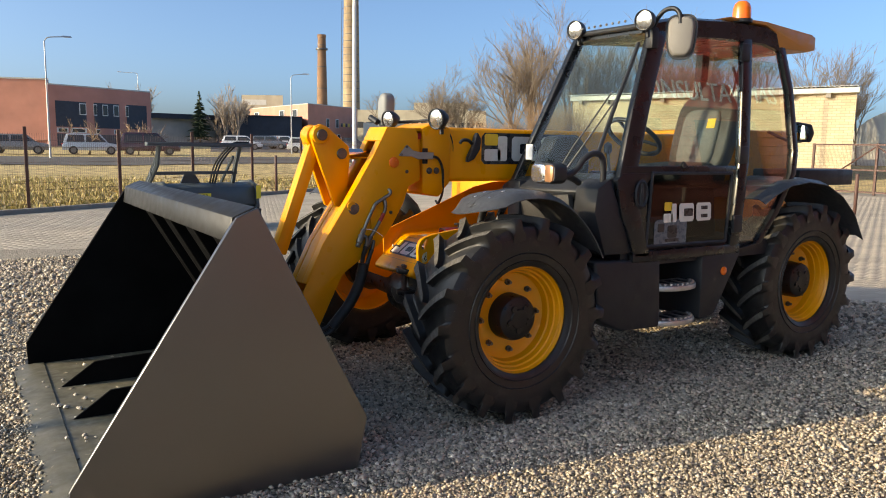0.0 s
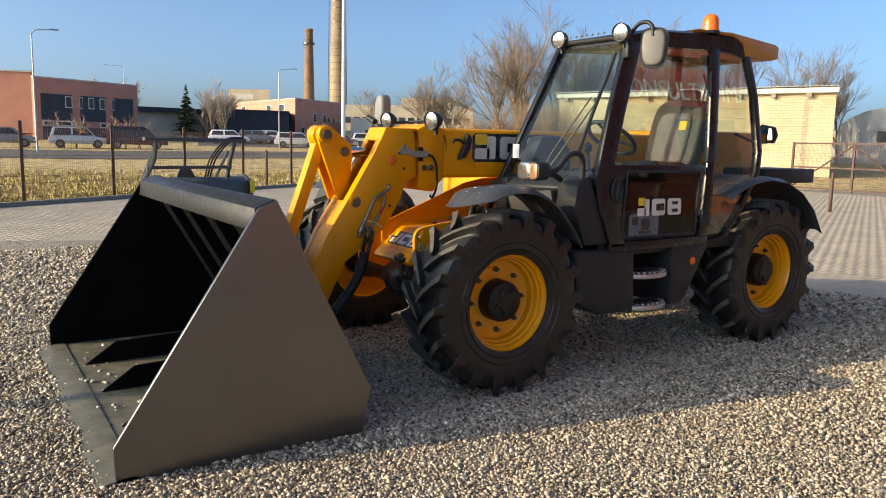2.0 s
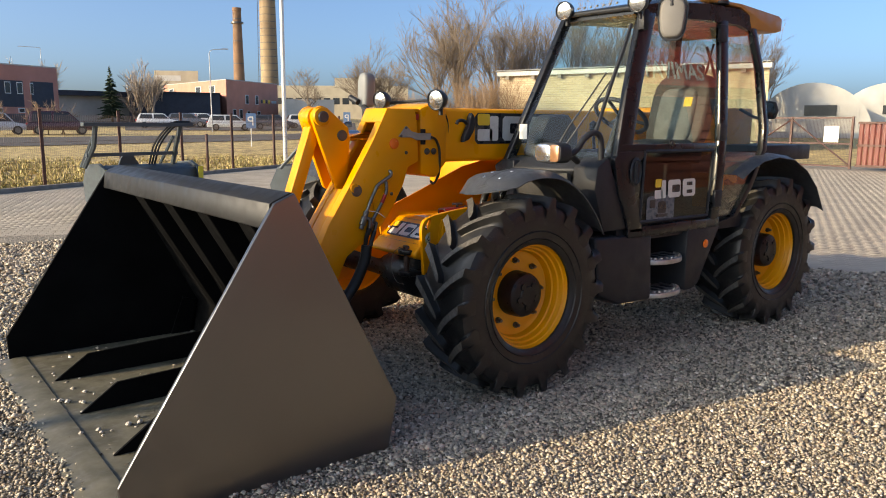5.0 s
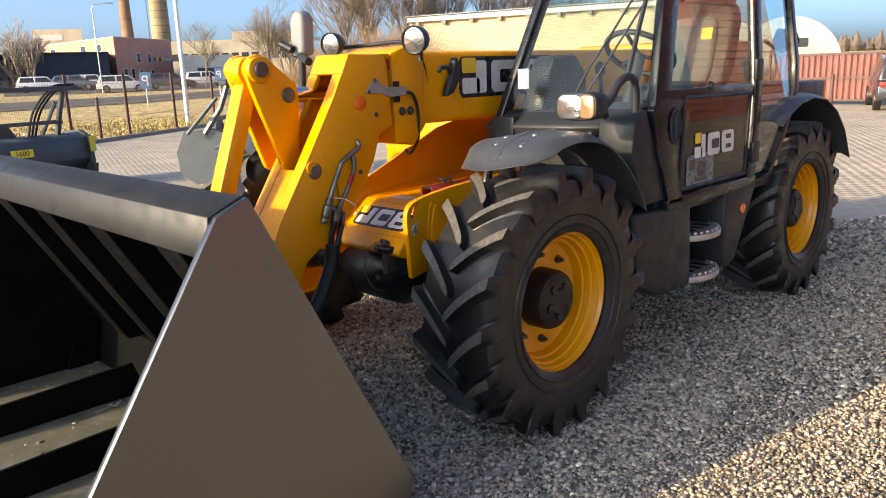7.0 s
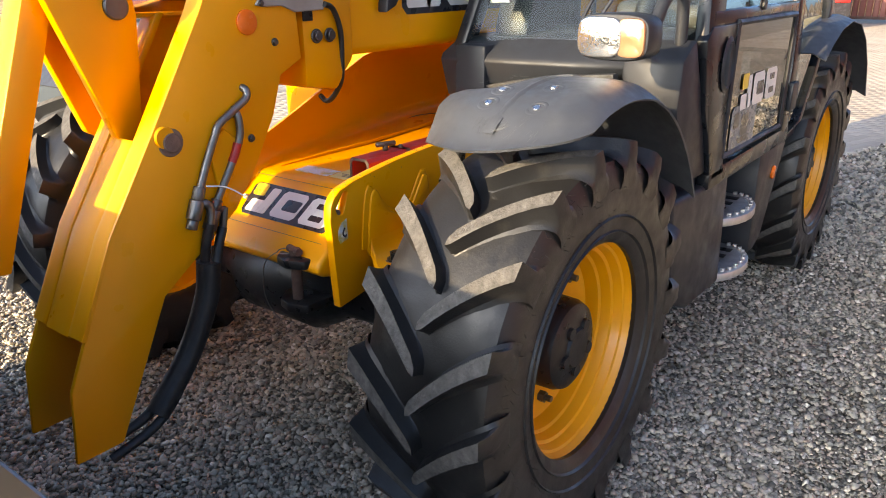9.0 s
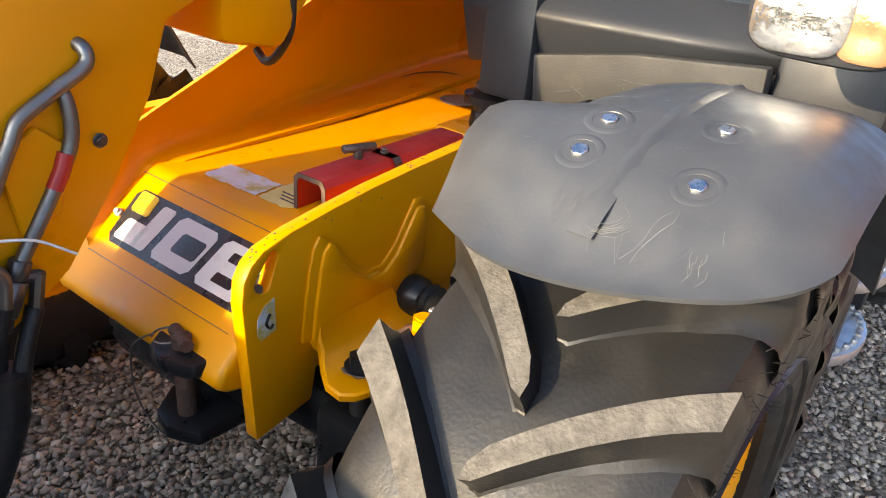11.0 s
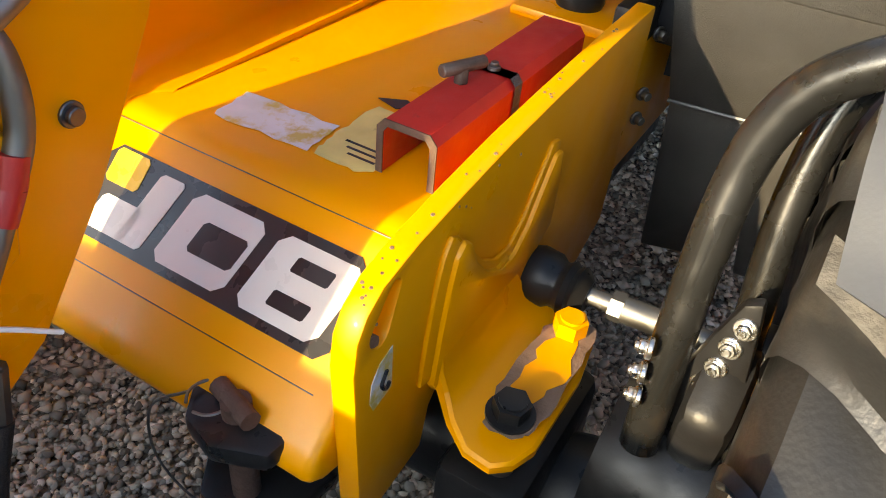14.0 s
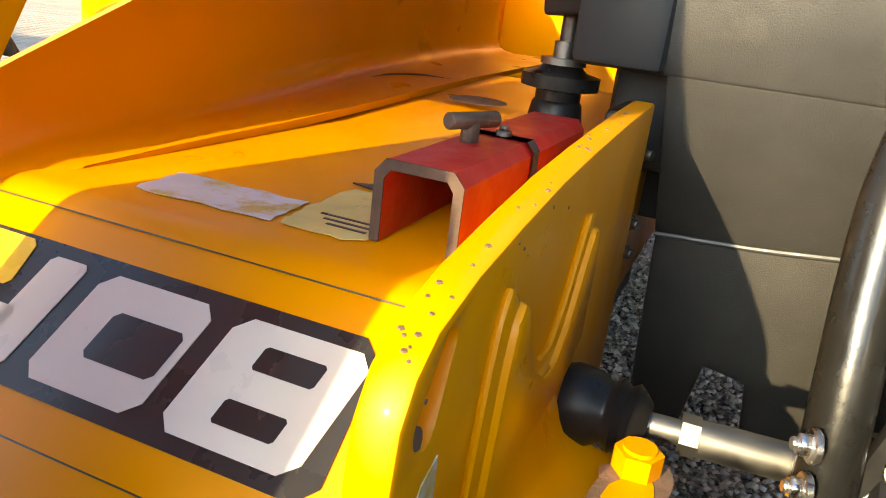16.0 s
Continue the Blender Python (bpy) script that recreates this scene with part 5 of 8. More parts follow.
post("front_pillar", [(-0.85, 0.90), (-0.76, 1.13), (-0.69, 1.38), (-0.85, 1.83), (-1.02, 2.25), (-1.06, 2.33)], 0.15)
post("middle_pillar", [(-1.76, 0.90), (-1.80, 1.2), (-1.85, 1.5), (-1.92, 2.0), (-1.96, 2.36)], 0.10)
post("rear_pillar", [(-1.84, 0.90), (-2.05, 0.93), (-2.23, 1.14), (-2.42, 1.42), (-2.46, 1.58), (-2.44, 2.02), (-2.36, 2.35)], 0.06)
bm = B()
box(bm, -1.88, -0.84, 1.12, 1.17, 0.87, 0.94)
bev(bm, 0.012, 2)
part("sill", bm, M_CABBLK, cab)
for nm, y0 in (("far_front_pillar", YI),):
    bm = B()
    a = [(-0.48, 1.36), (-0.90, 2.33)]
    hull(bm, [(-0.51, y0 - 0.03, 1.33), (-0.59, y0 - 0.03, 1.33), (-0.59, y0 + 0.02, 1.33), (-0.51, y0 + 0.02, 1.33)], [(-0.97, y0 + 0.07, 2.34), (-1.05, y0 + 0.07, 2.34), (-1.05, y0 + 0.12, 2.34), (-0.97, y0 + 0.12, 2.34)])
    bev(bm, 0.01, 2)
    part("far_front_pillar", bm, M_CABBLK, cab)
bm = B()
hull(bm, [(-2.28, YI, 1.40), (-2.36, YI, 1.40), (-2.36, YI + 0.06, 1.40), (-2.28, YI + 0.06, 1.40)], [(-2.24, YI + 0.07, 2.36), (-2.32, YI + 0.07, 2.36), (-2.32, YI + 0.13, 2.36), (-2.24, YI + 0.13, 2.36)])
part("far_rear_pillar", bm, M_CABBLK, cab)
# roof
bm = B()
rg = []
for x, zt, zb in ((-0.97, 2.345, 2.30), (-1.04, 2.375, 2.29), (-1.3, 2.43, 2.31), (-1.8, 2.46, 2.33), (-2.2, 2.46, 2.33), (-2.42, 2.40, 2.28)):
    rg.append([bm.verts.new(p) for p in ((x, 1.03, zb), (x, 1.035, zt - 0.02), (x, 0.99, zt), (x, 0.44, zt), (x, 0.40, zt - 0.02), (x, 0.40, zb))])
for a, b in zip(rg, rg[1:]):
    for k in range(6):
        bm.faces.new((a[k], a[(k + 1) % 6], b[(k + 1) % 6], b[k]))
bm.faces.new(rg[0]), bm.faces.new(rg[-1][::-1])
part("roof", bm, M_CABBLK, cab)
bm = B()
prism(bm, [(-1.80, 2.478), (-2.2, 2.482), (-2.74, 2.44), (-2.79, 2.42), (-2.79, 2.33), (-2.70, 2.31), (-2.36, 2.315), (-2.3, 2.42), (-2.2, 2.455), (-1.85, 2.462)], 'y', 0.42, 1.035)
bev(bm, 0.012, 2)
part("roof_visor", bm, M_VISOR, cab, "tan plastic rear roof visor")
# glass


def pane(name, pts, material, parent=None, label="", th=0.006):
    bm = B()
    p = [Vector(q) for q in pts]
    n = (p[1] - p[0]).cross(p[2] - p[0]).normalized() * th
    hull(bm, p, [q - n for q in p])
    ob = part(name, bm, material, parent or cab, label, smooth=False)
    ob.visible_shadow = False
    return ob


pane("windscreen", [(-0.54, YI + 0.02, 1.37), (-0.66, 1.13, 1.38), (-1.06, 1.02, 2.31), (-0.99, YI + 0.1, 2.32)], M_GLASS, label="tilted tinted windscreen")
def side(pts, off=0.02):
    return [(x, ys(z) - off, z) for x, z in pts]


pane("upper_door_window", side([(-0.86, 1.47), (-1.85, 1.47), (-1.95, 2.33), (-1.17, 2.33)]), M_SGLASS)
pane("rear_quarter_window", side([(-1.92, 1.34), (-2.37, 1.34), (-2.45, 1.48), (-2.48, 1.60), (-2.46, 2.02), (-2.38, 2.34), (-2.05, 2.34)]), M_SGLASS)
pane("rear_quarter_window", side([(-1.86, 0.94), (-2.06, 0.95), (-2.24, 1.15), (-2.37, 1.335), (-1.91, 1.335)]), M_SGLASS)
pane("rear_window", [(-2.42, 0.40, 1.45), (-2.42, 1.10, 1.45), (-2.36, 1.0, 2.32), (-2.36, 0.46, 2.32)], M_GLASS)
pane("far_window", [(-0.56, YI + 0.02, 1.40), (-2.30, YI + 0.02, 1.40), (-2.26, YI + 0.09, 2.32), (-0.98, YI + 0.09, 2.32)], M_GLASS)
# door
bm = B()
prism(bm, [(-0.74, 1.42), (-1.80, 1.42), (-1.80, 1.475), (-0.76, 1.475)], 'y', 1.12, 1.158)
bev(bm, 0.008, 2)
part("door_rail", bm, M_CABBLK, cab)
bm = B()
prism(bm, [(-0.87, 0.92), (-0.73, 1.17), (-0.68, 1.39), (-0.73, 1.43), (-1.03, 1.43), (-0.94, 1.37), (-0.965, 0.99)], 'y', 1.125, 1.166)
bev(bm, 0.006, 2)
part("door_panel", bm, M_CABBLK, cab)
pane("lower_door_window", [(-0.95, 1.163, 0.97), (-1.72, 1.163, 0.97), (-1.75, 1.163, 1.43), (-0.98, 1.163, 1.43)], M_DGLASS)
# cowl and lower boxes
bm = B()
PLAN = [(-0.47, 0.28), (-0.48, 0.56), (-0.50, 0.78), (-0.55, 0.97), (-0.70, 1.135), (-0.88, 1.135), (-0.88, 0.28)]
rings = []
for z0, back in ((1.20, 0.045), (1.325, 0.0), (1.345, 0.012), (1.40, 0.10)):
    rings.append([bm.verts.new((max(x - back, -0.88), y + (0.02 if z0 > 1.39 and y < 0.4 else 0), z0 - 0.018 + 0.09 * (y - 0.35) / 0.6 * (1 if z0 < 1.25 else 0))) for x, y in PLAN])
for p, q in zip(rings, rings[1:]):
    for k in range(7):
        bm.faces.new((p[k], p[(k + 1) % 7], q[(k + 1) % 7], q[k]))
bm.faces.new(rings[0]), bm.faces.new(rings[-1][::-1])
bev(bm, 0.010, 2)
part("front_cowl", bm, M_BLK, cab, "black plastic cowl ahead of the windscreen")
bm = B()
prism(bm, [(-0.54, 1.34), (-0.64, 1.40), (-0.88, 0.93), (-0.62, 0.93), (-0.52, 1.2)], 'y', 0.95, 1.15)
bev(bm, 0.015, 2)
part("cowl_side", bm, M_BLK, cab)
bm = B()
tube(bm, [(-0.25, 1.09, 1.43), (-0.33, 1.08, 1.42), (-0.43, 1.04, 1.40), (-0.52, 1.0, 1.37)], 0.02, 10)
part("headlight_stalk", bm, M_BLK, T)
bm = B()
prism(bm, [(-0.53, 0.90), (-1.10, 0.88), (-1.13, 0.43), (-0.78, 0.44), (-0.58, 0.53)], 'y', 0.93, 1.16)
bev(bm, 0.02, 3)
part("step_tank", bm, M_BLK, T, "black plastic tank beside the steps")
bm = B()
prism(bm, [(-1.50, 0.89), (-1.90, 0.88), (-1.66, 0.47), (-1.58, 0.44), (-1.50, 0.44)], 'y', 0.75, 1.165)
bev(bm, 0.015, 2)
part("rear_side_box", bm, M_BLK, T)
bm = B()
box(bm, -2.3, -0.78, 0.35, 1.12, 0.84, 0.95)
part("cab_floor", bm, M_BLK, cab)
for z in (0.70, 0.47):
    bm = B()
    plan = [(-1.07, 0.97), (-1.07, 1.08)] + [(-1.28 + 0.21 * math.cos(math.pi * k / 12), 1.09 + 0.125 * math.sin(math.pi * k / 12)) for k in range(1, 12)] + [(-1.49, 1.08), (-1.49, 0.97)]
    prism(bm, plan, 'z', z - 0.035, z)
    bev(bm, 0.006, 2)
    part("step", bm, M_GALV, T, "galvanised grip step")
# fenders


def fender(prof, y0, y1, name):
    g = []
    for (x, z), (n0, n1) in prof:
        row = []
        for k in range(9):
            s = k / 8
            y = n0 + (n1 - n0) * s
            drop = 0.03 * max(0, (s - 0.85) / 0.15) ** 2 + 0.015 * max(0, (0.12 - s) / 0.12)
            row.append((x, y, z - drop))
        g.append(row)
    bm = B()
    sheet(bm, g, 0.006)
    return part(name, bm, M_FEND, T, "scuffed dark grey plastic mudguard")


EDGE = [(0.265, 0.80, 1.192), (0.328, 0.89, 1.204), (0.335, 0.94, 1.201), (0.335, 0.99, 1.204), (0.330, 1.05, 1.212), (0.318, 1.105, 1.222), (0.297, 1.155, 1.231), (0.266, 1.192, 1.239), (0.235, 1.213, 1.246), (0.20, 1.225, 1.253)]


def crown(x):
    return float(np.interp(x, [-0.55, -0.47, -0.36, -0.26, -0.14, -0.02, 0.05, 0.142, 0.204, 0.25, 0.30, 0.335], [0.93, 1.08, 1.20, 1.275, 1.325, 1.337, 1.334, 1.318, 1.294, 1.270, 1.236, 1.202]))


def glide(pts, n):
    """Points evenly along a smooth curve through pts."""
    out = []
    m = len(pts) - 1
    for i in range(n + 1):
        u = i / n * m
        k = min(int(u), m - 1)
        u -= k
        p = [Vector(pts[min(max(k + q, 0), m)]) for q in (-1, 0, 1, 2)]
        out.append(0.5 * (2 * p[1] + (p[2] - p[0]) * u + (2 * p[0] - 5 * p[1] + 4 * p[2] - p[3]) * u * u + (3 * p[1] - p[0] - 3 * p[2] + p[3]) * u ** 3))
    return out


def crown_soft(x):
    return sum(crown(x + 0.01 * q) for q in range(-3, 4)) / 7


rim_line = glide(EDGE, 27)
g = [[tuple(p) for p in rim_line]]
for x in (0.325, 0.31, 0.29, 0.265, 0.24, 0.21, 0.17, 0.14, 0.115, 0.085, 0.05, 0.0, -0.05, -0.10, -0.15, -0.20, -0.25, -0.30, -0.34, -0.38, -0.43, -0.48, -0.53):
    row = []
    y0 = float(np.interp(x, [-0.5, 0.0, 0.10, 0.14, 0.17, 0.25, 0.335], [0.86, 0.88, 0.87, 0.785, 0.775, 0.785, 0.80]))
    pull = max(0.0, min(1.0, (x + 0.05) / 0.385))
    for k, e in enumerate(rim_line):
        s_ = k / 27
        ex = x + (e.x - 0.335) * pull
        y = y0 + (e.y - EDGE[0][1]) / 0.425 * (1.225 - y0)
        d = 0.040 * max(0, (y - 1.13) / 0.095) ** 2 + 0.03 * max(0, (0.2 - s_) / 0.2) ** 2
        z = crown_soft(ex) - d
        near = max(0.0, (x - 0.24) / 0.095)
        row.append((ex, y, z * (1 - near) + min(z, e.z + 0.30 * max(0.0, e.x - ex)) * near))
    g.append(row)
bm = B()
sheet(bm, g, 0.006)
part("front_mudguard", bm, M_FEND, T, "scuffed dark grey plastic mudguard")
fender([((-2.02, 1.24), (0.8, 1.25)), ((-2.13, 1.30), (0.72, 1.25)), ((-2.30, 1.36), (0.7, 1.25)), ((-2.51, 1.385), (0.7, 1.25)), ((-2.74, 1.36), (0.7, 1.25)), ((-2.95, 1.27), (0.7, 1.25)), ((-3.13, 1.13), (0.7, 1.25)), ((-3.27, 0.93), (0.8, 1.25))], 0, 0, "rear_mudguard")
fender([((0.33, 1.20), (-1.22, -0.80)), ((0.24, 1.27), (-1.22, -0.80)), ((0.12, 1.325), (-1.22, -0.80)), ((-0.02, 1.337), (-1.22, -0.80)), ((-0.16, 1.32), (-1.22, -0.80)), ((-0.30, 1.25), (-1.22, -0.80)), ((-0.42, 1.14), (-1.22, -0.80)), ((-0.53, 0.95), (-1.22, -0.80))], 0, 0, "front_mudguard")
# headlight
def lobe(y0, y1, z0, z1, n=28, e=0.55):
    """A rounded lamp outline in (y, z)."""
    out = []
    for k in range(n):
        a = 2 * math.pi * k / n
        c, q = math.cos(a), math.sin(a)
        out.append(((y0 + y1) / 2 + (y1 - y0) / 2 * math.copysign(abs(c) ** e, c), (z0 + z1) / 2 + (z1 - z0) / 2 * math.copysign(abs(q) ** e, q)))
    return out


bm = B()
prism(bm, lobe(0.975, 1.185, 1.371, 1.493), 'x', -0.27, -0.17)
bev(bm, 0.012, 2)
part("headlight", bm, M_BLK, T, "clear headlight with amber indicator")
# engine side and rear
bm = B()
box(bm, -2.5, -0.95, -1.15, -0.42, 0.75, 1.45)
bev(bm, 0.06, 3)
part("engine_cover", bm, M_YEL2, T)
bm = B()
box(bm, -3.64, -2.9, 0.45, 0.92, 1.31, 1.435)
bev(bm, 0.01, 2)
part("rear_box", bm, M_BLK, T, "dark rear storage box")
bm = B()
box(bm, -3.4, -2.4, -0.5, 0.5, 0.75, 1.75)
bev(bm, 0.03, 2)
part("rear_frame", bm, M_YEL2, T)

# ---- loader: chassis fittings seen close by ----
def block(o, u, v, n, x0, x1, z0, z1, lean, parent, material, name, off):
    """A flat leaning block on the surface o + u*x + v*z, standing off along n."""
    o, u, v, n = Vector(o), Vector(u), Vector(v), Vector(n)

    def p(a, b):
        return o + u * (a + lean * b) + v * b + n * off
    bm = B()
    r = min(x1 - x0, z1 - z0) * 0.12
    ring = [(x0 + r, z0), (x1 - r, z0), (x1, z0 + r), (x1, z1 - r), (x1 - r, z1), (x0 + r, z1), (x0, z1 - r), (x0, z0 + r)]
    a = [p(x, z) for x, z in ring]
    hull(bm, a, [q - n * 0.001 for q in a])
    return part(name, bm, material, parent, smooth=False)


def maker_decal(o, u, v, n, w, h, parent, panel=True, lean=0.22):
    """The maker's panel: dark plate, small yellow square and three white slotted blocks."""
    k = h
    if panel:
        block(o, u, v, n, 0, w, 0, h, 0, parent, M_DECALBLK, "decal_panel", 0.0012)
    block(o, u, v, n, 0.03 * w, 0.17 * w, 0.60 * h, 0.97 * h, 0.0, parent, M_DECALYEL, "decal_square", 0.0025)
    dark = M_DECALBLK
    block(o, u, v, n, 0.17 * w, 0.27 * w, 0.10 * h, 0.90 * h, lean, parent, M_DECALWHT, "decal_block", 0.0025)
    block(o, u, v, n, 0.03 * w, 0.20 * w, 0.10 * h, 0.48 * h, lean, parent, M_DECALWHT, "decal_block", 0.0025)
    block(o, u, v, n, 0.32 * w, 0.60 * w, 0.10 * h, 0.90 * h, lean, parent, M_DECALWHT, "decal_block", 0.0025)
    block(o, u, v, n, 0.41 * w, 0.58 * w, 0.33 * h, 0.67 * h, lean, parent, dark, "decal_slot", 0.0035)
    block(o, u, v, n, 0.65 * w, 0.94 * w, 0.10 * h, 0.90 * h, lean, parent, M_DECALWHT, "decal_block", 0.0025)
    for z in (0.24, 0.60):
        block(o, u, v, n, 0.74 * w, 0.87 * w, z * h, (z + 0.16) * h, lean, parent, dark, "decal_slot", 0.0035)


nu = Vector((0, 1, 0))
nv = Vector((-0.676, 0, 0.737)).normalized()
nv = Vector((-0.124, 0, 0.117)).normalized()
nn = nu.cross(nv).normalized()
if nn.x < 0:
    nn = -nn
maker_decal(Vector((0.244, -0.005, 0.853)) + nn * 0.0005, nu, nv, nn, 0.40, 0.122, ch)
# seams across the nose
for x, z in ((0.132, 0.958), (0.268, 0.831)):
    bm = B()
    cyl(bm, (x, -0.03, z), (x, 0.40, z), 0.0008, n=5)
    part("nose_seam", bm, M_DSTEEL, ch)
bolt("nose_stud", ch, (0.205, -0.015, 0.895), nn, 0.006, 0.006, M_WHITE, 12)


# worn labels on the frame top
def label_patch(name, pts, z, material, seed):
    rg_ = random.Random(seed)
    out = []
    n = len(pts)
    for i in range(n):
        a, b = Vector(pts[i]), Vector(pts[(i + 1) % n])
        for k in range(6):
            q = a + (b - a) * (k / 6)
            out.append((q.x + rg_.uniform(-0.003, 0.003), q.y + rg_.uniform(-0.003, 0.003)))
    bm = B()
    prism(bm, out, 'z', z, z + 0.0008)
    return part(name, bm, material, ch, smooth=False)


label_patch("worn_white_label", [(0.070, 0.078), (-0.005, 0.072), (-0.008, 0.222), (0.062, 0.228)], 0.9695, M_STICKER, 1)
label_patch("worn_yellow_label", [(0.060, 0.236), (-0.004, 0.228), (-0.085, 0.228), (-0.08, 0.30), (0.050, 0.318), (0.064, 0.30)], 0.9697, M_STICKY, 2)
for k in range(3):
    bm = B()
    box(bm, 0.012 + 0.012 * k, 0.016 + 0.012 * k, 0.25 + 0.01 * k, 0.31, 0.9706, 0.9711)
    part("label_bar", bm, M_DECALBLK, ch, smooth=False)
bm = B()
prism(bm, [(-0.105, 0.215), (-0.125, 0.25), (-0.115, 0.275), (-0.095, 0.25)], 'z', 0.9695, 0.971)
part("torn_label_scrap", bm, M_DECALBLK, ch, smooth=False)
# strut strap and pin
M_RUST2 = mat("rusty_grey_steel", (0.12, 0.085, 0.065), 0.6, metal=0.4, var=0.3, scale=40, bump=0.15, bscale=200)
M_STRAP = mat("grey_rubber", (0.11, 0.115, 0.12), 0.6, var=0.15, scale=30, bump=0.3, bscale=400)
bm = B()
pts = [(-0.148, 0.314, 1.02), (-0.15, 0.322, 1.0435), (-0.15, 0.36, 1.0435), (-0.15, 0.392, 1.0435), (-0.15, 0.400, 1.034), (-0.15, 0.4005, 0.985)]
vs_ = [[bm.verts.new((x + dx, y, z)) for dx in (-0.011, 0.011)] for x, y, z in pts]
for a, b in zip(vs_, vs_[1:]):
    bm.faces.new((a[0], a[1], b[1], b[0]))
bmesh.ops.solidify(bm, geom=bm.faces[:], thickness=-0.002)
part("rubber_strap", bm, M_STRAP, ch, "black rubber strap round the strut")
bm = B()
cyl(bm, (-0.062, 0.334, 1.063), (-0.125, 0.360, 1.063), 0.0085, n=12)
cyl(bm, (-0.092, 0.346, 1.04), (-0.092, 0.346, 1.062), 0.010, n=6)
bev(bm, 0.0015, 1)
part("strut_pin", bm, M_RUST2, ch, "rusty tee-headed pin")
bolt("strap_bolt", ch, (-0.15, 0.362, 1.046), (0, 0, 1), 0.006, 0.005)
bm = B()
prism(bm, [(0.3175, 0.9695), (0.3175, 1.031), (0.3275, 1.0425), (0.3885, 1.0425), (0.3985, 1.031), (0.3985, 0.9695), (0.3895, 0.9695), (0.3895, 1.0255), (0.3835, 1.0335), (0.3325, 1.0335), (0.3265, 1.0255), (0.3265, 0.9695)], 'x', 0.0452, 0.047)
part("strut_end", bm, M_RUSTEND, ch, "bare rusty strut end")
# bonded mount, cab corner, filler cap
bm = B()
box(bm, -0.72, -0.52, 0.20, 0.40, 0.965, 0.99)
bev(bm, 0.01, 2)
part("mount_pad", bm, M_YEL, ch)
bm = B()
lathe(bm, [(0.0, 0.99), (0.042, 0.99), (0.045, 1.0), (0.04, 1.03), (0.036, 1.035), (0.036, 1.05), (0.062, 1.055), (0.062, 1.075), (0.04, 1.08), (0.03, 1.09), (0.0, 1.09)], (-0.60, 0.30, 0), (0, 0, 1), n=24, closed=False)
part("rubber_mount", bm, M_HUB, ch, "black rubber cab mount")
bm = B()
lathe(bm, [(0.0, 1.09), (0.036, 1.09), (0.036, 1.1), (0.018, 1.1), (0.018, 1.125), (0.0, 1.125)], (-0.60, 0.30, 0), (0, 0, 1), n=20, closed=False)
part("mount_washer", bm, M_STEEL, ch)
bm = B()
cyl(bm, (-0.615, 0.30, 1.09), (-0.615, 0.30, 1.25), 0.016, n=10)
part("mount_bolt", bm, M_DSTEEL, ch)
bm = B()
lathe(bm, [(0.0, 0.0), (0.035, 0.0), (0.037, 0.006), (0.037, 0.02), (0.03, 0.024), (0.0, 0.024)], (-0.80, 0.385, 1.06), (0.7, 0.2, 0.7), n=24, closed=False)
part("filler_cap", bm, M_BLK, ch, "round black filler cap")
# scars and cover on the frame top
bm = B()
lathe(bm, [(0.0, 0.0), (0.055, 0.0), (0.053, 0.0012), (0.0, 0.0012)], (-0.73, 0.12, 0.9935), (0, 0, 1), n=20, closed=False)
part("bare_patch", bm, M_RUSTEDGE, ch)
bm = B()
tube(bm, [(-0.70, 0.0, 0.984), (-0.68, -0.05, 0.984), (-0.74, -0.12, 0.99), (-0.84, -0.13, 0.998), (-0.92, -0.09, 1.0), (-0.94, -0.02, 0.998)], 0.0022, 5)
part("hatch_seam", bm, M_DSTEEL, ch)
rg = random.Random(31)
for k in range(9):
    x = -0.1 - 0.1 * k + rg.uniform(-0.03, 0.03)
    s = rg.uniform(0.25, 0.8)
    y = float(np.interp(-x, [0.1, 0.3, 0.55, 0.75, 1.0], [-0.098, -0.13, -0.165, -0.19, -0.21]))
    bolt("wall_stud", ch, (x, y - 0.004, 1.02 + 0.2 * (s - 0.2) * min(1.0, -x * 2)), (0.0, 1, 0.05), 0.0035, 0.002, M_HUB, 8)
# chips on the plate's upper edge
rg = random.Random(12)
bm = B()
YO = YP + 0.03
for k in range(34):
    u = rg.random()
    x = 0.265 - 0.62 * u ** 1.3
    zt = float(np.interp(-x, [-0.285, -0.27, -0.245, -0.188, -0.10, 0.0, 0.12, 0.30, 0.47], [0.96, 0.985, 1.003, 1.018, 1.031, 1.043, 1.052, 1.062, 1.068]))
    r = rg.uniform(0.0008, 0.0028)
    if rg.random() < 0.65:
        lathe(bm, [(0.0, 0.0), (r, 0.0), (r * 0.8, 0.001), (0.0, 0.001)], (x, YP + 0.006 + 0.018 * rg.random(), zt + 0.0002), (0.13, 0, 1), n=5, closed=False)
    else:
        lathe(bm, [(0.0, 0.0), (r, 0.0), (r * 0.8, 0.0008), (0.0, 0.0008)], (x, YO, zt - rg.uniform(0.008, 0.03)), (0, 1, 0), n=5, closed=False)
ob = part("paint_chips", bm, M_RUSTEDGE, ch)
tagged(ob, kind="stuff")


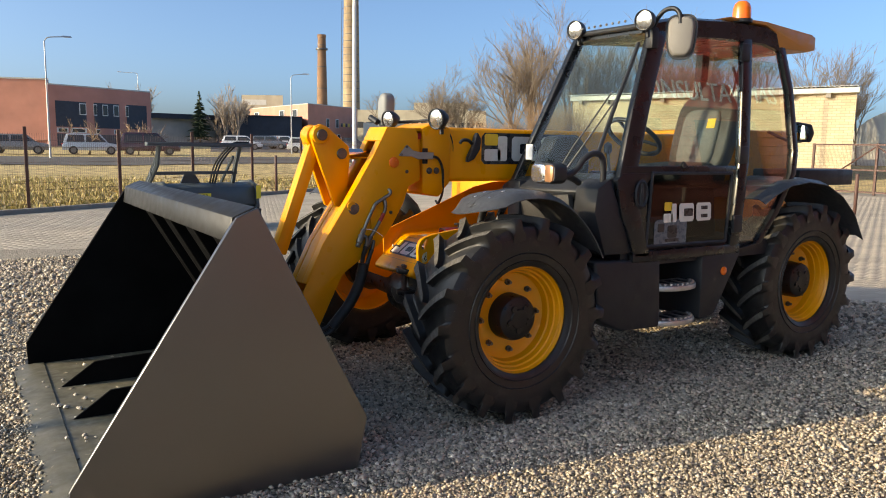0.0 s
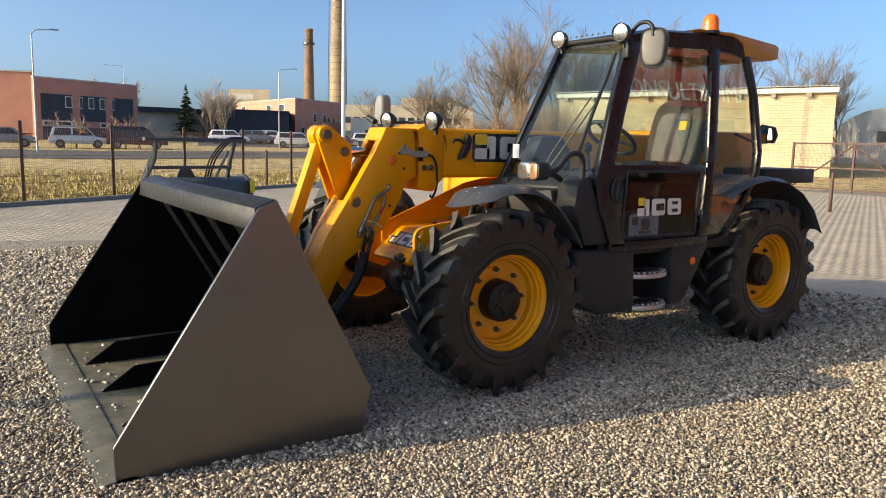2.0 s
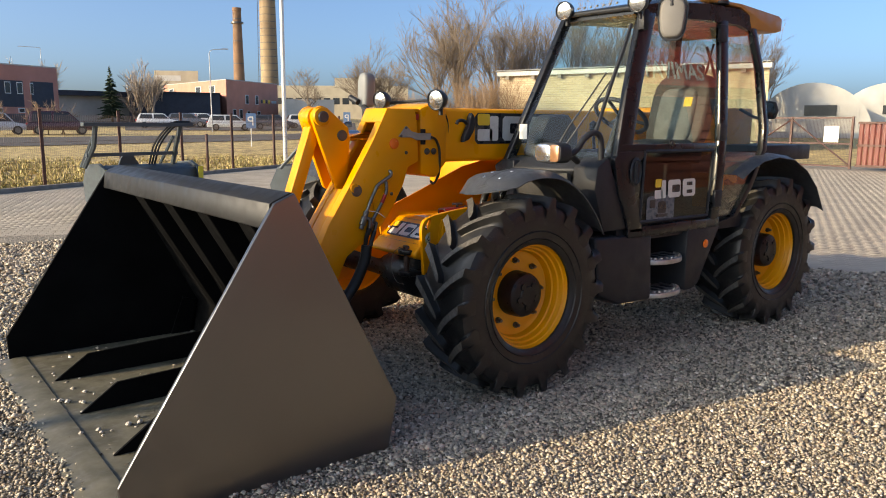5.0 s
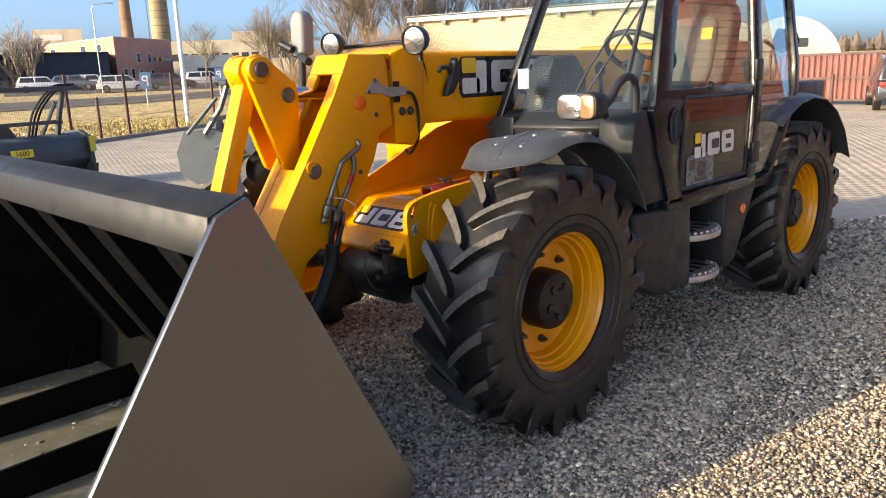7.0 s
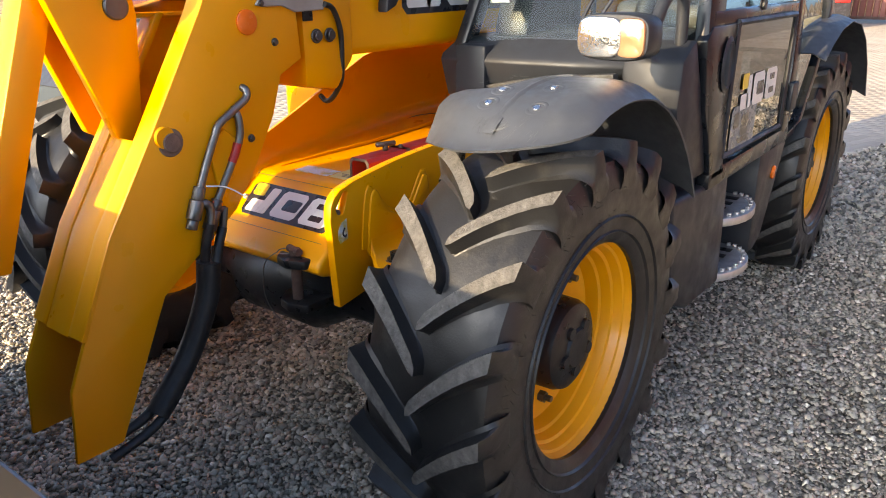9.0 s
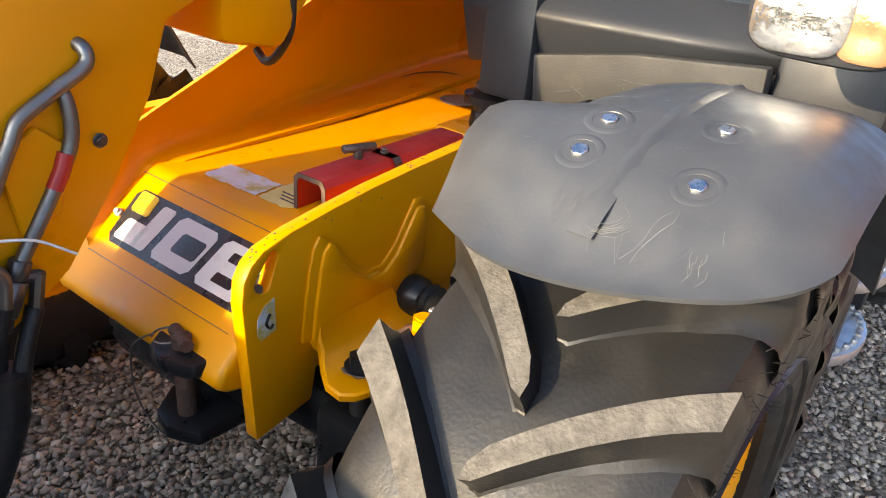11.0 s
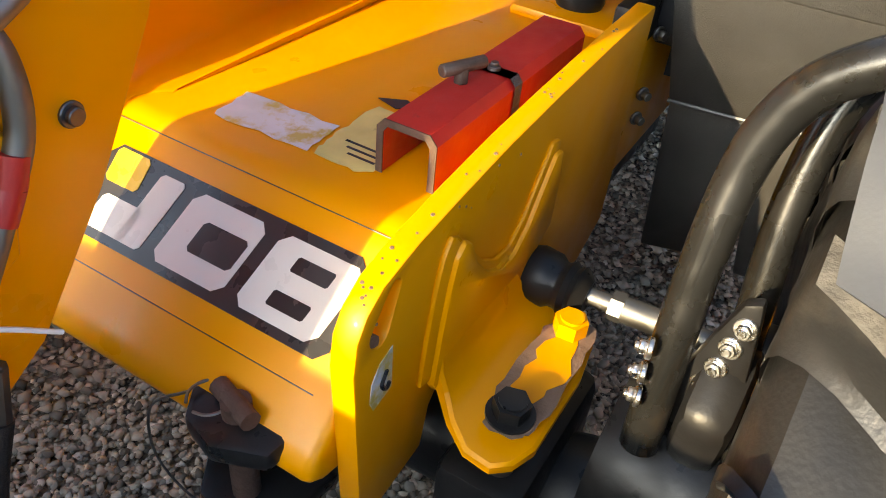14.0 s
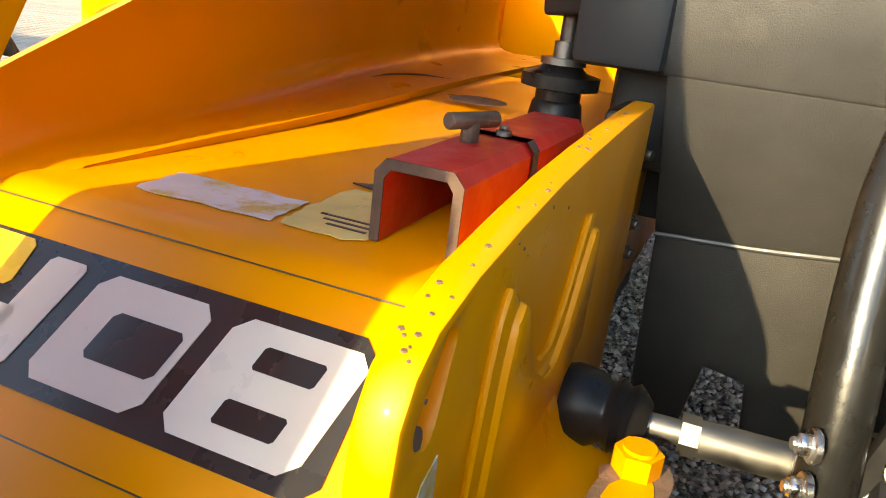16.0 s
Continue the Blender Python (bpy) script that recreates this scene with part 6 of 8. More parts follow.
# plate details: bent bracket with its web, pressed steps, sticker
WEB = [(0.150, 0.79), (0.143, 0.86), (0.133, 0.93), (0.124, 0.965), (0.110, 0.978), (0.094, 0.968), (0.075, 0.93), (0.042, 0.893), (0.0, 0.868), (-0.035, 0.866), (-0.068, 0.893), (-0.098, 0.94), (-0.122, 0.975), (-0.145, 0.972), (-0.152, 0.93), (-0.150, 0.85), (-0.12, 0.835), (-0.09, 0.81), (-0.08, 0.77), (0.14, 0.77)]
bm = B()
prism(bm, WEB, 'y', YO - 0.001, YO + 0.014)
bev(bm, 0.006, 2)
part("bracket_web", bm, M_YEL, ch)
bm = B()
prism(bm, [(x * 1.0 + (0.020 if x > 0.09 else 0.004), z + (0.016 if x < 0.12 else 0.008)) for x, z in WEB[:15]] + [(-0.158, 0.86), (0.12, 0.79)], 'y', YO - 0.001, YO + 0.007)
bev(bm, 0.005, 2)
part("web_step", bm, M_YEL, ch)
bm = B()
prism(bm, [(0.226, 0.914), (0.224, 0.852), (0.256, 0.843), (0.263, 0.86), (0.261, 0.885), (0.248, 0.905)], 'y', YO + 0.0003, YO + 0.0012)
part("plate_sticker", bm, M_STICKER, ch, "worn white warning sticker", smooth=False)
bm = B()
tube(bm, [(0.236, YO + 0.0015, 0.888), (0.244, YO + 0.0015, 0.872), (0.236, YO + 0.0015, 0.860), (0.230, YO + 0.0015, 0.866)], 0.003, 6)
part("sticker_hook", bm, M_DECALBLK, ch)
bm = B()
cyl(bm, (0.258, YO - 0.025, 0.935), (0.258, YO - 0.003, 0.935), 0.013, n=14)
part("slot_plug", bm, M_RUSTEDGE, ch)
rows = []
for y, z, xa, xb in ((0.4785, 0.875, 0.134, -0.02), (0.480, 0.84, 0.139, -0.05), (0.485, 0.805, 0.141, -0.07), (0.495, 0.78, 0.142, -0.085), (0.515, 0.763, 0.160, -0.092), (0.545, 0.757, 0.182, -0.096), (0.58, 0.757, 0.186, -0.094), (0.60, 0.757, 0.168, -0.075), (0.612, 0.757, 0.135, 0.0)):
    rows.append([(xb + (xa - xb) * k / 6, y, z) for k in range(7)])
bm = B()
sheet(bm, rows, -0.0185)
bev(bm, 0.004, 1, 50)
part("axle_bracket", bm, M_YEL, ch, "yellow bracket with worn paint under its bolts")
ZB = 0.7755
rr2 = random.Random(3)
ring = []
for k in range(40):
    a = 2 * math.pi * k / 40
    c, q = math.cos(a), math.sin(a)
    ring.append((0.038 + 0.118 * math.copysign(abs(c) ** 0.6, c) + rr2.uniform(-0.004, 0.004), 0.573 + 0.035 * math.copysign(abs(q) ** 0.6, q) + rr2.uniform(-0.003, 0.003)))
bm = B()
prism(bm, ring, 'z', ZB, ZB + 0.001)
part("bare_patch", bm, M_RUSTEDGE, ch, smooth=False)
bm = B()
ring = [(0.035 + 0.085 * math.cos(2 * math.pi * k / 26) * (1 + rr2.uniform(-0.22, 0.15)), 0.573 + 0.027 * math.sin(2 * math.pi * k / 26) * (1 + rr2.uniform(-0.45, 0.2))) for k in range(26)]
prism(bm, ring, 'z', ZB + 0.0012, ZB + 0.002)
part("left_paint", bm, M_YEL2, ch, smooth=False)
bm = B()
cyl(bm, (0.123, 0.57, ZB), (0.123, 0.57, ZB + 0.005), 0.030, n=24)
cyl(bm, (0.123, 0.57, ZB + 0.005), (0.123, 0.57, ZB + 0.024), 0.023, n=6, turn=0.3)
cyl(bm, (0.123, 0.57, ZB + 0.024), (0.123, 0.57, ZB + 0.027), 0.017, n=18)
part("bracket_bolt", bm, M_HUB, ch, "large dark hex bolt")
bm = B()
cyl(bm, (-0.046, 0.57, ZB), (-0.046, 0.57, ZB + 0.024), 0.023, n=6, turn=0.1)
cyl(bm, (-0.046, 0.57, ZB + 0.024), (-0.046, 0.57, ZB + 0.028), 0.016, n=18)
part("bracket_bolt", bm, M_YEL2, ch, "large painted hex bolt")
for x in (0.123, -0.046):
    bm = B()
    cyl(bm, (x, 0.57, 0.48), (x, 0.57, 0.745), 0.019, n=14)
    part("clamp_stud", bm, M_DSTEEL, ch)
bm = B()
prism(bm, [(0.17, 0.50), (0.17, 0.62), (-0.1, 0.62), (-0.1, 0.50)], 'z', 0.48, 0.68)
bev(bm, 0.02, 2)
part("axle_saddle", bm, M_HUB, ch)
# steering rod with rubber boot
bm = B()
lathe(bm, [(0.0, 0.0), (0.036, 0.004), (0.042, 0.02), (0.040, 0.045), (0.033, 0.055), (0.033, 0.06), (0.039, 0.068), (0.033, 0.076), (0.038, 0.084), (0.031, 0.092), (0.022, 0.10), (0.0, 0.10)], (-0.105, 0.47, 0.795), (0.02, 1, 0.0), n=24, closed=False)
part("rubber_boot", bm, M_HUB, ch, "black rubber ball-joint boot")
bm = B()
cyl(bm, (-0.105, 0.56, 0.795), (-0.108, 0.60, 0.795), 0.013, n=16)
cyl(bm, (-0.108, 0.60, 0.795), (-0.109, 0.618, 0.795), 0.021, n=6)
cyl(bm, (-0.109, 0.618, 0.795), (-0.115, 0.70, 0.795), 0.019, n=18)
cyl(bm, (-0.115, 0.70, 0.795), (-0.116, 0.76, 0.797), 0.015, n=16)
part("track_rod", bm, M_STEEL, ch, "zinc plated track rod")
# mudguard stays, their plate and bolts
M_STAY = mat("glossy_black_tube", (0.011, 0.011, 0.0105), 0.27, spec=0.5, var=0.3, scale=8, bump=0.03, bscale=90, dark=(0.05, 0.036, 0.022), mask=(0.58, 0.8), mscale=14)
bm = B()
tube(bm, [(0.078, 0.715, 0.775), (0.066, 0.71, 0.87), (0.046, 0.706, 0.96), (0.022, 0.704, 1.04), (0.006, 0.706, 1.10), (-0.002, 0.716, 1.155), (-0.004, 0.742, 1.205), (0.0, 0.79, 1.245), (0.006, 0.86, 1.28)], 0.0225, 16)
part("mudguard_stay", bm, M_STAY, T, "glossy black bent tube mudguard stay")
bm = B()
tube(bm, [(0.0, 0.785, 0.80), (-0.03, 0.770, 0.93), (-0.07, 0.758, 1.06), (-0.10, 0.77, 1.17), (-0.11, 0.82, 1.245), (-0.11, 0.88, 1.285)], 0.02, 14)
part("mudguard_stay", bm, M_STAY, T, "glossy black bent tube mudguard stay")
bm = B()
prism(bm, [(0.715, 0.785), (0.722, 0.86), (0.742, 0.94), (0.757, 0.99), (0.775, 1.0), (0.782, 0.96), (0.79, 0.90), (0.81, 0.85), (0.85, 0.82), (0.85, 0.70), (0.78, 0.69), (0.735, 0.72)], 'x', 0.028, 0.046)
bev(bm, 0.005, 2)
part("stay_plate", bm, M_HUB, T)
for x, y, z in ((0.088, 0.690, 0.925), (0.092, 0.692, 0.893), (0.096, 0.696, 0.862), (0.048, 0.768, 0.965), (0.048, 0.762, 0.935), (0.048, 0.757, 0.903), (0.048, 0.75, 0.872)):
    bm = B()
    c, d = V(x, y, z), (V(0.25, -1, 0.0) if x > 0.06 else V(1, -0.15, 0.2)).normalized()
    cyl(bm, c - d * 0.004, c + d * 0.002, 0.0125, n=18)
    cyl(bm, c + d * 0.002, c + d * 0.010, 0.0088, n=6, turn=y * 40)
    cyl(bm, c + d * 0.010, c + d * 0.014, 0.005, n=12)
    bev(bm, 0.001, 1)
    part("stay_bolt", bm, M_ZINC, T, "zinc plated bolt")
for y, z in ((0.82, 0.79), (0.805, 0.73)):
    bolt("knuckle_bolt", T, (0.05, y, z), (1, 0, 0.1), 0.013, 0.012, M_HUB)
bm = B()
lathe(bm, [(0.0, -0.13), (0.11, -0.13), (0.12, -0.1), (0.13, 0.05), (0.0, 0.06)], (0, 0.80, 0.66), (0, 1, 0), n=24, closed=False)
part("wheel_reducer", bm, M_HUB, T)
bm = B()
prism(bm, [(0.06, 0.74), (0.10, 0.86), (0.02, 0.92), (-0.10, 0.86), (-0.12, 0.74)], 'y', 0.74, 0.80)
bev(bm, 0.02, 2)
part("steering_knuckle", bm, M_HUB, T)
bm = B()
lathe(bm, [(0.0, -0.025), (0.026, -0.025), (0.032, -0.015), (0.032, 0.02), (0.02, 0.03), (0.0, 0.03)], (-0.06, 0.80, 0.86), (0, 0, 1), n=20, closed=False)
bev(bm, 0.004, 1)
part("knuckle_eye", bm, M_HUB, T)
# towing clevis under the nose
M_RUST = mat("dark_rust", (0.075, 0.04, 0.028), 0.75, var=0.3, scale=30, bump=0.2, bscale=140)
cv = new("towing_clevis")
cv.parent = T
cv["label"] = "black towing clevis with a rusty pin"
for z in (0.775, 0.635):
    bm = B()
    prism(bm, [(0.22, 0.26), (0.30, 0.25), (0.36, 0.29), (0.375, 0.34), (0.35, 0.40), (0.22, 0.41)], 'z', z, z + 0.03)
    bev(bm, 0.008, 2)
    part("jaw", bm, M_HUB, cv)
bm = B()
box(bm, 0.20, 0.25, 0.26, 0.41, 0.635, 0.80)
bev(bm, 0.01, 2)
part("jaw_back", bm, M_HUB, cv)
bm = B()
cyl(bm, (0.325, 0.335, 0.63), (0.325, 0.335, 0.825), 0.017, n=16)
cyl(bm, (0.315, 0.30, 0.818), (0.335, 0.365, 0.822), 0.012, n=10)
part("clevis_pin", bm, M_RUST, cv, "rusty clevis pin")
bm = B()
tube(bm, [(0.33 + 0.025 * math.cos(a), 0.30 + 0.025 * math.sin(a), 0.812) for a in [2 * math.pi * k / 10 for k in range(10)]], 0.002, 6)
part("pin_ring", bm, M_STEEL, cv)
bm = B()
tube(bm, [(0.335, 0.275, 0.81), (0.35, 0.22, 0.76), (0.345, 0.20, 0.65), (0.335, 0.24, 0.58), (0.32, 0.30, 0.57)], 0.0018, 6)
part("pin_wire", bm, M_STEEL, cv)
# moulded liner panel behind the wheel
def liner_x(z):
    return float(np.interp(z, [0.40, 0.85, 1.112, 1.30], [-0.79, -0.665, -0.515, -0.475]))


def panel_poly(pts, name, th, lift):
    bm = B()
    a = [V(liner_x(z) + lift - 0.3 * max(0.0, y - 0.78) ** 2, y, z) for y, z in pts]
    hull(bm, a, [V(q.x - th, q.y, q.z) for q in a])
    bev(bm, 0.006, 2)
    part(name, bm, M_LINER, cab)


M_LINER = mat("scuffed_black_liner", (0.043, 0.042, 0.040), 0.55, var=0.25, scale=5, bump=0.25, bscale=420, dark=(0.075, 0.07, 0.06), mask=(0.6, 0.8), mscale=9, spec=0.35)
panel_poly([(0.474, 1.115), (0.95, 1.115), (0.95, 0.886), (0.81, 0.878), (0.65, 0.858), (0.490, 0.847)], "arch_liner", 0.04, 0.004)
panel_poly([(0.337, 1.112), (0.475, 1.112), (0.95, 1.112), (0.95, 1.296), (0.70, 1.272), (0.43, 1.218), (0.35, 1.188)], "arch_liner", 0.04, 0.0045)
panel_poly([(0.492, 0.842), (0.65, 0.852), (0.81, 0.872), (0.95, 0.88), (0.95, 0.50), (0.74, 0.455), (0.712, 0.45), (0.695, 0.585), (0.62, 0.60), (0.60, 0.455), (0.50, 0.43)], "arch_liner_skirt", 0.04, 0.0)
bm = B()
tube(bm, [(liner_x(z) + 0.003, y, z) for y, z in ((0.490, 0.845), (0.65, 0.856), (0.81, 0.876), (0.94, 0.884))], 0.005, 8)
part("liner_lip", bm, M_FEND, cab)
quick("liner_top", cab, M_BLK, (-0.64, 0.34, 1.115), (-0.475, 0.47, 1.36), 0.012)
for z in (0.985, 0.87, 0.82):
    bolt("frame_bolt", T, (-0.60, 0.455, z), (0.6, 1, 0), 0.009, 0.014, M_STEEL)
# round gauge behind the liner's corner
bm = B()
lathe(bm, [(0.0, 0.0), (0.032, 0.0), (0.034, 0.004), (0.038, 0.004), (0.038, -0.02), (0.0, -0.02)], (-0.745, 0.408, 1.078), (1, 0.05, 0.12), n=32, closed=False)
gauge = part("gauge", bm, M_BLK, ch, "round black dial gauge")
bm = B()
for k in range(9):
    a = radians(-30 + 30 * k)
    cyl(bm, (-0.7435 - 0.003 * math.sin(a), 0.408 + 0.022 * math.cos(a), 1.078 + 0.022 * math.sin(a)), (-0.7435 - 0.003 * math.sin(a), 0.408 + 0.029 * math.cos(a), 1.078 + 0.029 * math.sin(a)), 0.0012, n=4)
part("dial_mark", bm, M_WHITE, gauge)
quick("frame_rail", ch, M_HUB, (-0.90, 0.40, 0.66), (-0.48, 0.437, 1.05), 0.01)

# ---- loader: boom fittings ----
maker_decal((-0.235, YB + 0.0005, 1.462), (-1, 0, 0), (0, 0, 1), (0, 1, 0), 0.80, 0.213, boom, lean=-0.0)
bm = B()
lathe(bm, [(0.0, 0.0), (0.034, 0.0), (0.034, 0.006), (0.028, 0.008), (0.0, 0.008)], (0.455, YA + 0.016, 1.474), (0, 1, 0), n=24, closed=False)
part("side_reflector", bm, M_ORANGE, boom, "round orange reflector")
for x, z, r in ((0.733, 1.189, 0.026), (0.36, 1.415, 0.008), (0.475, 1.157, 0.008)):
    bolt("head_bolt", boom, (x, YA + 0.016, z), (0, 1, 0), r, 0.006, M_RUSTEDGE if r > 0.02 else M_DSTEEL, 20)
for x in (0.19, 0.135):
    bolt("collar_bolt", boom, (x, YB + 0.02, 1.42), (0, 1, 0), 0.015, 0.01, M_DSTEEL, 12)
# grey hose bracket
M_DULL = mat("dull_grey_steel", (0.30, 0.29, 0.26), 0.55, metal=0.3, var=0.15, scale=12)
bm = B()
prism(bm, [(0.425, 1.517), (0.367, 1.585), (0.355, 1.58), (0.32, 1.55), (0.275, 1.54), (0.165, 1.538), (0.165, 1.495), (0.28, 1.493), (0.33, 1.512), (0.40, 1.512)], 'y', YA + 0.018, YA + 0.026)
bev(bm, 0.003, 1)
part("hose_bracket", bm, M_DULL, boom, "grey steel hose bracket")
for x, z in ((0.405, 1.522), (0.366, 1.572)):
    bolt("bracket_rivet", boom, (x, YA + 0.026, z), (0, 1, 0), 0.006, 0.005, M_DSTEEL)
quick("bracket_block", boom, M_HUB, (0.205, YB + 0.02, 1.465), (0.245, YA + 0.017, 1.565), 0.006)
bm = B()
tube(bm, [(0.17, 0.375, 1.512), (0.125, 0.365, 1.495), (0.088, 0.355, 1.43), (0.078, 0.345, 1.34), (0.072, 0.33, 1.27), (0.062, 0.28, 1.215), (0.05, 0.235, 1.196), (0.042, 0.20, 1.21)], 0.0085, 10)
part("cable", bm, M_HOSE, boom)
bm = B()
tube(bm, [(0.17, 0.40, 1.73), (0.075, 0.345, 1.70), (0.015, 0.335, 1.645), (-0.005, 0.33, 1.55), (0.035, 0.33, 1.44), (0.065, 0.335, 1.34), (0.072, 0.33, 1.28)], 0.0055, 8)
part("cable", bm, M_HOSE, boom)
# steel pipes on the head
pipes = new("pipe_group")
pipes.parent = boom
pipes.location = (0.03, 0.0, -0.035)
pipes["label"] = "steel hydraulic pipes, fittings and black hoses"
ya = YA + 0.03
for pts, lab in (([(0.47, YA - 0.03, 1.335), (0.458, ya - 0.01, 1.335), (0.46, ya, 1.31), (0.51, ya, 1.28), (0.56, ya, 1.25), (0.578, ya, 1.22), (0.61, ya, 1.16), (0.642, ya, 1.09)], "bent steel hydraulic pipe"),
                 ([(0.50, YA - 0.03, 1.285), (0.497, ya - 0.012, 1.28), (0.492, ya, 1.25), (0.497, ya, 1.20), (0.53, ya, 1.14), (0.565, ya, 1.085), (0.592, ya, 1.045)], "bent steel hydraulic pipe")):
    bm = B()
    tube(bm, pts, 0.011, 12, 6)
    part("hydraulic_pipe", bm, M_STEEL, pipes, lab)
bm = B()
cyl(bm, (0.505, ya + 0.0, 1.19), (0.515, ya, 1.165), 0.0125, n=12)
cyl(bm, (0.515, ya, 1.165), (0.53, ya, 1.14), 0.0125, n=12)
part("red_tag", bm, M_RED, pipes)
for p, q, r, m in (((0.642, ya, 1.095), (0.655, ya, 1.06), 0.017, M_STEEL), ((0.655, ya, 1.06), (0.675, ya, 1.01), 0.021, M_STEEL), ((0.675, ya, 1.01), (0.685, ya, 0.985), 0.016, M_STEEL), ((0.592, ya, 1.048), (0.605, ya, 1.02), 0.016, M_DSTEEL), ((0.605, ya, 1.02), (0.63, ya, 0.97), 0.02, M_DSTEEL), ((0.63, ya, 0.97), (0.638, ya, 0.945), 0.016, M_DSTEEL)):
    bm = B()
    cyl(bm, p, q, r, n=12)
    bev(bm, 0.002, 1)
    part("pipe_fitting", bm, m, pipes)
bm = B()
tube(bm, [(0.662, ya, 1.045), (0.64, ya + 0.01, 1.05), (0.625, ya + 0.01, 1.03), (0.63, ya + 0.01, 0.985)], 0.012, 10)
part("elbow_fitting", bm, M_STEEL, pipes)
bm = B()
cyl(bm, (0.60, ya, 1.02), (0.57, ya, 1.015), 0.009, n=8)
cyl(bm, (0.572, ya, 1.02), (0.585, ya, 0.96), 0.011, n=8)
part("tee_fitting", bm, M_DSTEEL, pipes)
for k, pts in enumerate(([(0.63, ya + 0.01, 0.99), (0.645, ya, 0.93), (0.652, ya - 0.01, 0.86), (0.67, ya - 0.01, 0.78), (0.74, ya - 0.02, 0.64), (0.86, ya - 0.03, 0.50), (1.0, ya - 0.05, 0.45)], [(0.585, ya, 0.965), (0.61, ya + 0.005, 0.91), (0.63, ya + 0.01, 0.85), (0.655, ya + 0.015, 0.77), (0.73, ya, 0.62), (0.85, ya, 0.48), (1.0, ya - 0.02, 0.42)])):
    bm = B()
    tube(bm, pts, 0.014, 10)
    part("hydraulic_hose", bm, M_HOSE, pipes)
bm = B()
tube(bm, [(0.645, ya + 0.002, 0.88), (0.663, ya, 0.78), (0.735, ya - 0.01, 0.63), (0.855, ya - 0.015, 0.49)], 0.034, 12)
part("hose_sleeve", bm, M_HOSE, pipes, "black fabric hose sleeve")
bm = B()
tube(bm, [(0.635, ya + 0.02, 1.098), (0.58, ya + 0.03, 1.085), (0.53, ya + 0.04, 1.05)], 0.0022, 6)
part("cable_tie", bm, M_WHITE, pipes, "white cable tie tail")
bm = B()
prism(bm, [(0.60, 1.20), (0.54, 1.235), (0.50, 1.20), (0.52, 1.10), (0.58, 1.07)], 'y', YA + 0.016, YA + 0.026)
bev(bm, 0.003, 1)
part("pipe_mount", bm, M_YEL, pipes)


def work_lamp(name, at, aim, r, parent, oval=1.0):
    l = new(name)
    l.parent = parent
    at, d = Vector(at), Vector(aim).normalized()
    u, w = basis(d)
    bm = B()
    lathe(bm, [(0.0, -0.09), (r * 0.5, -0.085), (r * 0.92, -0.045), (r * 1.06, -0.005), (r * 1.06, 0.008), (r * 0.97, 0.012), (r * 0.95, 0.0), (0.0, -0.01)], at, d, n=28, closed=False)
    o = part("housing", bm, M_BLK, None)
    o.parent = l
    bm = B()
    lathe(bm, [(r * 0.94, 0.004), (r * 0.6, 0.010), (0.0, 0.012), (0.0, -0.006), (r * 0.94, -0.006)], at, d, n=28, closed=False)
    o = part("lens", bm, M_LENS, None, "clear ribbed lamp lens")
    o.parent = l
    bm = B()
    cyl(bm, at - d * 0.05, at - d * 0.05 + V(0, 0, -0.10), 0.014, n=8)
    o = part("lamp_bracket", bm, M_HUB, None)
    o.parent = l
    return l


work_lamp("boom_lamp", (0.135, 0.395, 1.747), (0.9, 0.25, -0.12), 0.062, T)
work_lamp("boom_lamp", (0.15, -0.22, 1.757), (0.9, 0.25, -0.1), 0.058, T)
bm = B()
tube(bm, [(0.09, -0.22, 1.74), (-0.02, -0.12, 1.75), (-0.04, 0.05, 1.755), (-0.02, 0.2, 1.745), (0.06, 0.34, 1.735)], 0.01, 8)
part("lamp_cable", bm, M_HOSE, T)
# fuse-box like black lever on the boom side
bm = B()
prism(bm, [(-0.165, 1.675), (-0.195, 1.63), (-0.185, 1.56), (-0.14, 1.495), (-0.09, 1.475), (-0.095, 1.51), (-0.135, 1.585), (-0.15, 1.65)], 'y', YB + 0.015, YB + 0.06)
bev(bm, 0.008, 2)
part("boom_sensor", bm, M_BLK, boom, "black angled sensor cover")
bm = B()
tube(bm, [(-0.12, YB + 0.05, 1.60), (-0.07, YB + 0.08, 1.62), (-0.02, YB + 0.09, 1.62), (0.0, YB + 0.09, 1.60)], 0.011, 8)
part("sensor_arm", bm, M_BLK, boom)
quick("red_lock", boom, M_RED, (0.243, 0.08, 1.622), (0.30, 0.343, 1.662), 0.006)
# far mirror, intake
bm = B()
prism(bm, [(-1.20, 1.73), (-1.065, 1.73), (-1.05, 1.96), (-1.085, 2.01), (-1.155, 2.005), (-1.19, 1.94)], 'x', -0.36, -0.255)
bev(bm, 0.03, 3)
part("far_mirror", bm, mat("weathered_grey_plastic", (0.20, 0.21, 0.21), 0.6, var=0.1), T, "grey back of the far mirror")
for p, q in (((-0.30, -1.13, 1.75), (-0.30, -1.17, 1.35)), ((-0.23, -1.13, 1.77), (-0.21, -1.22, 1.81)), ((-0.26, -1.09, 1.73), (-0.22, -0.95, 1.69))):
    bm = B()
    cyl(bm, p, q, 0.025, n=10)
    part("mirror_arm", bm, M_BLK, T)

